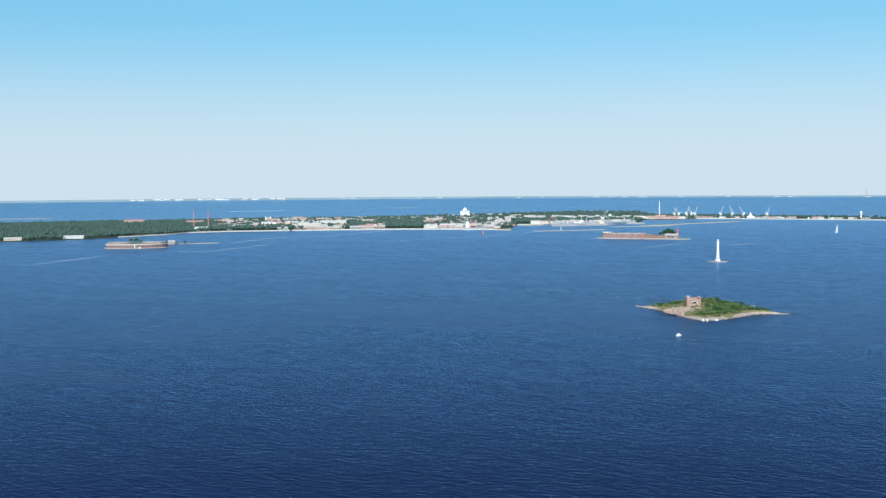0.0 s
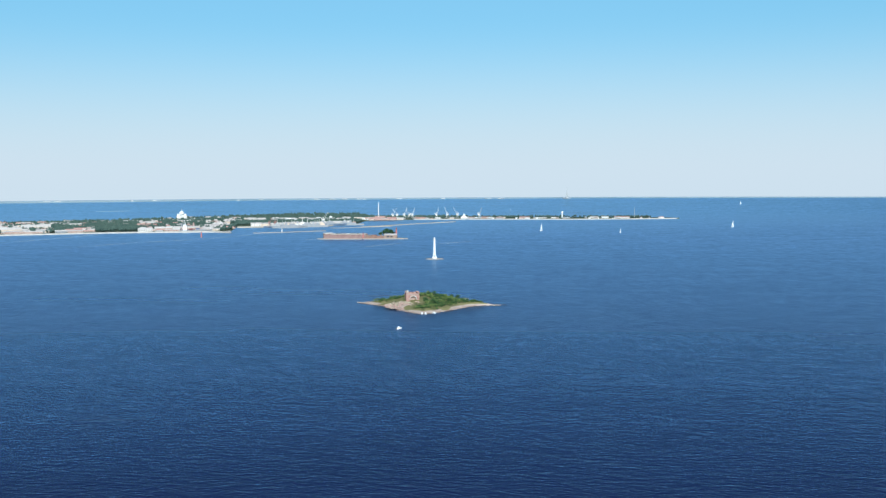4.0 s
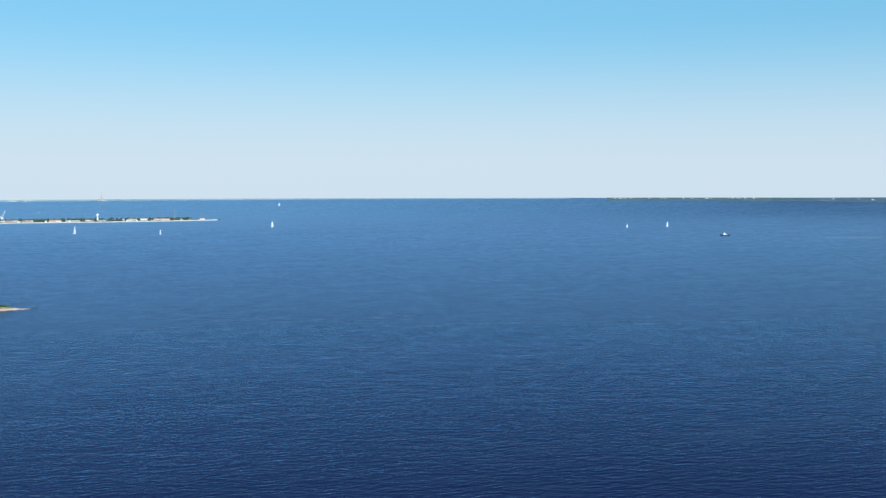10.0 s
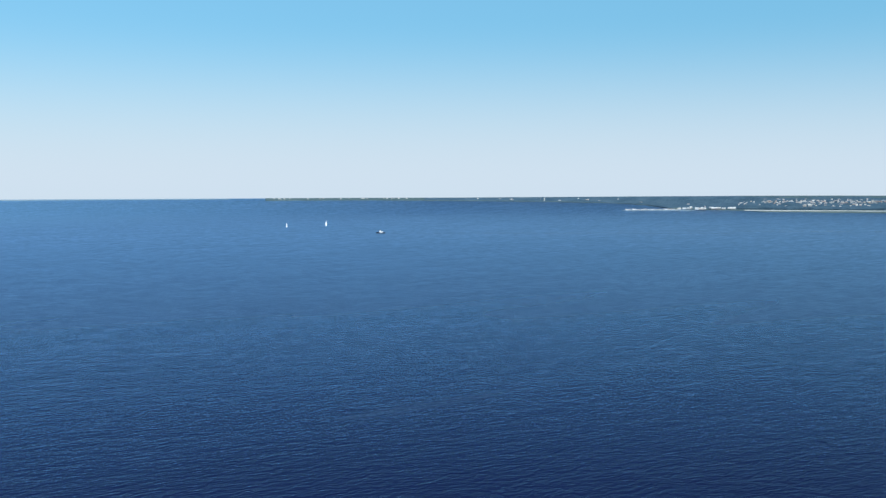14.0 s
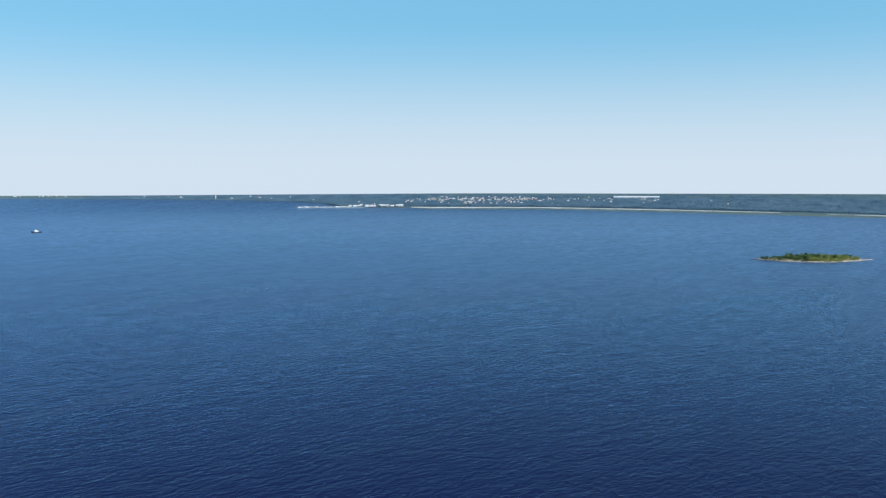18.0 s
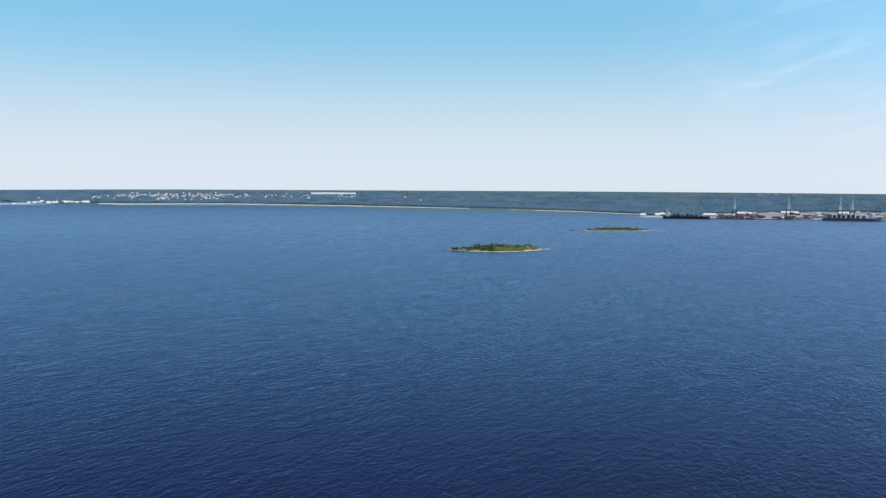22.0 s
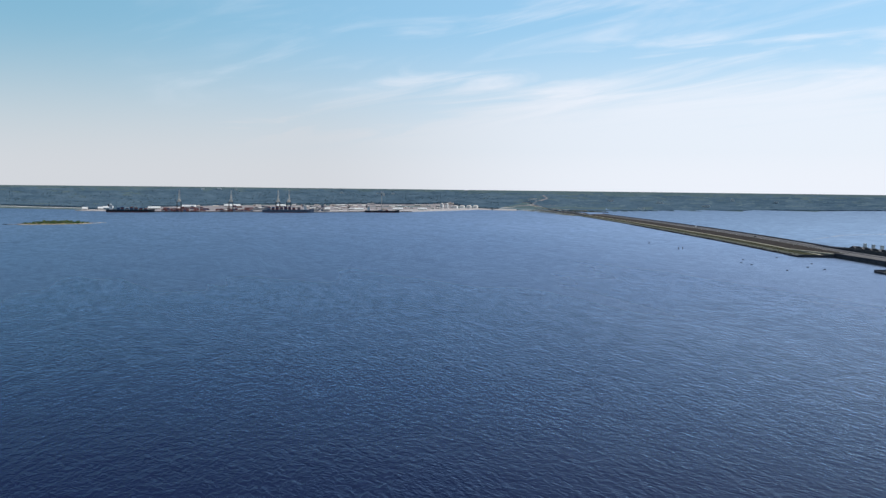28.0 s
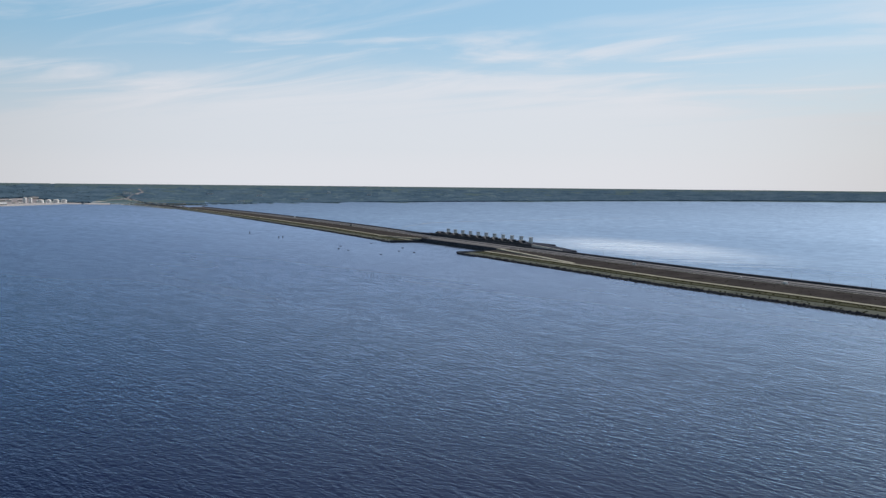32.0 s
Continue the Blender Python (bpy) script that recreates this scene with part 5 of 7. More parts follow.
def long_fort(b, r):
    """Brick battery along x, 0 at its west end."""
    ob = thing("battery_fort", at(b, r), -b - 9, "long ruined red-brick harbour battery on a rubble footing", "fort")
    part("footing", Shape().prism([(-22, -4), (-6, -13), (40, -16), (112, -18), (205, -14), (216, -4), (200, 26), (120, 44), (20, 40), (-12, 18)], -1, 1.9, 0.05), STONE, ob)
    part("seaward_wall", Shape().box(0, 106, -9, -4, 1.6, 11.6, 0.4, 0.5), FORT_DUSK, ob)
    part("end_wall", Shape().lathe([(15.5, 1.6), (15.0, 14.6), (10, 14.7)], 24, 7, 8, 0.8, 1.05), FORT_BROWN, ob)
    part("roof", Shape().box(2, 100, -4.2, 26, 11.0, 12.9, 1, 1), SHINGLE, ob, "broken tan roof slabs and earth")
    part("roof", Shape().lathe([(15.6, 14.2), (15.9, 15.6), (3, 16.2)], 24, 7, 8, 0.8, 1.05), SHABBY_WHITE, ob)
    part("rear_wall", Shape().box(4, 106, 24, 28, 1.6, 12), FORT_BROWN, ob)
    rng = random.Random(23)
    part("parapet", Shape().box(16, 104, -7.5, -5, 11.5, 12.5, 0.3, 0.3), STONE, ob, "low grey stone parapet")
    for i in range(9):
        x = 14 + 10 * i + rng.uniform(-1, 1)
        part("roof_slab", Shape().box(x, x + rng.uniform(6, 10.5), -3 + rng.uniform(0, 5), 8 + rng.uniform(0, 14), 12.4, 13.2 + rng.uniform(0, 1.3), 0.5, 0.5), rng.choice((SHABBY_WHITE, SHINGLE, SHABBY_WHITE, SHINGLE)), ob, "pale broken roof slab")
    for i in range(17):
        part("embrasure", Shape().box(5.6 + 6 * i, 7.0 + 6 * i, -9.2, -8.7, 5.6, 7.6), FORT_BROWN, ob)
    part("low_wall", Shape().box(106, 150, -8, -4.5, 1.6, 8.2, 0.2, 0.3).box(118, 132, -6, 16, 1.6, 10.5, 0.5, 0.5), BRICK, ob)
    part("barrack_block", Shape().box(150, 182, 4, 18, 1.6, 9.5), FORT_BROWN, ob)
    part("barrack_roof", Shape().gable(150, 182, 4, 18, 9.5, 13), ROOF_GREY, ob)
    # dark discs stand in for the shade inside the two archways
    for k in (156, 165):
        part("dark_archway", Shape().add(*ring(0.1, 3.4, 4.4, 3.4, 4.6)), WINDOW, ob).matrix_basis = pose(k + 4, 0, 0)
    rng = random.Random(19)
    crumble, weeds = Shape(), Shape()
    for i in range(260):
        x = rng.uniform(18, 128)
        (crumble if rng.random() < 0.7 else weeds).lump((x, rng.uniform(-7.5, 24), (12.8 if x < 104 else 8.4) + rng.uniform(-0.3, 0.5)), rng.uniform(0.6, 1.7), rng, 0.7, 0.4)
    part("crumbled_top", crumble, RUBBLE, ob, "crumbling brick and rubble along the top")
    part("roof_weeds", weeds, LEAF_DARK, ob, "weeds growing on the broken top")
    for i in range(9):
        x = 108 + 4.6 * i
        part("ruined_stub", Shape().box(x, x + rng.uniform(2, 4), -6 + rng.uniform(0, 14), -3 + rng.uniform(6, 14), 1.6, rng.uniform(6, 12), 0.5, 0.4), rng.choice((FORT_BROWN, FORT_PINK, RUBBLE)), ob)
    return ob


long_fort(9.15, 2552)


def small_light(b, r, height, mat, label, z=1.5, name="harbour_light"):
    ob = thing(name, at(b, r, z), -b, label, "beacon")
    part("plinth", Shape().lathe([(height * 0.17, 0), (height * 0.16, height * 0.08), (height * 0.13, height * 0.1)], 12), STONE, ob)
    part("tower", Shape().lathe([(height * 0.11, height * 0.09), (height * 0.07, height * 0.78)], 10), mat, ob)
    part("gallery", Shape().lathe([(height * 0.07, height * 0.76), (height * 0.115, height * 0.79), (height * 0.115, height * 0.81), (height * 0.06, height * 0.82)], 12), mat, ob)
    part("lantern", Shape().lathe([(height * 0.055, height * 0.81), (height * 0.055, height * 0.91)], 10), WINDOW, ob)
    part("cap", Shape().lathe([(height * 0.07, height * 0.91), (height * 0.04, height * 0.96), (0.05, height)], 10), mat, ob)
    return ob


small_light(13.22, 2640, 25, RED_PAINT, "red harbour lighthouse at the battery's end")
small_light(11.32, 2520, 16, RED_PAINT, "squat red light tower on the battery wall")
small_light(2.30, 2749, 17, RED_PAINT, "red channel beacon standing in the water", -1.0)
small_light(6.74, 3012, 13, WHITE, "white light tower on the breakwater", 1.5)
small_light(17.32, 4290, 12, WHITE, "white light tower on the mole end", 1.5)
for k, (b, r, s) in enumerate(((12.5, 2640, 2.4), (12.68, 2636, 2.9), (12.88, 2642, 2.6), (12.3, 2640, 1.6), (12.98, 2650, 1.8), (11.9, 2590, 0.9))):
    tree(*at(b, r, 1.0), 2, s, 80 * k, "on the harbour battery")


# ---- the naval town ----
TOWN_QUAY = [(-8.6, 3130), (-2.7, 3141), (0.5, 3113), (2.6, 3085), (3.5, 3056), (3.9, 3100)]
land("quay_town", TOWN_QUAY, [(b, r + 34) for b, r in TOWN_QUAY], 3.4, GREY_SAND, "pale sandy waterfront before the town", "quay", rag=4, steps=4)
MOLE = [(14.2, 4286), (17.4, 4296), (23, 4276), (28, 4341), (29.1, 4362)]
land("quay_mole", MOLE, [(b, r + 14) for b, r in MOLE], 3.3, GREY_SAND, "pale stony shore of the long mole", "quay", rag=5, steps=4)
WOODSHORE = [(-18, 2874), (-15.3, 2990), (-14.3, 3094), (-12.2, 3141), (-8.7, 3131)]
land("beach_island", WOODSHORE, [(b, r + 16) for b, r in WOODSHORE], 3.2, GREY_SAND, "narrow sandy beach below the island woods", "beach", rag=6, steps=4)
HARBOUR = [(4.25, 3476), (8.5, 3556), (10.9, 3676)]
land("quay_harbour", HARBOUR, [(b, r + 45) for b, r in HARBOUR], 3.3, GREY_SAND, "pale sandy harbour edge below the trees", "quay", rag=4, steps=4)
cathedral(1.27, 4395)
rng = random.Random(77)
SHORE_BUILDINGS = [
    # bearing, range, length, depth, height, wall, roof, pitched, label
    (-23.3, 2800, 60, 14, 7, CREAM, ROOF_GREY, True, "cream waterside barrack with a grey roof"),
    (-20.3, 2822, 52, 14, 7, SHABBY_WHITE, ROOF_GREY, True, "cream waterside storehouse with a grey roof"),
    (-17.15, 4090, 110, 22, 15, PALE_BRICK, ROOF_RED, True, "long red-brick works block among trees"),
    (-13.5, 3215, 70, 26, 17, WHITE, ROOF_GREY, False, "white power station hall beneath two chimneys"),
    (-12.0, 3225, 40, 16, 10, SHABBY_WHITE, ROOF_GREY, False, "low white annexe of the power station"),
    (-13.9, 3900, 90, 18, 13, PALE_BRICK, ROOF_RED, True, "pink brick barrack with a red roof"),
    (-12.3, 3950, 95, 18, 14, PALE_BRICK, ROOF_RED, True, "pink brick barrack with a red roof"),
    (-10.2, 3240, 58, 18, 12, SHABBY_WHITE, ROOF_GREY, False, "flat-roofed white waterside workshop"),
    (-8.2, 4130, 40, 20, 25, PALE_BRICK, ROOF_RED, False, "pink tower block over the town"),
    (-7.6, 3330, 110, 22, 14, CREAM, ROOF_GREY, True, "long cream dockside warehouse"),
    (-6.2, 3560, 120, 24, 15, CREAM, ROOF_GREY, True, "long cream dockside warehouse"),
    (-4.4, 3800, 98, 22, 17, SHABBY_WHITE, ROOF_GREY, False, "long white apartment slab above trees"),
    (-1.7, 3700, 17, 14, 16, WHITE, ROOF_GREY, False, "white block standing in the trees"),
    (-0.7, 3190, 60, 18, 11, SHABBY_WHITE, ROOF_GREY, True, "white waterside shed with a grey roof"),
    (0.4, 3260, 95, 18, 13, PALE_BRICK, ROOF_GREY, True, "large pink waterside shed with gabled roof"),
    (1.6, 3290, 100, 18, 13, CREAM, ROOF_GREY, True, "large cream waterside shed with gabled roof"),
    (2.6, 3210, 60, 16, 11, SHABBY_WHITE, ROOF_GREY, True, "large white waterside shed with gabled roof"),
    (2.9, 3420, 70, 24, 12, CREAM, ROOF_GREY, True, "cream dockside store with grey roof"),
    (12.05, 4180, 44, 26, 12, PALE_BRICK, ROOF_RED, True, "pink brick dockyard hall with gabled roof"),
    (12.55, 4186, 30, 26, 15, PALE_BRICK, ROOF_GREY, False, "tall pink brick dockyard hall"),
    (12.95, 4188, 40, 26, 11, PALE_BRICK, ROOF_RED, True, "pink brick dockyard hall with gabled roof"),
    (12.3, 4240, 60, 22, 19, PALE_BRICK, ROOF_RED, True, "tall gabled pink brick engine house"),
    (13.4, 4215, 36, 22, 12, CREAM, ROOF_GREY, True, "cream dockyard workshop with grey roof"),
    (14.6, 4320, 70, 18, 9, PALE_BRICK, ROOF_RED, True, "pink brick dockyard store"),
    (15.6, 4325, 60, 20, 11, SHABBY_WHITE, ROOF_GREY, False, "low flat-roofed white dockyard shed"),
    (18.3, 4335, 40, 16, 8, PALE_BRICK, ROOF_RED, True, "pink brick dockyard store"),
    (20.55, 4330, 78, 20, 9, PALE_BRICK, ROOF_RED, True, "pink warehouse on the mole"),
    (21.55, 4335, 50, 18, 8, SHABBY_WHITE, ROOF_GREY, False, "white workshop on the mole"),
    (24.5, 4345, 60, 20, 9, SHABBY_WHITE, ROOF_GREY, True, "white waterside store on the mole"),
    (26.2, 4350, 70, 20, 8, WHITE, ROOF_RED, True, "white waterside store with a pink roof"),
    (25.1, 4348, 36, 16, 12, WHITE, ROOF_GREY, True, "white gabled hall on the mole"),
    (19.3, 4335, 30, 14, 8, CREAM, ROOF_GREY, True, "cream cottage row on the mole"),
    (16.4, 4325, 24, 14, 8, CREAM, ROOF_GREY, True, "cream cottage row on the mole"),
    (22.2, 4335, 26, 14, 7, SHABBY_WHITE, ROOF_GREY, True, "white cottage row on the mole"),
    (28.2, 4360, 28, 14, 9, SHABBY_WHITE, ROOF_RED, True, "small white house at the mole's tip"),
]
for b, r, l, d, h, wm, rm, pitched, words in SHORE_BUILDINGS:
    building(b, r, l * (1.0 if l < 60 else 0.7) * (0.8 if b > 13 else 1), d * (0.7 if b > 13 else 1), h * (0.65 if b < -1 else 0.52 if b < 11 else 0.48), wm, rm, words, pitched, rng.uniform(-6, 6))
for k in range(440):
    b = rng.uniform(-12.8, 4.3)
    near = between(NAVAL_ISLE_NEAR, b)
    r = rng.uniform(near + 90, between(NAVAL_ISLE_FAR, b) - 60)
    if -5.6 < b < -1.0 and rng.random() < 0.75 and r < 4000:
        continue
    x, y, _ = at(b, r)
    l = rng.choice((rng.uniform(9, 22), rng.uniform(14, 48)))
    if any((x - cx) ** 2 + (y - cy) ** 2 < (cr * 0.6 + l * 0.45) ** 2 for cx, cy, cr in CLEAR):
        continue
    wm, words = rng.choice(((CREAM, "cream rendered town house"), (SHABBY_WHITE, "white rendered town house"), (WHITE, "bright white town house"), (CREAM, "cream rendered town house"), (PALE_BRICK, "pink brick town house"), (PALE_BRICK, "pink brick town house"), (GREY, "grey concrete town block")))
    rm = rng.choice((ROOF_GREY, ROOF_GREY, ROOF_GREY, ROOF_RED))
    building(b, r, l, rng.uniform(9, 16), rng.uniform(4.5, 9.5), wm, rm, words + (" with a red roof" if rm is ROOF_RED else " with a grey roof"), rng.random() < 0.7, rng.uniform(-25, 25))
for k in range(84):
    b = rng.uniform(4.2, 11.2)
    r = rng.uniform(between(NAVAL_ISLE_NEAR, b) + 40, 4290)
    if r < 4080 and not (b > 9 and r < 3700 and rng.random() < 0.3):
        r = rng.uniform(4090, 4290)
    x, y, _ = at(b, r)
    if any((x - cx) ** 2 + (y - cy) ** 2 < (cr + 14) ** 2 for cx, cy, cr in CLEAR):
        continue
    building(b, r, rng.uniform(10, 42), 12, rng.uniform(8, 13), rng.choice((CREAM, SHABBY_WHITE, WHITE)), ROOF_GREY, "pale town house among trees with a grey roof", rng.random() < 0.6, rng.uniform(-20, 20))

for k in range(96):
    b = rng.choice((rng.uniform(-9.2, -3.4), rng.uniform(-9.2, -3.4), rng.uniform(-1.2, 3.2)))
    r = between(NAVAL_ISLE_NEAR, b) + 40 + 460 * rng.random() ** 1.4
    wm, words = rng.choice(((CREAM, "long cream dockside store"), (PALE_BRICK, "long pink brick dockside store"), (PALE_BRICK, "long pink brick dockside store"), (NAVY_GREY, "long dark grey dockside store"), (GREY, "long grey dockside store")))
    x, y, _ = at(b, r)
    if any((x - cx) ** 2 + (y - cy) ** 2 < (cr * 0.5 + 10) ** 2 for cx, cy, cr in CLEAR):
        continue
    building(b, r, rng.uniform(14, 52), rng.uniform(8, 13), rng.uniform(3, 6.5), wm, rng.choice((ROOF_GREY, ROOF_GREY, ROOF_RED)), words, rng.random() < 0.8, rng.uniform(-10, 10), 3.0, "warehouse", "warehouse", "dockside stores of the naval town")
for k in range(64):
    b = rng.choice((rng.uniform(11.6, 15.5), rng.uniform(14.5, 28.3), rng.uniform(18.5, 27)))
    r = between(NAVAL_ISLE_NEAR, b) + rng.uniform(14, 70)
    wm, words = rng.choice(((WHITE, "small white shed"), (SHABBY_WHITE, "small white store"), (PALE_BRICK, "small pink brick store"), (GREY, "small grey shed"), (NAVY_GREY, "small dark grey shed")))
    building(b, r, rng.choice((rng.uniform(5, 12), rng.uniform(10, 34))), rng.uniform(5, 10), rng.uniform(2, 5.5), wm, rng.choice((ROOF_GREY, WHITE, ROOF_GREY, ROOF_RED)), words + " along the dockyard mole", rng.random() < 0.6, rng.uniform(-15, 15), 3.0, "shed", "shed", "sheds of the dockyard mole")
for k in range(26):
    b = rng.uniform(9.6, 12.0)
    building(b, rng.uniform(4165, 4300), rng.uniform(9, 30), 11, rng.uniform(4, 8), rng.choice((CREAM, SHABBY_WHITE, PALE_BRICK, WHITE)), rng.choice((ROOF_GREY, ROOF_RED)), "pale dockyard workshop among trees", rng.random() < 0.6, rng.uniform(-20, 20), 3.0, "workshop", "workshop", "dockyard workshops")

chimney(-13.98, 3330, 62, "tall red power station chimney")
chimney(-13.19, 3340, 62, "tall red power station chimney")
chimney(12.22, 4240, 72, "tall pale brick works chimney", SHABBY_WHITE)


def church(b, r):
    ob = thing("church", at(b, r, 3), -b, "small white church with two slim belfries", "church")
    part("nave", Shape().box(-12, 12, -8, 8, 0, 12), WHITE, ob)
    part("roof", Shape().gable(-12, 12, -8, 8, 12, 16), ROOF_GREY, ob)
    for x in (-9, 9):
        part("belfry", Shape().box(x - 2.5, x + 2.5, -9.5, -4.5, 0, 16, 0.2, 0.2), SHABBY_WHITE, ob)
        part("spire", Shape().lathe([(2.6, 16), (2.2, 18), (0.6, 22), (0.1, 25)], 8, x, -7), WHITE, ob)
    CLEAR.append((*ob.location[:2], 20))


church(-9.9, 4060)
for b, r, lean, swing in ((13.05, 4290, 70, 0), (13.25, 4300, 60, 180), (13.7, 4310, 74, 10), (13.95, 4320, 66, 190), (14.15, 4305, 72, 30), (15.53, 4330, 76, 5), (16.13, 4335, 76, 170), (16.7, 4335, 66, 175), (17.97, 4330, 72, 15)):
    portal_crane(b, r, lean, swing, 44)
portal_crane(9.1, 3640, 62, 10, 44, label="tall pale floating crane at the ship quay")
tent = thing("pavilion", at(17.1, 4335, 3), -17, "white tent-roofed pavilion on the mole", "pavilion")
part("wall", Shape().box(-14, 14, -8, 8, 0, 6), WHITE, tent)
part("roof", Shape().lathe([(15, 6), (7, 10), (2.5, 17), (0.3, 24)], 8, 0, 0, 1.0, 0.6), WHITE, tent)
wt = thing("water_tower", at(22.69, 4370, 3), -22, "slim white water tower above the trees", "tower")
part("shaft", Shape().lathe([(3.4, 0), (2.8, 18)], 12), WHITE, wt)
part("tank", Shape().lathe([(2.8, 17), (4.6, 20), (4.6, 26), (0.5, 28)], 14), WHITE, wt)
mast = thing("radio_mast", at(26.73, 4360, 3), -27, "slender steel radio mast on the mole", "mast")
part("lattice", Shape().tube((-1.2, -0.7, 0), (0, 0, 50), 0.35, 0.2, 4).tube((1.2, -0.7, 0), (0, 0, 50), 0.35, 0.2, 4).tube((0, 1.4, 0), (0, 0, 50), 0.35, 0.2, 4), GREY, mast)
for k in range(8):
    w = 1.2 * (1 - k / 9)
    part("crossbar", Shape().tube((-w, 0, 5 * k + 3), (w, 0, 5 * k + 6), 0.2, n=4), GREY, mast)
rt = thing("radar_dome", at(9.5, 4290, 3), 0, "squat white radar dome above the harbour trees", "radar dome")
part("shaft", Shape().box(-5, 5, -4, 4, 0, 8), SHABBY_WHITE, rt)
part("dome", Shape().lathe([(4.6, 7.8), (5.6, 10), (5.2, 13), (3.6, 15.6), (1.6, 17), (0.3, 17.4)], 16), WHITE, rt, smooth=True)
CLEAR.append((*rt.location[:2], 16))


def warship(b, r, length, turn, label):
    ob = thing("warship", at(b, r), -b + turn, label, "warship", "moored warships")
    w = length * 0.115
    part("hull", hull_shape(length, w, length * 0.045, 2), rng.choice((NAVY_GREY, BLUE_STEEL, NAVY_GREY, STONE)), ob)
    d = length * 0.045
    part("deckhouse", Shape().box(-length * 0.28, length * 0.2, -w * 0.36, w * 0.36, d, d + 5, 2, 0.4).box(-length * 0.02, length * 0.14, -w * 0.3, w * 0.3, d + 5, d + 10, 1.5, 0.4), rng.choice((NAVY_GREY, CREAM, NAVY_GREY, SHABBY_WHITE)), ob)
    part("funnel", Shape().box(-length * 0.14, -length * 0.07, -w * 0.2, w * 0.2, d + 5, d + 13, 1, 0.4), NAVY_GREY, ob)
    part("mast", Shape().tube((length * 0.06, 0, d + 10), (length * 0.05, 0, d + 27), 0.9, 0.3).tube((length * 0.06, -4, d + 18), (length * 0.06, 4, d + 18), 0.3), SHABBY_WHITE, ob)
    part("aft_mast", Shape().tube((-length * 0.2, 0, d + 5), (-length * 0.2, 0, d + 19), 0.7, 0.3), SHABBY_WHITE, ob)
    part("boat_deck", Shape().box(-length * 0.26, -length * 0.16, -w * 0.4, w * 0.4, d + 5, d + 7.5, 0.6, 0.3), rng.choice((CREAM, PALE_BRICK, NAVY_GREY)), ob)
    part("gun_turret", Shape().box(length * 0.26, length * 0.31, -2, 2, d, d + 3.4, 0.7, 0.5).tube((length * 0.3, 0, d + 2.4), (length * 0.37, 0, d + 3.4), 0.25), NAVY_GREY, ob)
    return ob


warship(7.2, 3400, 120, 8, "grey warship moored at the harbour mole")
warship(8.3, 3475, 130, 172, "grey warship moored at the harbour mole")
warship(9.3, 3600, 140, 6, "grey warship moored beside a floating crane")
warship(10.4, 3630, 125, 175, "grey warship moored at the harbour mole")
warship(8.9, 3540, 90, 4, "pale grey auxiliary ship moored at the harbour mole")
warship(6.6, 3440, 105, 176, "grey warship lying in the inner row of the harbour")
warship(7.8, 3560, 110, 5, "grey warship lying in the inner row of the harbour")
portal_crane(6.05, 3520, 40, 60, 30, OLD_RED, label="faded red dockyard crane over the warships")
portal_crane(6.35, 3535, 48, 200, 32, OLD_RED, label="faded red dockyard crane over the warships")
for k in range(34):
    b = 5.2 + 0.16 * k + rng.uniform(-0.1, 0.1)
    building(b, between(HARBOUR, b) + rng.uniform(20, 60), rng.uniform(14, 40), 12, rng.uniform(5, 10), rng.choice((PALE_BRICK, SHABBY_WHITE, CREAM, GREY)), ROOF_GREY, "pale dockside workshop behind the warships", True, rng.uniform(-8, 8), 3.0, "workshop", "workshop", "dockyard workshops")
container_ship(2.0, 3150, 100, -0.32, "pale passenger ship alongside the town quay", NAVY_GREY, ((-0.2, 2), (0.0, 2)), 9)

# ---- yachts and boats on the bay ----
for b, r, h, t in ((21.51, 3060, 25, 72), (25.95, 2935, 14, 74), (32.05, 3480, 24, 68), (32.45, 4800, 15, 60), (52.17, 3435, 15, 70), (54.38, 3590, 20, 68), (19.75, 4640, 8, 60)):
    yacht(b, r, h, t)
tug = thing("tugboat", at(57.5, 2880), -57.5 + 184, "dark-hulled tugboat with a white wheelhouse under way", "tugboat")
part("hull", hull_shape(26, 8, 2.6, 1.6), BLACK_STEEL, tug)
part("deckhouse", Shape().box(-5, 5, -2.8, 2.8, 2.4, 5.4, 0.4, 0.3), WHITE, tug)
part("wheelhouse", Shape().box(0, 4.4, -2.2, 2.2, 5.4, 8.4, 0.3, 0.2), WHITE, tug)
part("wheelhouse_window", Shape().box(-0.05, 4.45, -2.25, 2.25, 6.7, 7.7), WINDOW, tug)
part("funnel", Shape().lathe([(0.9, 5.2), (0.8, 8.8), (0.6, 8.9)], 10, -3, 0), BLACK_STEEL, tug)
part("mast", Shape().tube((1, 0, 8.3), (1, 0, 13), 0.18, 0.08), WHITE, tug)

# ---- two scrub islands ----
WEST = [(b, r * 1.012) for b, r in ((97.0, 1858), (97.9, 1832), (99.6, 1822), (101.2, 1850), (102.6, 1935), (101.8, 1972), (100.4, 1975), (98.6, 1935))]
_, IC, ILOOP, IGROUND = island("ground_scrub_island", WEST, 3.5, "low island thick with green scrub and a pale beach", seed=6)
scatter_rocks("shore_rocks", ILOOP, IC, 300, 22, (0.5, 1.5))
bar("reef_tip", [(96.75, 1868), (97.2, 1864), (98.2, 1845)], 5, 0.9, DARK_ROCK, "dark boulders at the scrub island's tip")
plant(ILOOP, IC, IGROUND, 80, 41, "on the scrub island", (0, 1, 2, 1, 0), (0.05, 0.75), (), (0.7, 1.15), lambda q: 98.6 < math.degrees(math.atan2(q.x, q.y)) < 101.9)
scrub = Shape()
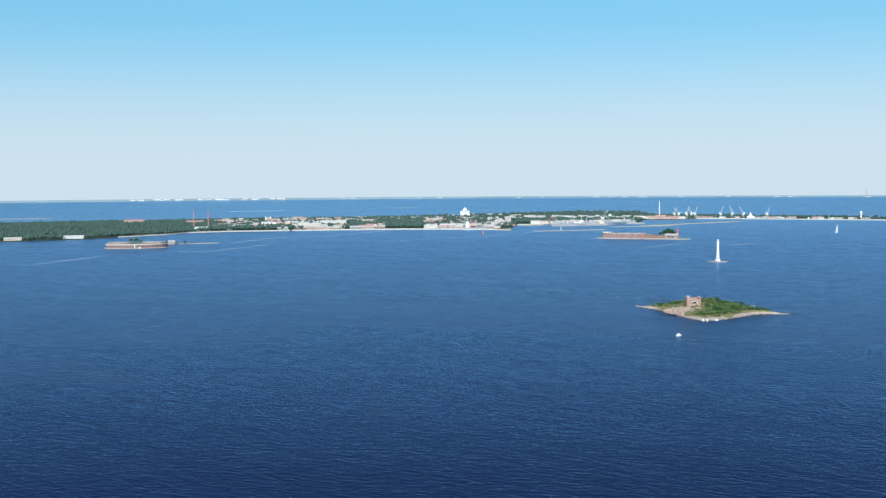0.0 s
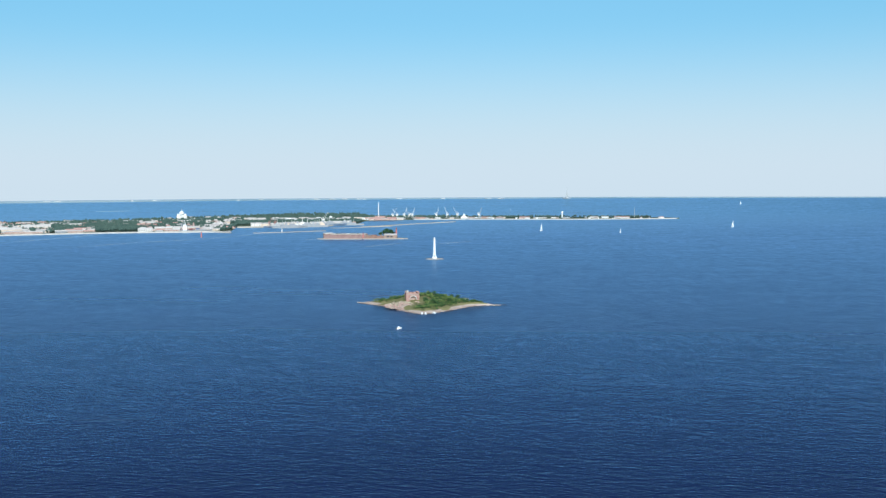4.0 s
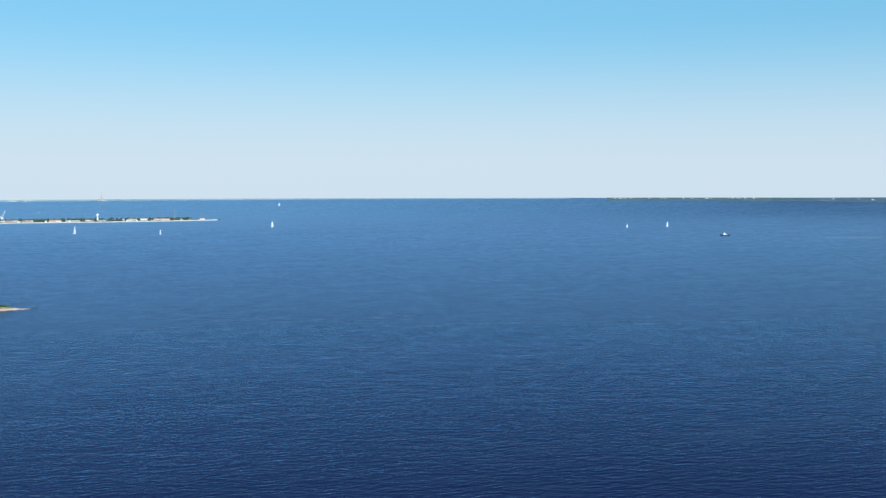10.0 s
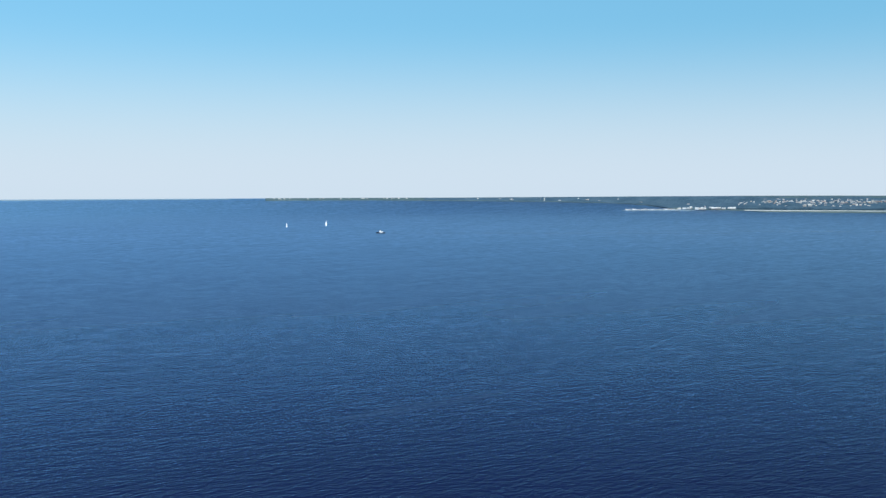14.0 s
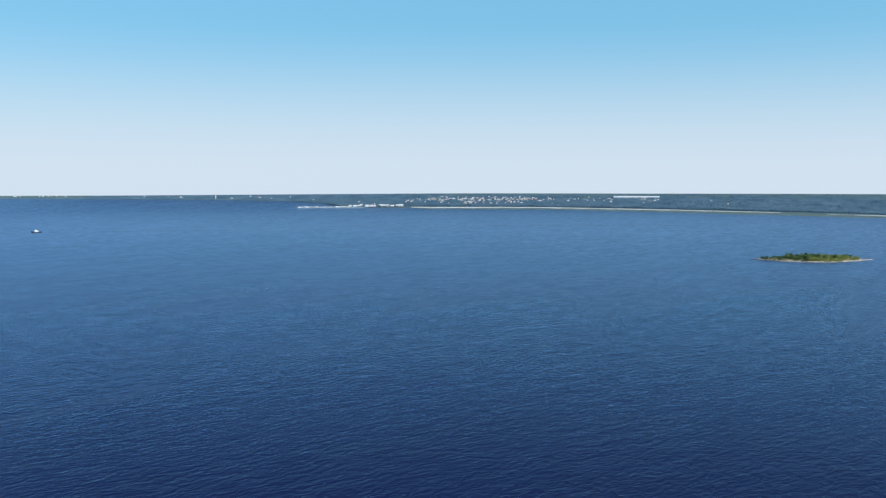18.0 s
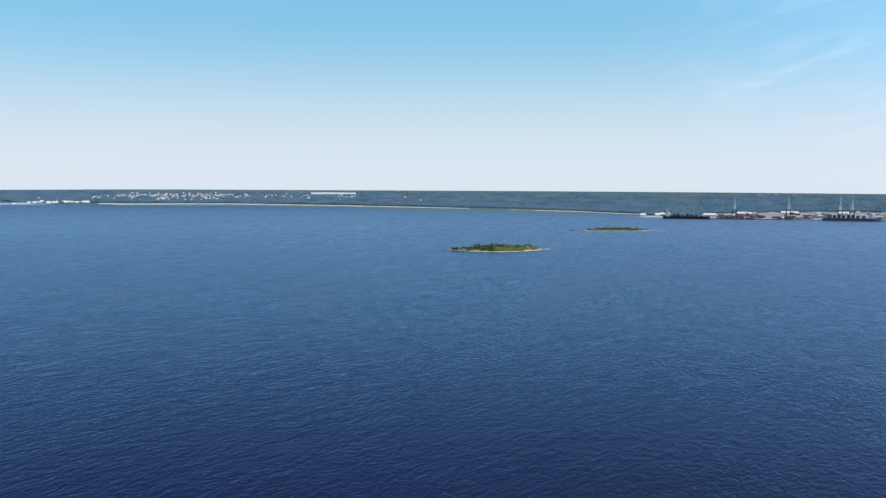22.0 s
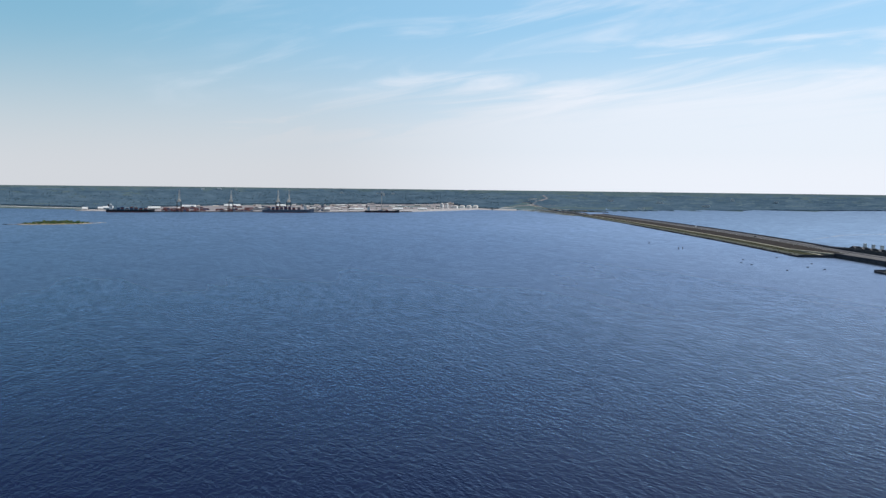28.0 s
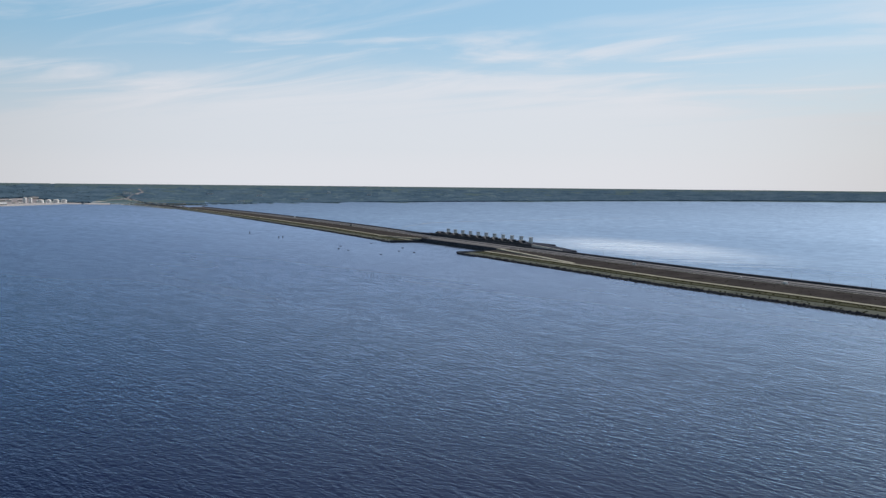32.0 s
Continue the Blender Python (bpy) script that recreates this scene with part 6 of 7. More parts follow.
plant(ILOOP, IC, IGROUND, 170, 42, "", (), (0.1, 0.95), (), (0.6, 1.15), lambda q: math.degrees(math.atan2(q.x, q.y)) < 100.1, scrub)
solid("scrub_thicket", scrub, LEAF_DARK, "dense low dark green scrub covering the island", "scrub", "stuff")
scrub = Shape()
plant(ILOOP, IC, IGROUND, 190, 45, "", (), (0.1, 0.9), (), (0.8, 1.6), lambda q: math.degrees(math.atan2(q.x, q.y)) > 99.7, scrub)
solid("scrub_thicket", scrub, LEAF_SUNLIT, "dense yellowish green scrub, its sunlight put in the colour", "scrub", "stuff")
bar("reef_scrub_island", [(103.1, 1990), (104, 1994), (104.9, 2000)], 2.5, 0.14, DARK_ROCK, "thin dark reef awash beyond the sandy point")
for k, (b, r, v, sc) in enumerate(((97.35, 1862, 2, 0.7), (97.6, 1868, 2, 0.8), (99.6, 1890, 2, 1.3), (100.2, 1895, 2, 1.35), (100.7, 1900, 0, 1.4), (101.2, 1905, 0, 1.45))):
    tree(*at(b, r, 1.6), v, sc, 70 * k, "on the scrub island")
EAST = [(b, r * 1.025) for b, r in ((104.7, 2806), (106.2, 2800), (108.0, 2850), (108.5, 2925), (107.2, 2960), (105.6, 2930))]
_, JC, JLOOP, JGROUND = island("ground_reed_island", EAST, 3.0, "low green island with a sandy point", seed=9)
scatter_rocks("shore_rocks", JLOOP, JC, 240, 23, (0.6, 1.8))
plant(JLOOP, JC, JGROUND, 34, 43, "on the low green island", (0, 1, 1), (0.05, 0.7), (), (0.7, 1.2), lambda q: 106.0 < math.degrees(math.atan2(q.x, q.y)) < 107.8)
scrub = Shape()
plant(JLOOP, JC, JGROUND, 260, 44, "", (), (0.1, 0.88), (), (0.5, 1.1), None, scrub)
solid("scrub_thicket", scrub, LEAF_DARK, "dense low green scrub covering the low island", "scrub", "stuff")
bar("spit_reef", [(104.0, 2888), (104.3, 2886), (104.9, 2884)], 10, 1.5, DARK_ROCK, "dark rocky reef off the low island")
bar("reef_boulders", [(104.25, 2880), (104.6, 2876)], 7, 1.8, PALE_CONCRETE, "pale boulders on the reef of the low island")
bar("spit_sand", [(108.4, 2970), (108.9, 3010), (109.2, 3020)], 9, 0.7, SAND, "pale sandy point of the low island")
bar("spit_scrub_island", [(102.4, 1955), (102.9, 1980)], 8, 1.0, SAND, "pale sandy point of the scrub island")


# ---- the southern shore ----
def south_z(b, r):
    r0, r1 = between(SOUTH_NEAR, b), between(SOUTH_FAR, b)
    f = (r - r0) / (r1 - r0)
    return 1.2 + between(SOUTH_RIDGE, b) * max(0.0, (f - 0.1) / 0.9)


BEACH = [(77.8, 4664), (79, 4660), (85, 4664), (91.5, 4620), (98.4, 4560), (104, 4500), (108, 4430)]
land("beach", BEACH, [(b, r + 16) for b, r in BEACH], 2.6, BEACH_SAND, "long pale strip of sandy beach behind the reeds", "beach", rag=5, steps=4)
REEDS = [(77.8, 4660), (79, 4633), (85.3, 4627), (91.5, 4578), (98.4, 4504), (104, 4450), (107.4, 4400)]
land("marsh", REEDS, [(b, between(BEACH, b)) for b, _ in REEDS], 1.6, MARSH, "green reed marsh along the mainland shore", "marsh", rag=6, steps=4)
land("quay", [(107.6, 4335), (109.2, 4300), (112, 4225), (117.5, 4312), (120.5, 4312), (123.2, 4368), (126, 4392), (129.7, 4495), (132, 4480)],
     [(107.6, 4350), (109, 4420), (112, 4400), (118, 4470), (125, 4520), (129, 4560), (132, 4530)], 2.6, PALE_CONCRETE, "pale concrete container quay", "quay", rag=0.5, steps=6)

QZ = 2.6
YARD = [(111.2, 4290), (112, 4275), (117.5, 4372), (120.5, 4372), (123, 4430), (126, 4452), (128.4, 4500)]
land("port_yard", YARD, [(b, r + 190) for b, r in YARD], QZ, YARD_GROUND, "pinkish grey sandy ground of the container yard", "yard", ridge=[(111, 3.4), (129, 3.4)], rag=1.5, steps=7)


def yard_z(b, r):
    return QZ + 0.2 + 3.4 * max(0.0, ((r - between(YARD, b)) / 190 - 0.1) / 0.9)


bar("quay_wall", [(111.6, 4222), (114.5, 4256), (117.5, 4304), (120.5, 4304), (123.2, 4360), (126, 4384)], 9, 4.2, DARK_CONCRETE, "dark concrete quay wall of the container port")
container_ship(110.45, 4200, 186, -0.40, "dark container ship moored at the quay", BLACK_STEEL, ((-0.28, 3), (-0.20, 4), (-0.10, 3), (-0.01, 4), (0.08, 4), (0.18, 3), (0.28, 2)), 3)
container_ship(119.0, 4288, 215, 0.33, "large dark cargo ship moored under the cranes", BLUE_STEEL, ((-0.4, 4), (-0.32, 4), (-0.24, 5), (-0.16, 4), (-0.08, 5), (0.0, 5), (0.08, 4), (0.18, 4)), 4)
container_ship(124.3, 4350, 150, -0.38, "dark bulk carrier moored at the outer quay", BLACK_STEEL, ((-0.1, 1), (0.1, 1)), 5)
for b, r in ((113.02, 4262), (115.83, 4300), (118.43, 4335), (119.03, 4335)):
    quay_crane(b, r, 112, QZ)
tower_crane(124.28, 4390, 78, QZ)
portal_crane(122.4, 4392, 40, 200, 40, BLACK_STEEL, QZ, "dark mobile harbour crane on the quay", "port cranes")
rng = random.Random(55)
for b, r, l, h in ((113.55, 4425, 58, 15), (115.9, 4480, 70, 12), (118.6, 4500, 40, 10), (123.0, 4420, 40, 7), (125.2, 4440, 44, 8), (126.6, 4450, 40, 7), (109.3, 4395, 40, 8), (111.7, 4390, 50, 9), (108.1, 4360, 22, 8), (108.9, 4372, 20, 8), (121.2, 4380, 24, 16)):
    building(b, r, l, 24, h * 0.55, SHABBY_WHITE, WHITE, "long white port warehouse with a broad roof", True, rng.uniform(-4, 4), yard_z(b, r), "warehouse", "warehouse", "port warehouses")


def container_block(b, r, n, tiers, mat, words):
    ob = thing("container_stack", at(b, r, yard_z(b, r)), -b, words, "containers", "container stacks on the quay")
    for k in range(tiers):
        for i in range(n if k < 2 else max(1, n - k)):
            part("container", Shape().box((i - n / 2) * 12.6, (i - n / 2) * 12.6 + 12.2, -6, 6, 2.65 * k, 2.65 * k + 2.6), rng.choice((mat, mat, mat, mat, BOX_BLUE, BOX_GREY)), ob)


for b in (112.35, 112.85, 113.35, 113.85, 114.35, 115.3, 115.8, 116.3, 116.8, 117.3, 117.8, 120.5, 121.0):
    for dr in (34, 62, 96, 130, 168):
        if rng.random() < (0.12 if dr < 80 else 0.4):
            continue
        container_block(b + rng.uniform(-0.1, 0.1), between([(112, 4225), (117.5, 4312), (120.5, 4312), (123, 4368)], b) + dr, rng.choice((2, 3, 3)), rng.choice((2, 3, 4)), BOX_RED if b < 117 else BOX_GREY, "stack of mostly dark red shipping containers on the quay" if b < 117 else "stack of grey and blue shipping containers on the quay")


for k in range(70):
    b = rng.choice((rng.uniform(112, 128.4), rng.uniform(120, 128)))
    r = between(SOUTH_NEAR, b) + rng.uniform(50, 235 if b < 124 else 170)
    building(b, r, rng.uniform(6, 30), 10, rng.uniform(2, 5), rng.choice((SHABBY_WHITE, GREY, GREY, PALE_BRICK, CREAM)), rng.choice((WHITE, SHABBY_WHITE, ROOF_GREY, ROOF_GREY)), "low pale shed in the port yard", True, rng.uniform(-6, 6), yard_z(b, r), "shed", "shed", "port yard sheds")


def storage_tank(b, r, radius, height):
    ob = thing("storage_tank", at(b, r, QZ), -b, "white cylindrical storage tank at the port's edge", "storage tank", "row of storage tanks")
    part("shell", Shape().lathe([(radius, -0.5), (radius, height), (radius * 0.98, height + 0.3)], 24), WHITE, ob)
    part("roof", Shape().lathe([(radius * 1.02, height), (radius * 0.6, height + 2.2), (0.3, height + 3)], 24), SHABBY_WHITE, ob)
    part("stair", Shape().box(-0.6, 0.6, -radius - 1.0, -radius + 0.1, 0, height), GREY, ob)
    CLEAR.append((*ob.location[:2], radius + 6))


for b, r, rad, h in ((127.72, 4515, 7, 21), (128.0, 4520, 7, 20), (128.5, 4525, 12, 11), (128.88, 4528, 12, 11), (129.27, 4530, 12, 11), (129.65, 4533, 12, 11)):
    storage_tank(b, r, rad, h)

# the shore town: pale blocks among the trees
for k in range(340):
    u = rng.random()
    b = rng.gauss(82.0, 1.7) if u < 0.5 else rng.uniform(77.5, 92) if u < 0.95 else rng.uniform(62, 77)
    r = rng.choice((rng.uniform(4750, 4890), rng.gauss(4835, 12), rng.gauss(4835, 12))) if b > 76 else rng.uniform(between(SOUTH_NEAR, b) + 20, 4940)
    if b > 88 and rng.random() < 0.6:
        continue
    x, y, _ = at(b, r)
    if any((x - cx) ** 2 + (y - cy) ** 2 < (cr + 3) ** 2 for cx, cy, cr in CLEAR):
        continue
    wm = rng.choice((SHABBY_WHITE, SHABBY_WHITE, WHITE, CREAM, GREY, PALE_BRICK))
    building(b, r, rng.choice((rng.uniform(4, 8), rng.uniform(6, 16))), 8, rng.choice((rng.uniform(2.5, 4.5), rng.uniform(3.5, 7))) if b > 76 else rng.uniform(1.5, 3), wm, rng.choice((ROOF_GREY, SHABBY_WHITE)), "pale apartment block of the shore town" if wm is not PALE_BRICK else "pink apartment block of the shore town", rng.random() < 0.6, rng.uniform(-20, 20), south_z(b, r), "apartment_block", "building", "blocks of the shore town")
building(90.55, 4880, 215, 14, 6, WHITE, WHITE, "very long white factory shed beyond the trees", True, 0, south_z(90.4, 4880), "factory", "building", "")
building(76.3, 4692, 40, 12, 5, SHABBY_WHITE, WHITE, "white harbour hall on the far quay", True, 3, 3, "warehouse", "warehouse", "port warehouses")
building(75.5, 4682, 26, 12, 5, SHABBY_WHITE, ROOF_GREY, "white harbour shed on the far quay", True, 0, 3, "warehouse", "warehouse", "port warehouses")
building(77.2, 4695, 24, 14, 5, SHABBY_WHITE, WHITE, "white harbour shed on the far quay", True, 0, 3, "warehouse", "warehouse", "port warehouses")
for k in range(12):
    building(74.3 + 0.24 * k + rng.uniform(-0.08, 0.08), 4676 + rng.uniform(0, 30), rng.uniform(7, 20), 11, rng.uniform(3, 8), rng.choice((GREY, WHITE, SHABBY_WHITE, BLUE_STEEL)), rng.choice((WHITE, SHABBY_WHITE)), "small pale building of the far harbour", True, rng.uniform(-10, 10), 2.6, "shed", "shed", "buildings of the far harbour")
for k in range(30):
    b = 71.4 + 0.098 * k
    tent = thing("boat_tent", at(b + rng.uniform(-0.02, 0.02), 4662 + 3 * k / 10, 1.8), -b, "small white peaked boat tent on the far pier", "tent", "tents on the far pier")
    w, h = rng.uniform(2.2, 4.2), rng.uniform(2.0, 4.4)
    part("wall", Shape().box(-w, w, -3, 3, 0, h * 0.45), rng.choice((WHITE, GREY, BLUE_STEEL)), tent)
    part("roof", Shape().gable(-w, w, -3, 3, h * 0.45, h * 1.25), rng.choice((WHITE, SHABBY_WHITE, GREY)), tent)
for b, r, h in ((75.72, 4690, 16), (82.6, 4840, 17), (83.05, 4842, 15), (84.0, 4850, 14)):
    stack = thing("chimney", at(b, r, south_z(b, r)), -b, "tall white chimney above the shore town", "chimney", "chimneys of the shore town")
    part("shaft", Shape().lathe([(2.0, 0), (1.4, h)], 10), WHITE, stack)
    part("band", Shape().lathe([(1.75, h * 0.62), (1.65, h * 0.78)], 10), RED_PAINT, stack, "red painted band")
for b, r, h in ((66.84, 4895, 13), (94.6, 4800, 8), (95.5, 4740, 6)):
    tw = thing("tower", at(b, r, south_z(b, r)), -b, "white tower standing on the far shore", "tower")
    part("shaft", Shape().box(-2.4, 2.4, -2.4, 2.4, 0, h, 0.3, 0.3), SHABBY_WHITE, tw)
    part("top", Shape().lathe([(3.2, h - 3), (3.2, h + 1), (1.6, h + 2.4)], 10), SHABBY_WHITE, tw)
for b, r, l, words in ((114.3, 4908, 16, "row of pale houses on the wooded ridge"), (115.2, 4910, 20, "row of pale houses on the wooded ridge"), (116.1, 4908, 12, "row of pale houses on the wooded ridge"), (122.0, 4850, 14, "white house on the wooded ridge"),
                       (124.9, 4850, 16, "white house on the wooded ridge"), (137.3, 4745, 26, "white house near the far shore"), (139.0, 4560, 30, "white house at the far waterside"), (143.9, 4800, 16, "white house near the far shore"), (140.0, 4720, 26, "white house near the far shore"), (142.5, 4640, 36, "white house at the far waterside"), (146.2, 4760, 20, "white house near the far shore")):
    building(b, r, l, 8, 7, WHITE, ROOF_GREY, words, False, 0, south_z(b, r) + 1.5, "house", "house", "houses on the ridge")

# far skyline beyond the strait and along the horizon
for k in range(46):
    b = rng.choice((rng.uniform(-18, -9), rng.uniform(-18, -9), rng.uniform(-8, 20)))
    building(b, 4940 + rng.uniform(-6, 8), rng.uniform(8, 34), 6, rng.uniform(1.2, 2.8) if b > -9 else rng.uniform(2, 5), SHABBY_WHITE, ROOF_GREY, "pale distant block on the far shore", False, 0, 1, "far_block", "building", "blocks on the far shore")
for k in range(22):
    b = rng.uniform(50, 59)
    building(b, 4945, rng.uniform(4, 7), 6, rng.uniform(4, 9), SHABBY_WHITE, ROOF_GREY, "pale distant tower block on the horizon", False, 0, 0, "far_block", "building", "blocks on the horizon")
spire = thing("skyscraper", at(22.95, 4940), 0, "needle-like glass skyscraper far away on the horizon", "skyscraper")
part("shaft", Shape().lathe([(5, 0), (5.6, 9), (4.4, 22), (2.2, 36), (0.7, 46), (0.15, 56)], 6), GREY, spire)
part("podium", Shape().box(-24, 20, -5, 5, 0, 3), GREY, spire)

# ---- the sea dam with its motorway and sluice ----
DAM_AT, ALONG, ACROSS = Vector((96, -991, 0)), Vector((0.817, -0.577, 0)), Vector((-0.577, -0.817, 0))
FOOT = [(-500, -22), (100, -25), (300, -33), (780, -24), (1150, -19), (1650, -3), (2700, 10), (3800, 4)]
SLUICE = (835, 1152)


def dam_polar(s, n):
    """Bearing and first-fitted range of a place on the dam."""
    p = DAM_AT + ALONG * s + ACROSS * n
    return math.degrees(math.atan2(p.x, p.y)) % 360, math.hypot(p.x, p.y)


def on_dam(s, n, z):
    return at(*dam_polar(s, n), z)


def widen(s):
    return 1.0 + 0.12 * min(max((s - 900) / 900, 0), 1) - 0.24 * min(max((s - 2200) / 1300, 0), 1)


dam = new("dam")
tagged(dam, "long grassy sea dam carrying a motorway to the mainland", "dam", kind="structure")


def band(name, n0, z0, n1, z1, mat, s0, s1, label="", rag=0.0, thick=1.6):
    """A long strip of the dam between two offsets from its foot."""
    s = Shape()
    k = max(2, int((s1 - s0) / 12))
    for i in range(k + 1):
        a = s0 + (s1 - s0) * i / k
        f, w = between(FOOT, a), widen(a)
        j = rag * (wobble(a, n0, 11) + 0.7 * wobble(a, n0, 4, 2))
        s.v += [on_dam(a, f + n0 * w + j, z0), on_dam(a, f + n1 * w, z1), on_dam(a, f + n1 * w, z1 - thick), on_dam(a, f + n0 * w + j, z0 - thick)]
    for i in range(k):
        q = 4 * i
        s.f += [(q, q + 4, q + 5, q + 1), (q + 1, q + 5, q + 6, q + 2), (q + 2, q + 6, q + 7, q + 3), (q + 3, q + 7, q + 4, q)]
    s.f += [(0, 1, 2, 3), (4 * k + 3, 4 * k + 2, 4 * k + 1, 4 * k)]
    return part(name, s, mat, dam, label)


for s0, s1 in ((-480, SLUICE[0]), (SLUICE[1], 3590)):
    band("rubble_toe", -1.5, -0.6, 4.5, 1.8, DARK_ROCK, s0, s1, "dark rock armour at the waterline", 2.4)
    band("lower_berm", 4.4, 1.7, 20, 3.0, GRASS_DRY, s0, s1, "grey-green grass berm", 0.8)
    band("ditch", 20, 2.9, 26, 3.0, GRASS_GREEN, s0, s1, "dark thin grass strip", 0.6)
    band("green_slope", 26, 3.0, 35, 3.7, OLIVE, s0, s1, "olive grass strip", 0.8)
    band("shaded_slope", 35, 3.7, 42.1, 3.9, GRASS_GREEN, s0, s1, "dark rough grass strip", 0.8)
    band("service_track", 42, 3.95, 47.5, 4.35, PATH_DUST, s0, s1, "pale gravel service track")
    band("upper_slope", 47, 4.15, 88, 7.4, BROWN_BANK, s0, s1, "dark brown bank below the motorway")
band("carriageway", 90.5, 7.6, 108, 7.6, ASPHALT, -480, 3590, "grey motorway lanes")
band("verge", 87.5, 7.35, 90.6, 7.55, GRASS_DRY, -480, 3590)
band("median", 108, 8.3, 112, 8.3, BLACK_STEEL, -480, 3590, "dark central reservation")
band("carriageway", 112, 7.6, 129, 7.6, ASPHALT, -480, 3590, "grey motorway lanes")
band("parapet", 129.4, 9.8, 134, 9.8, DARK_CONCRETE, -480, 3590, "low dark sea wall", thick=2.6)
band("rear_slope", 133.5, 8.0, 150, -0.8, DARK_ROCK, -480, 3590, "dark rock-armoured rear face", 1.0)
for s0, s1 in ((-480, SLUICE[0]), (SLUICE[1], 2200)):
    band("guard_rail", 89.6, 8.5, 89.9, 8.5, BLACK_STEEL, s0, s1, "dark steel crash barrier", thick=0.5)
    band("edge_line", 91.3, 7.62, 91.6, 7.62, WHITE, s0, s1, thick=0.01)


def beam(name, s0, s1, n0, n1, z0, z1, mat, label="", parent=None, lift=0.0):
    """A block set out along the dam's axes."""
    v = [on_dam(s, n, z) for s, n, z in ((s0, n0, z0), (s1, n0, z0 + lift), (s1, n1, z0 + lift), (s0, n1, z0), (s0, n0, z1), (s1, n0, z1 + lift), (s1, n1, z1 + lift), (s0, n1, z1))]
    return part(name, Shape().add(v, [(0, 1, 2, 3), (4, 7, 6, 5), (0, 4, 5, 1), (1, 5, 6, 2), (2, 6, 7, 3), (3, 7, 4, 0)]), mat, parent or dam, label)


# armour stones along the waterline
rng = random.Random(61)
for s0, s1, count in ((-470, SLUICE[0] - 40, 2300), (SLUICE[1] + 40, 2600, 1500)):
    stones = Shape()
    for _ in range(count):
        a = rng.uniform(s0, s1)
        n = between(FOOT, a) + rng.uniform(-3.2, 4.6) * widen(a)
        stones.lump(on_dam(a, n, rng.uniform(-0.2, 0.5) + max(0.0, (n - between(FOOT, a)) * 0.34)), rng.uniform(0.6, 1.7), rng, 0.7, 0.4)
    part("armour_stones", stones, DARK_ROCK, dam, "loose dark armour stones at the waterline")["kind"] = "stuff"
    tufts = Shape()
    for _ in range(count // 2):
        a = rng.uniform(s0, s1)
        off, z = rng.choice(((rng.uniform(5, 20), 2.4), (rng.uniform(26, 41), 3.5), (rng.uniform(50, 86), None)))
        z = 4.2 + (off - 48.5) * 0.081 if z is None else z
        tufts.lump(on_dam(a, between(FOOT, a) + off * widen(a), z), rng.uniform(0.4, 1.1), rng, 0.5, 0.45)
    part("rough_tufts", tufts, GRASS_GREEN, dam, "dark tufts of rough grass and weeds")["kind"] = "stuff"


# sluice: deck over the openings, piers, gate towers behind
sluice = new("sluice")
tagged(sluice, "dark concrete sluice bridge with a row of gate towers", "sluice", kind="structure")
beam("bridge_deck", SLUICE[0] - 6, SLUICE[1] + 6, 50, 112, 6.0, 7.4, ASPHALT, "grey road deck over the sluice", sluice)
# the front stands in shade; its darkness is put into the colour
beam("fascia", SLUICE[0] - 4, SLUICE[1] + 4, 48.2, 50, 4.4, 8.4, DARK_CONCRETE, "dark concrete parapet", sluice)
for i in range(11):
    s = SLUICE[0] + 6 + i * (SLUICE[1] - SLUICE[0] - 12) / 10
    beam("pier", s - 2.2, s + 2.2, 47.9, 150, -1, 6.1, DARK_CONCRETE, "", sluice)
    if i < 10:
        beam("gate_leaf", s + 2.2, s + 29, 48.6, 50, -1, 4.5, BLACK_STEEL, "dark steel sluice gate", sluice)
beam("rear_deck", 838, 1262, 116, 162, 4, 12.2, DARK_GALLERY, "dark concrete gallery behind the gates", sluice)
beam("rear_rail", 838, 1262, 115.2, 116, 10, 13.4, BLACK_STEEL, "dark gallery railing", sluice)
beam("rear_ramp", 752, 838, 116, 150, 2, 7.4, DARK_GALLERY, "dark sloping approach ramp", sluice, 4.6)
beam("ramp_parapet", 742, 838, 114.2, 116, 2, 9.8, SHABBY_WHITE, "pale sloping ramp parapet", sluice, 3.8)
beam("rear_ramp", 1262, 1420, 116, 140, 5.8, 11.2, DARK_GALLERY, "dark sloping approach ramp", sluice, -3.8)
for i in range(11):
    s = 886 + 34 * i
    tw = beam("gate_tower", s - 3.4, s - 1.4, 138, 142, 11, 22.5, WHITE, "pale concrete gate tower", sluice)
    beam("tower_leg", s + 1.4, s + 3.4, 138, 142, 11, 22.5, WHITE, "", tw)
    beam("tower_wall", s - 1.4, s + 1.4, 140, 142, 11, 21.5, SHABBY_WHITE, "", tw)
    beam("tower_head", s - 3.5, s + 3.5, 137.6, 142.4, 21.6, 22.8, GREY, "", tw)
    beam("gate_arm", s + 5, s + 15, 122, 126, 12.1, 13.8, BLACK_STEEL, "dark raised gate arm", sluice, 3.6)
    beam("gate_arm", s + 15, s + 27, 122, 126, 14.5, 16.8, BLACK_STEEL, "dark lowered gate arm", sluice, -3.0)
    beam("gate_hinge", s + 12, s + 19, 126, 136, 12.1, 16.6, BLACK_STEEL, "", sluice)


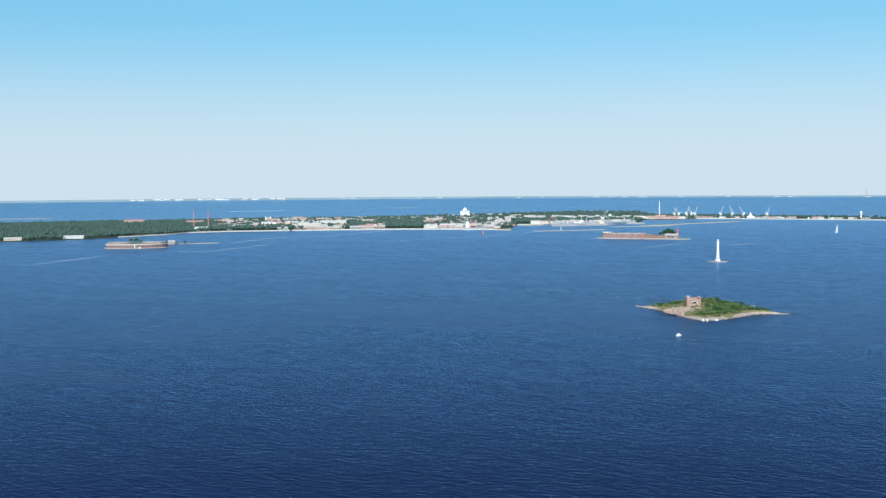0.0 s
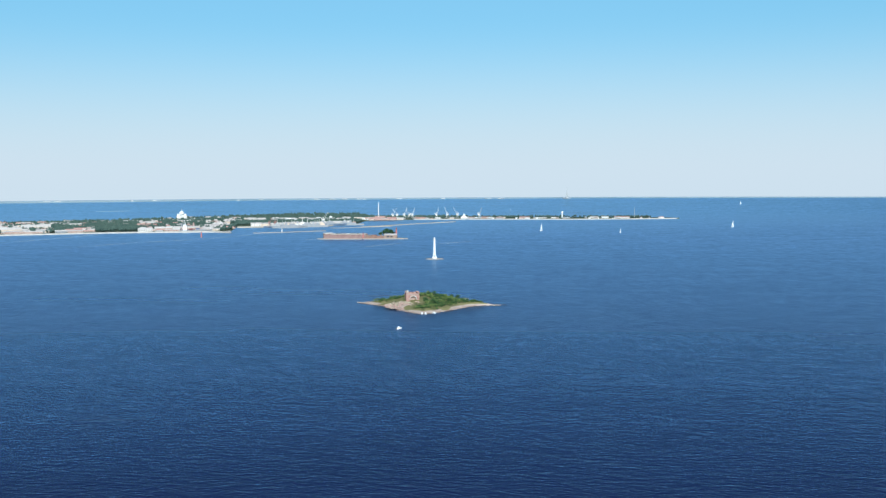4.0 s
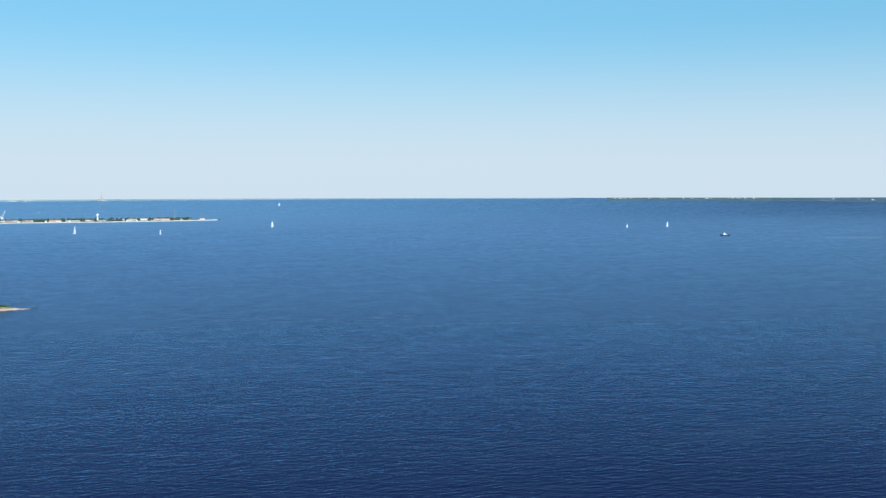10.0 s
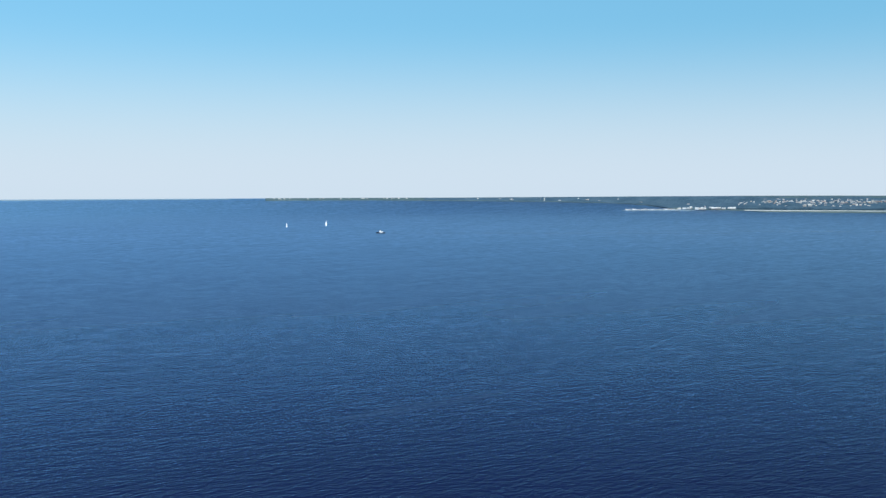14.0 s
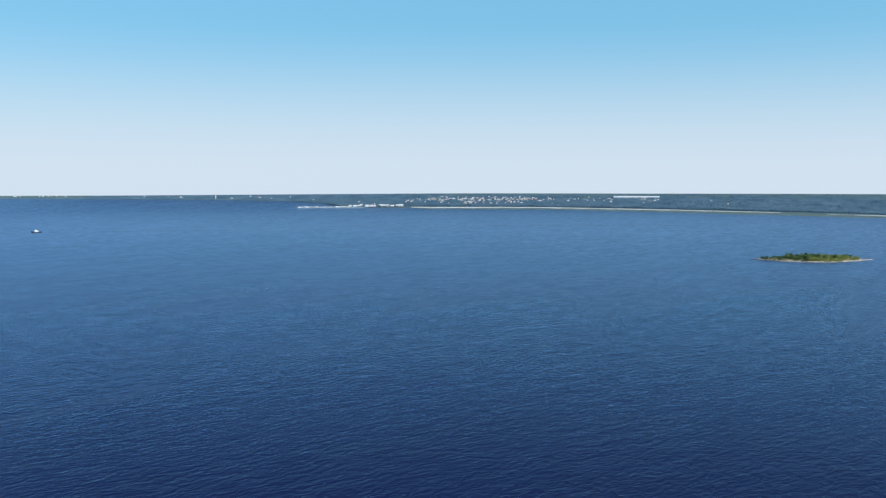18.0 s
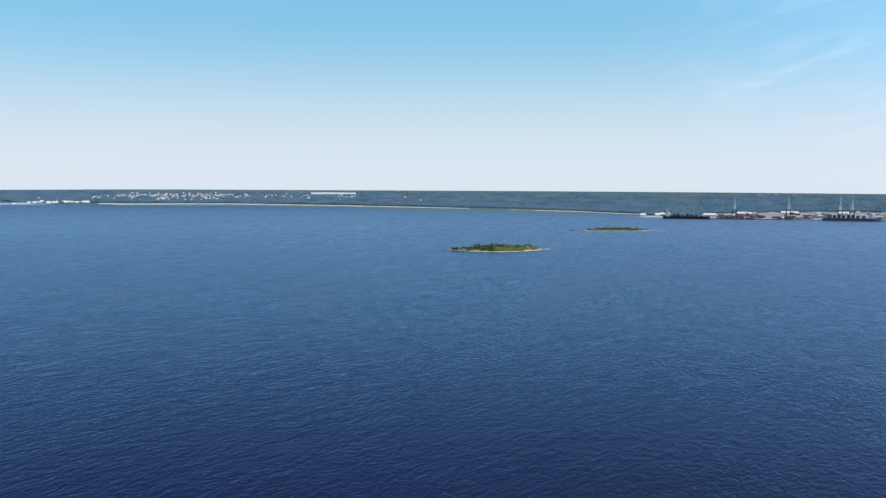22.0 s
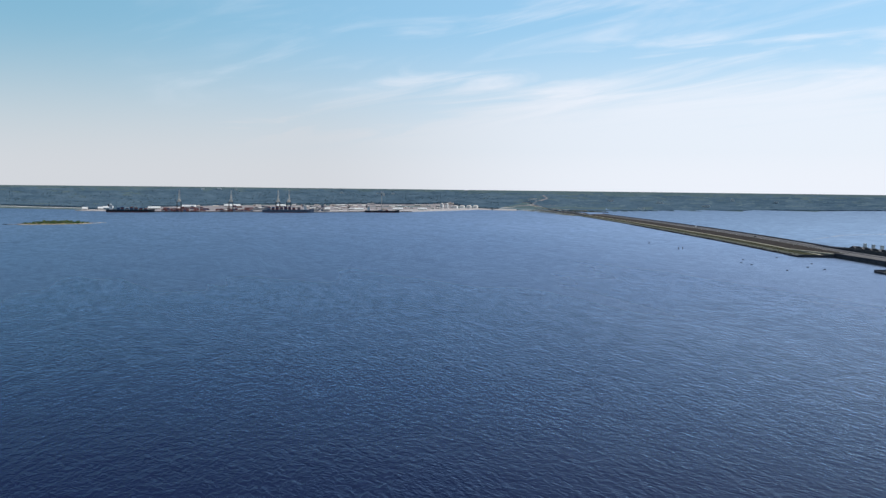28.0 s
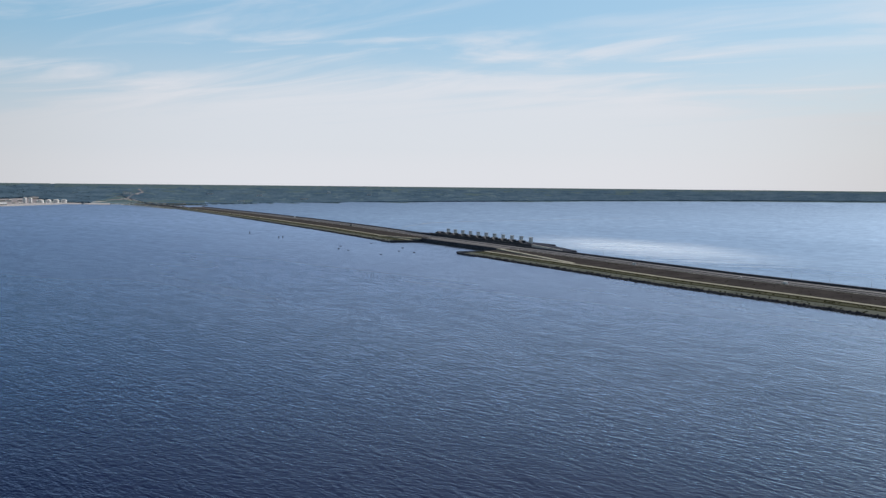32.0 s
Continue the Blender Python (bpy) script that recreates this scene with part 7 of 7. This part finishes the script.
def slip(s0, n0, z0, s1, n1, z1, width, words, mat=PATH_DUST):
    """A sloping track laid on the dam's face."""
    v = [on_dam(s0, n0, z0), on_dam(s0, n0 + width, z0 + 0.25), on_dam(s1, n1 + width, z1 + 0.25), on_dam(s1, n1, z1)]
    low = [(x, y, z - 1.5) for x, y, z in v]
    part("slip_track", Shape().add(v + low, [(0, 1, 2, 3), (4, 7, 6, 5), (0, 4, 5, 1), (1, 5, 6, 2), (2, 6, 7, 3), (3, 7, 4, 0)]), mat, dam, words)


slip(560, 18, 4.6, 838, 45, 7.7, 7, "pale track climbing from the berm to the sluice")
slip(1150, 40, 7.6, 1330, 24, 4.6, 7, "pale track descending from the sluice")
beam("wing_wall", SLUICE[0] - 60, SLUICE[0] + 2, -30, -27, -1, 3.0, DARK_CONCRETE, "concrete wing wall", sluice)
beam("wing_wall", SLUICE[0] - 1.5, SLUICE[0] + 1.5, -30, 54, -1, 4.6, DARK_CONCRETE, "concrete wing wall", sluice)
beam("wing_wall", SLUICE[1] - 2, SLUICE[1] + 50, -21, -18, -1, 3.0, DARK_CONCRETE, "concrete wing wall", sluice)
beam("wing_wall", SLUICE[1] - 1.5, SLUICE[1] + 1.5, -20, 54, -1, 4.6, DARK_CONCRETE, "concrete wing wall", sluice)
for s, n in ((652, 104), (505, 98)):
    beam("rear_platform", s - 32, s + 32, n, n + 14, -1, 7.8, DARK_CONCRETE, "concrete platform on the rear face")


def car(s, n, mat, words, length=4.6, height=1.5, name="car", along=1):
    x, y, z = on_dam(s, n, 7.62)
    ob = thing(name, (x, y, z), math.degrees(math.atan2(ALONG.y * along, ALONG.x * along)), words, name, "vehicles on the motorway")
    L, W = length / 2, 0.95 if height < 2 else 1.15
    part("body", Shape().box(-L, L, -W, W, 0.35, height * 0.58, 0.12, 0.06), mat, ob)
    if height < 2:
        part("cabin", Shape().box(-L * 0.62, L * 0.42, -W * 0.92, W * 0.92, height * 0.56, height, 0.45, 0.14), WINDOW, ob)
        part("roof", Shape().box(-L * 0.52, L * 0.30, -W * 0.86, W * 0.86, height - 0.04, height + 0.06), mat, ob)
    else:
        part("cargo_box", Shape().box(-L, L * 0.5, -W, W, height * 0.5, height, 0.03, 0.03), mat, ob)
        part("windscreen", Shape().box(L * 0.55, L * 0.86, -W * 0.9, W * 0.9, height * 0.58, height * 0.9, 0.2, 0.1), WINDOW, ob)
    for sx in (-0.62, 0.62):
        for sy in (-1, 1):
            wheel = Shape().tube((sx * L, sy * W - 0.11, 0.33), (sx * L, sy * W + 0.11, 0.33), 0.33, n=10)
            tyre = part("wheel", wheel, BLACK_STEEL, ob)
            part("rim", Shape().tube((sx * L, sy * (W + 0.125) - 0.012, 0.33), (sx * L, sy * (W + 0.125) + 0.012, 0.33), 0.2, n=8), GREY, tyre)
    return ob


def road_n(s, lane):
    return between(FOOT, s) + lane * widen(s)


for s, lane, mat, words, l, h, nm, al in ((478, 96, WHITE, "white delivery van on the motorway", 6.4, 2.6, "van", 1), (268, 99, WHITE, "white car on the motorway", 4.7, 1.55, "car", 1), (196, 96, WHITE, "white van on the motorway", 6.0, 2.5, "van", 1),
                                          (1720, 96, BLACK_STEEL, "dark truck on the motorway", 9, 3.4, "truck", 1), (1450, 99, SHABBY_WHITE, "pale car on the motorway", 4.6, 1.5, "car", 1), (640, 117, BLUE_STEEL, "blue-grey car on the far carriageway", 4.6, 1.5, "car", -1),
                                          (60, 117, WHITE, "white car on the far carriageway", 4.6, 1.5, "car", -1), (2300, 117, WHITE, "white truck on the far carriageway", 9, 3.4, "truck", -1)):
    car(s, road_n(s, lane), mat, words, l, h, nm, al)


def street_lamp(s, n):
    x, y, z = on_dam(s, n, 7.6)
    ob = thing("street_lamp", (x, y, z), math.degrees(math.atan2(ACROSS.y, ACROSS.x)), "slim grey motorway lamp post", "street lamp", "motorway lamps")
    part("pole", Shape().tube((0, 0, 0), (0, 0, 10.5), 0.13, 0.08, 6), GREY, ob)
    part("arm", Shape().tube((0, 0, 10.4), (-2.2, 0, 11.0), 0.07, n=5), GREY, ob)
    part("lamp_head", Shape().box(-3.0, -2.1, -0.2, 0.2, 10.9, 11.1, 0.1, 0.05), GREY, ob)
    return ob


first = street_lamp(-440, road_n(-440, 129.5))
for k in range(1, 24):
    s = -440 + 55 * k
    x, y, z = on_dam(s, road_n(s, 129.5), 7.6)
    copy_thing(first, pose(x, y, z, 0, 0, math.degrees(math.atan2(ACROSS.y, ACROSS.x))))

# floats and beacons before the sluice
for b, r in ((144.55, 1810), (144.45, 1735), (146.3, 1905), (146.85, 1610), (148.1, 1785), (148.75, 1670), (147.9, 1700), (145.0, 1700)):
    fl = thing("mooring_float", at(b, r), 40, "dark barrel-like mooring float before the sluice", "float", "floats before the sluice")
    part("drum", Shape().tube((-1.9, 0, 0.2), (1.9, 0, 0.2), 0.7, n=12), BLACK_STEEL, fl)
    part("lifting_eye", Shape().tube((0, 0, 0.8), (0, 0, 1.3), 0.2), BLACK_STEEL, fl)
for b, r in ((141.08, 2045), (141.3, 2050), (139.46, 2230)):
    bc = thing("channel_post", at(b, r), 0, "dark channel marker post standing in the water", "marker post", "channel marker posts")
    part("pile", Shape().tube((0, 0, -1), (0, 0, 3.4), 0.6, n=10), BLACK_STEEL, bc)
    part("topmark", Shape().lathe([(0.9, 3.3), (0.9, 4.1), (0.1, 5.2)], 10), BLACK_STEEL, bc)

# ramps and sandy clearing where the dam meets the mainland
land("clearing", [(130.6, 4530), (132.5, 4500), (134.5, 4490)], [(130.6, 4575), (132.0, 4640), (133.2, 4650), (134.5, 4545)], 3.0, MEADOW, "pale sandy roadworks clearing at the dam's landfall", "clearing", rag=9, steps=5, step=0.15)
bar("ramp_road", [(133.6, 4560), (132.6, 4640), (133.4, 4720)], 14, 6, GREY, "pale motorway ramp climbing the shore")
for k in range(15):
    b = 130.3 + 0.42 * k
    r = between([(130, 4512), (132, 4490), (134, 4462), (136.4, 4462)], b)
    bar("embankment", [(b, r + rng.uniform(2, 18)), (b + rng.uniform(0.4, 1.1), r + rng.uniform(0, 30))], rng.uniform(6, 12), rng.uniform(1.2, 3.2), rng.choice((GREY, GRASS_DRY, DARK_CONCRETE, GRASS_DRY, GREY_SAND)), "low works embankment at the dam's landfall")
bar("ramp_road", [(136.0, 4478), (134.6, 4505), (133.2, 4560), (132.9, 4630)], 12, 7, PATH_DUST, "pale motorway ramp climbing the shore")
bar("ramp_road", [(131.0, 4540), (132.2, 4590), (133.6, 4600), (134.6, 4570)], 10, 5, GREY, "grey slip road curving round the junction")
for off, width, high, mat, words in ((0.35, 120, 3.0, GRASS_DRY, "grassy causeway bank joining the dam to the shore"), (0.95, 10, 4.6, GREY, "pale road along the causeway"), (1.25, 8, 4.0, DARK_CONCRETE, "dark wall along the causeway"), (0.10, 20, 5.6, ASPHALT, "grey motorway on the causeway"), (-0.35, 12, 4.2, PATH_DUST, "pale track beside the causeway"), (-0.9, 14, 2.0, GREY, "grey wall below the causeway"), (0.55, 8, 6.4, DARK_CONCRETE, "dark barrier of the causeway")):
    bar("causeway", [(135.75 + off * 0.6, 4270), (135.3 + off * 0.7, 4340), (134.6 + off, 4410), (133.7 + off, 4470), (132.9 + off, 4540)], width, high, mat, words)


def hill_road(points, width, words, mat):
    """A winding road laid on the rising shore."""
    line = []
    for (b0, r0), (b1, r1) in zip(points, points[1:]):
        line += [(b0 + (b1 - b0) * i / 8, r0 + (r1 - r0) * i / 8) for i in range(8)]
    line.append(points[-1])
    s = Shape()
    pts = [Vector(at(b, r, south_z(b, r) + 2.6)) for b, r in line]
    for i, p in enumerate(pts):
        d = pts[min(i + 1, len(pts) - 1)] - pts[max(i - 1, 0)]
        n = Vector((-d.y, d.x, 0)).normalized() * width * (1 + 0.25 * wobble(p.x, p.y, 30)) / 2
        for q, z in ((p + n, 0), (p - n, 0), (p - n * 1.4, -3), (p + n * 1.4, -3)):
            s.v.append((q.x, q.y, p.z + z))
    for i in range(len(pts) - 1):
        k = 4 * i
        s.f += [(k, k + 4, k + 5, k + 1), (k + 1, k + 5, k + 6, k + 2), (k + 2, k + 6, k + 7, k + 3), (k + 3, k + 7, k + 4, k)]
    s.f += [(0, 1, 2, 3), tuple(4 * (len(pts) - 1) + j for j in (3, 2, 1, 0))]
    solid("road_hill", s, mat, words, "road")


hill_road([(134.3, 4505), (133.4, 4590), (132.9, 4650), (133.1, 4720), (133.7, 4790), (133.5, 4860)], 9, "dusty grey road winding up the wooded shore", YARD_GROUND)
hill_road([(131.3, 4560), (132.2, 4610), (133.0, 4640), (134.2, 4625)], 9, "dusty grey slip road crossing the clearing", YARD_GROUND)
hill_road([(132.0, 4690), (132.8, 4700), (133.5, 4745)], 7, "dusty grey track below the toll building", YARD_GROUND)
building(132.9, 4735, 40, 16, 9, WHITE, ROOF_GREY, "white toll building at the motorway ramps", False, 5, 9, "toll_house", "building", "")
# ---- windows of the larger buildings ----
pane = Shape().box(-0.9, 0.9, -0.06, 0.06, -0.9, 0.9)
pane_mesh = mesh_of("window", pane, WINDOW)
for ob, x, y, z in WINDOWS[:1400]:
    w = new("window", pane_mesh)
    w.parent = ob
    w.location = (x, y, z)


# ---- woods ----
def scatter(count, seed, b0, b1, low, high, z, keep=None):
    rng = random.Random(seed)
    cells = {}
    for x, y, r in CLEAR:
        for i in range(int((x - r) // 60), int((x + r) // 60) + 1):
            for j in range(int((y - r) // 60), int((y + r) // 60) + 1):
                cells.setdefault((i, j), []).append((x, y, r))
    out = []
    for _ in range(count):
        b = rng.uniform(b0, b1)
        lo, hi = low(b), high(b)
        r = math.sqrt(rng.uniform(lo * lo, hi * hi)) if hi > lo else lo
        x, y, zz = at(b, r)
        if keep and not keep(x, y, b, r):
            continue
        if any((x - cx) ** 2 + (y - cy) ** 2 < cr * cr for cx, cy, cr in cells.get((int(x // 60), int(y // 60)), ())):
            continue
        out.append((x, y, zz + z(b, r)))
    return out


def kn(b):
    return between(NAVAL_ISLE_NEAR, b)


woods("woods_island_west", scatter(10500, 1, -28.5, -13.2, lambda b: kn(b) + 14, lambda b: 4300, lambda b, r: 2.5), ISLAND_WOOD, "dense dark green woodland on the naval island", 1, (6, 11))
woods("woods_town", scatter(11000, 2, -13.2, 4.4, lambda b: kn(b) + 70, lambda b: between(NAVAL_ISLE_FAR, b) - 25, lambda b, r: 2.5, lambda x, y, b, r: wobble(x, y, 150, 4) > (-0.12 if b < -9 else -0.04) or r > 4170), ISLAND_WOOD, "clumps of green trees between the town houses", 2, (6, 12))
woods("woods_park", scatter(2600, 3, -5.6, -1.0, lambda b: kn(b) + 60, lambda b: 4150, lambda b, r: 2.5), ISLAND_WOOD, "dense green park trees in the town", 3, (7, 12))
woods("woods_shoreline", scatter(420, 8, -13.4, -8.5, lambda b: kn(b) + 12, lambda b: kn(b) + 110, lambda b, r: 2.5), ISLAND_WOOD, "green trees along the town's shore", 8, (8, 14))
woods("woods_harbour", scatter(9500, 4, 4.2, 11.6, lambda b: max(kn(b) + 50, 3600), lambda b: between(NAVAL_ISLE_FAR, b) - 20, lambda b, r: 2.5, lambda x, y, b, r: r > 3640 and (b < 9.8 or wobble(x, y, 70, 6) > (b - 10.8) * 0.35)), ISLAND_WOOD, "dense green trees behind the harbour", 4, (6, 10))
woods("woods_dockyard", scatter(1100, 9, 10.6, 16, lambda b: 4310, lambda b: between(NAVAL_ISLE_FAR, b) - 8, lambda b, r: 2.5), ISLAND_WOOD, "trees behind the dockyard halls", 9, (6, 10))
woods("woods_mole", scatter(1300, 5, 11.8, 27.6, lambda b: kn(b) + 45, lambda b: between(NAVAL_ISLE_FAR, b) - 12, lambda b, r: 2.5, lambda x, y, b, r: wobble(x, y, 120, 6) > -0.25), ISLAND_WOOD, "line of trees along the mole", 5, (5, 9.5))
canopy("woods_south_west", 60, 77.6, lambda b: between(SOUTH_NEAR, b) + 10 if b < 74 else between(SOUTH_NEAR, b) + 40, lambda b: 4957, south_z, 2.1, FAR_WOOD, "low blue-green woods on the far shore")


def behind_beach(b):
    return between(BEACH, b) + 24 if b < 108 else between(SOUTH_NEAR, b) + between([(108, 60), (110.6, 60), (111.6, 245), (121, 240), (127.9, 190), (129.8, 26)], b)


for b0, b1 in ((77, 108), (108, 129), (129.2, 189)):
    steps = [b0 + (b1 - b0) * i / 24 for i in range(25)]
    land("ground_forest", [(b, behind_beach(b) + 1) for b in steps], [(b, 4964) for b in steps], 1.9, FOREST_FLOOR, "dark forest ground behind the shore", "forest", ridge=[(b, (south_z(b, 4962) + 0.3) * between([(77, 0.84), (82, 1.0)], b)) for b in steps], rag=6, steps=8, step=0.25)
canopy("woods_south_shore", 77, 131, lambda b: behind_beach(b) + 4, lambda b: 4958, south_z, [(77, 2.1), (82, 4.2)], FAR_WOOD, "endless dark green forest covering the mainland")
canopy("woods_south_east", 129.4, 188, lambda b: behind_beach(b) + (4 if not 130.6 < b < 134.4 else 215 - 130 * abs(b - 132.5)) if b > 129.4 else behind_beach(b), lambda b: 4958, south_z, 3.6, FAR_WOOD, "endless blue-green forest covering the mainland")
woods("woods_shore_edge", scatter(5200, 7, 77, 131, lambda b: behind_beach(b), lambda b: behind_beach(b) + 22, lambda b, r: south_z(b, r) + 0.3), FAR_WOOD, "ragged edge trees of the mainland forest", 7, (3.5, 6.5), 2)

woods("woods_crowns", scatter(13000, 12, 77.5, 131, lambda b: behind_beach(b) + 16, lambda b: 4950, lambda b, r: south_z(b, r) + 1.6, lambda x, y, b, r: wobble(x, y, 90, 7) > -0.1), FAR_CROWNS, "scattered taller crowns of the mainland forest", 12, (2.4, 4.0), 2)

# ---- sheltered water behind the dam ----
LAGOON = []
for k in range(87):
    LAGOON.append(dam_polar(3700 - 50 * k, between(FOOT, 3700 - 50 * k) + 138))
LAGOON = [p for i, p in enumerate(LAGOON) if i == 0 or p[0] > LAGOON[i - 1][0]]
s = Shape()
COLS, ROWS = 140, 26
for i in range(COLS + 1):
    b = LAGOON[0][0] + (LAGOON[-1][0] - LAGOON[0][0]) * i / COLS
    r0, r1 = between(LAGOON, b), 4900.0
    for j in range(ROWS + 1):
        s.v.append(at(b, r0 + (r1 - r0) * j / ROWS, 0.05))
s.f = [(i * (ROWS + 1) + j, i * (ROWS + 1) + j + 1, (i + 1) * (ROWS + 1) + j + 1, (i + 1) * (ROWS + 1) + j) for i in range(COLS) for j in range(ROWS)]
s.f = [f[::-1] for f in s.f]
solid("water_lagoon", s, LAGOON_WATER, "pale calm water sheltered behind the dam", "lagoon", smooth=True)

# foam below the sluice, wakes and current lines
rng = random.Random(71)
streak([(148.0, 2640), (149.6, 2960), (152, 3130), (157, 3350), (163, 3780)], 14, FOAM_GLITTER, "pale curving wake line on the lagoon", 0.11)
# sun glitter behind the dam, painted as a pale foam-coloured strip
streak([dam_polar(s, between(FOOT, s) + 162) for s in (2300, 2000, 1700, 1450)], 7, FOAM_GLITTER, "sun glitter along the dam, drawn as a pale strip", 0.11)
streak([(57.9, 2884), (64, 2905), (71, 2980), (78, 3060)], 10, FOAM_GLITTER, "long thin wake of the tugboat")
streak([(70, 3150), (78, 3260), (88, 3480), (97, 3640)], 12, THIN_FOAM, "old wake line left on the bay")
for line in ([(-22.8, 1830), (-20.6, 1949), (-18.0, 2070)], [(-16.2, 2122), (-13.2, 2110), (-10.7, 2271), (-9.4, 2382)], [(-12.2, 2416), (-10.1, 2619), (-8.5, 2766)], [(-9.1, 2607), (-5.9, 2808), (-2.7, 3099), (-0.1, 3217)],
             [(-4.7, 2338), (-1.4, 2509), (2.1, 2615), (5.7, 2929)], [(7.8, 2531), (9.8, 2583)], [(11.1, 2153), (13.7, 2340)], [(15.3, 2263), (17.8, 2421)]):
    streak(line, 11, THIN_FOAM, "pale current line off the naval island")
for k in range(40):
    b, r = rng.uniform(-27, 24), rng.uniform(4420, 4870)
    w = rng.uniform(2, 7)
    streak([(b, r), (b + w / 2, r + rng.uniform(-10, 10)), (b + w, r + rng.uniform(-16, 16))], rng.uniform(8, 26), rng.choice((FOAM_GLITTER, THIN_FOAM)), "pale sandbar line in the far strait", 0.3)
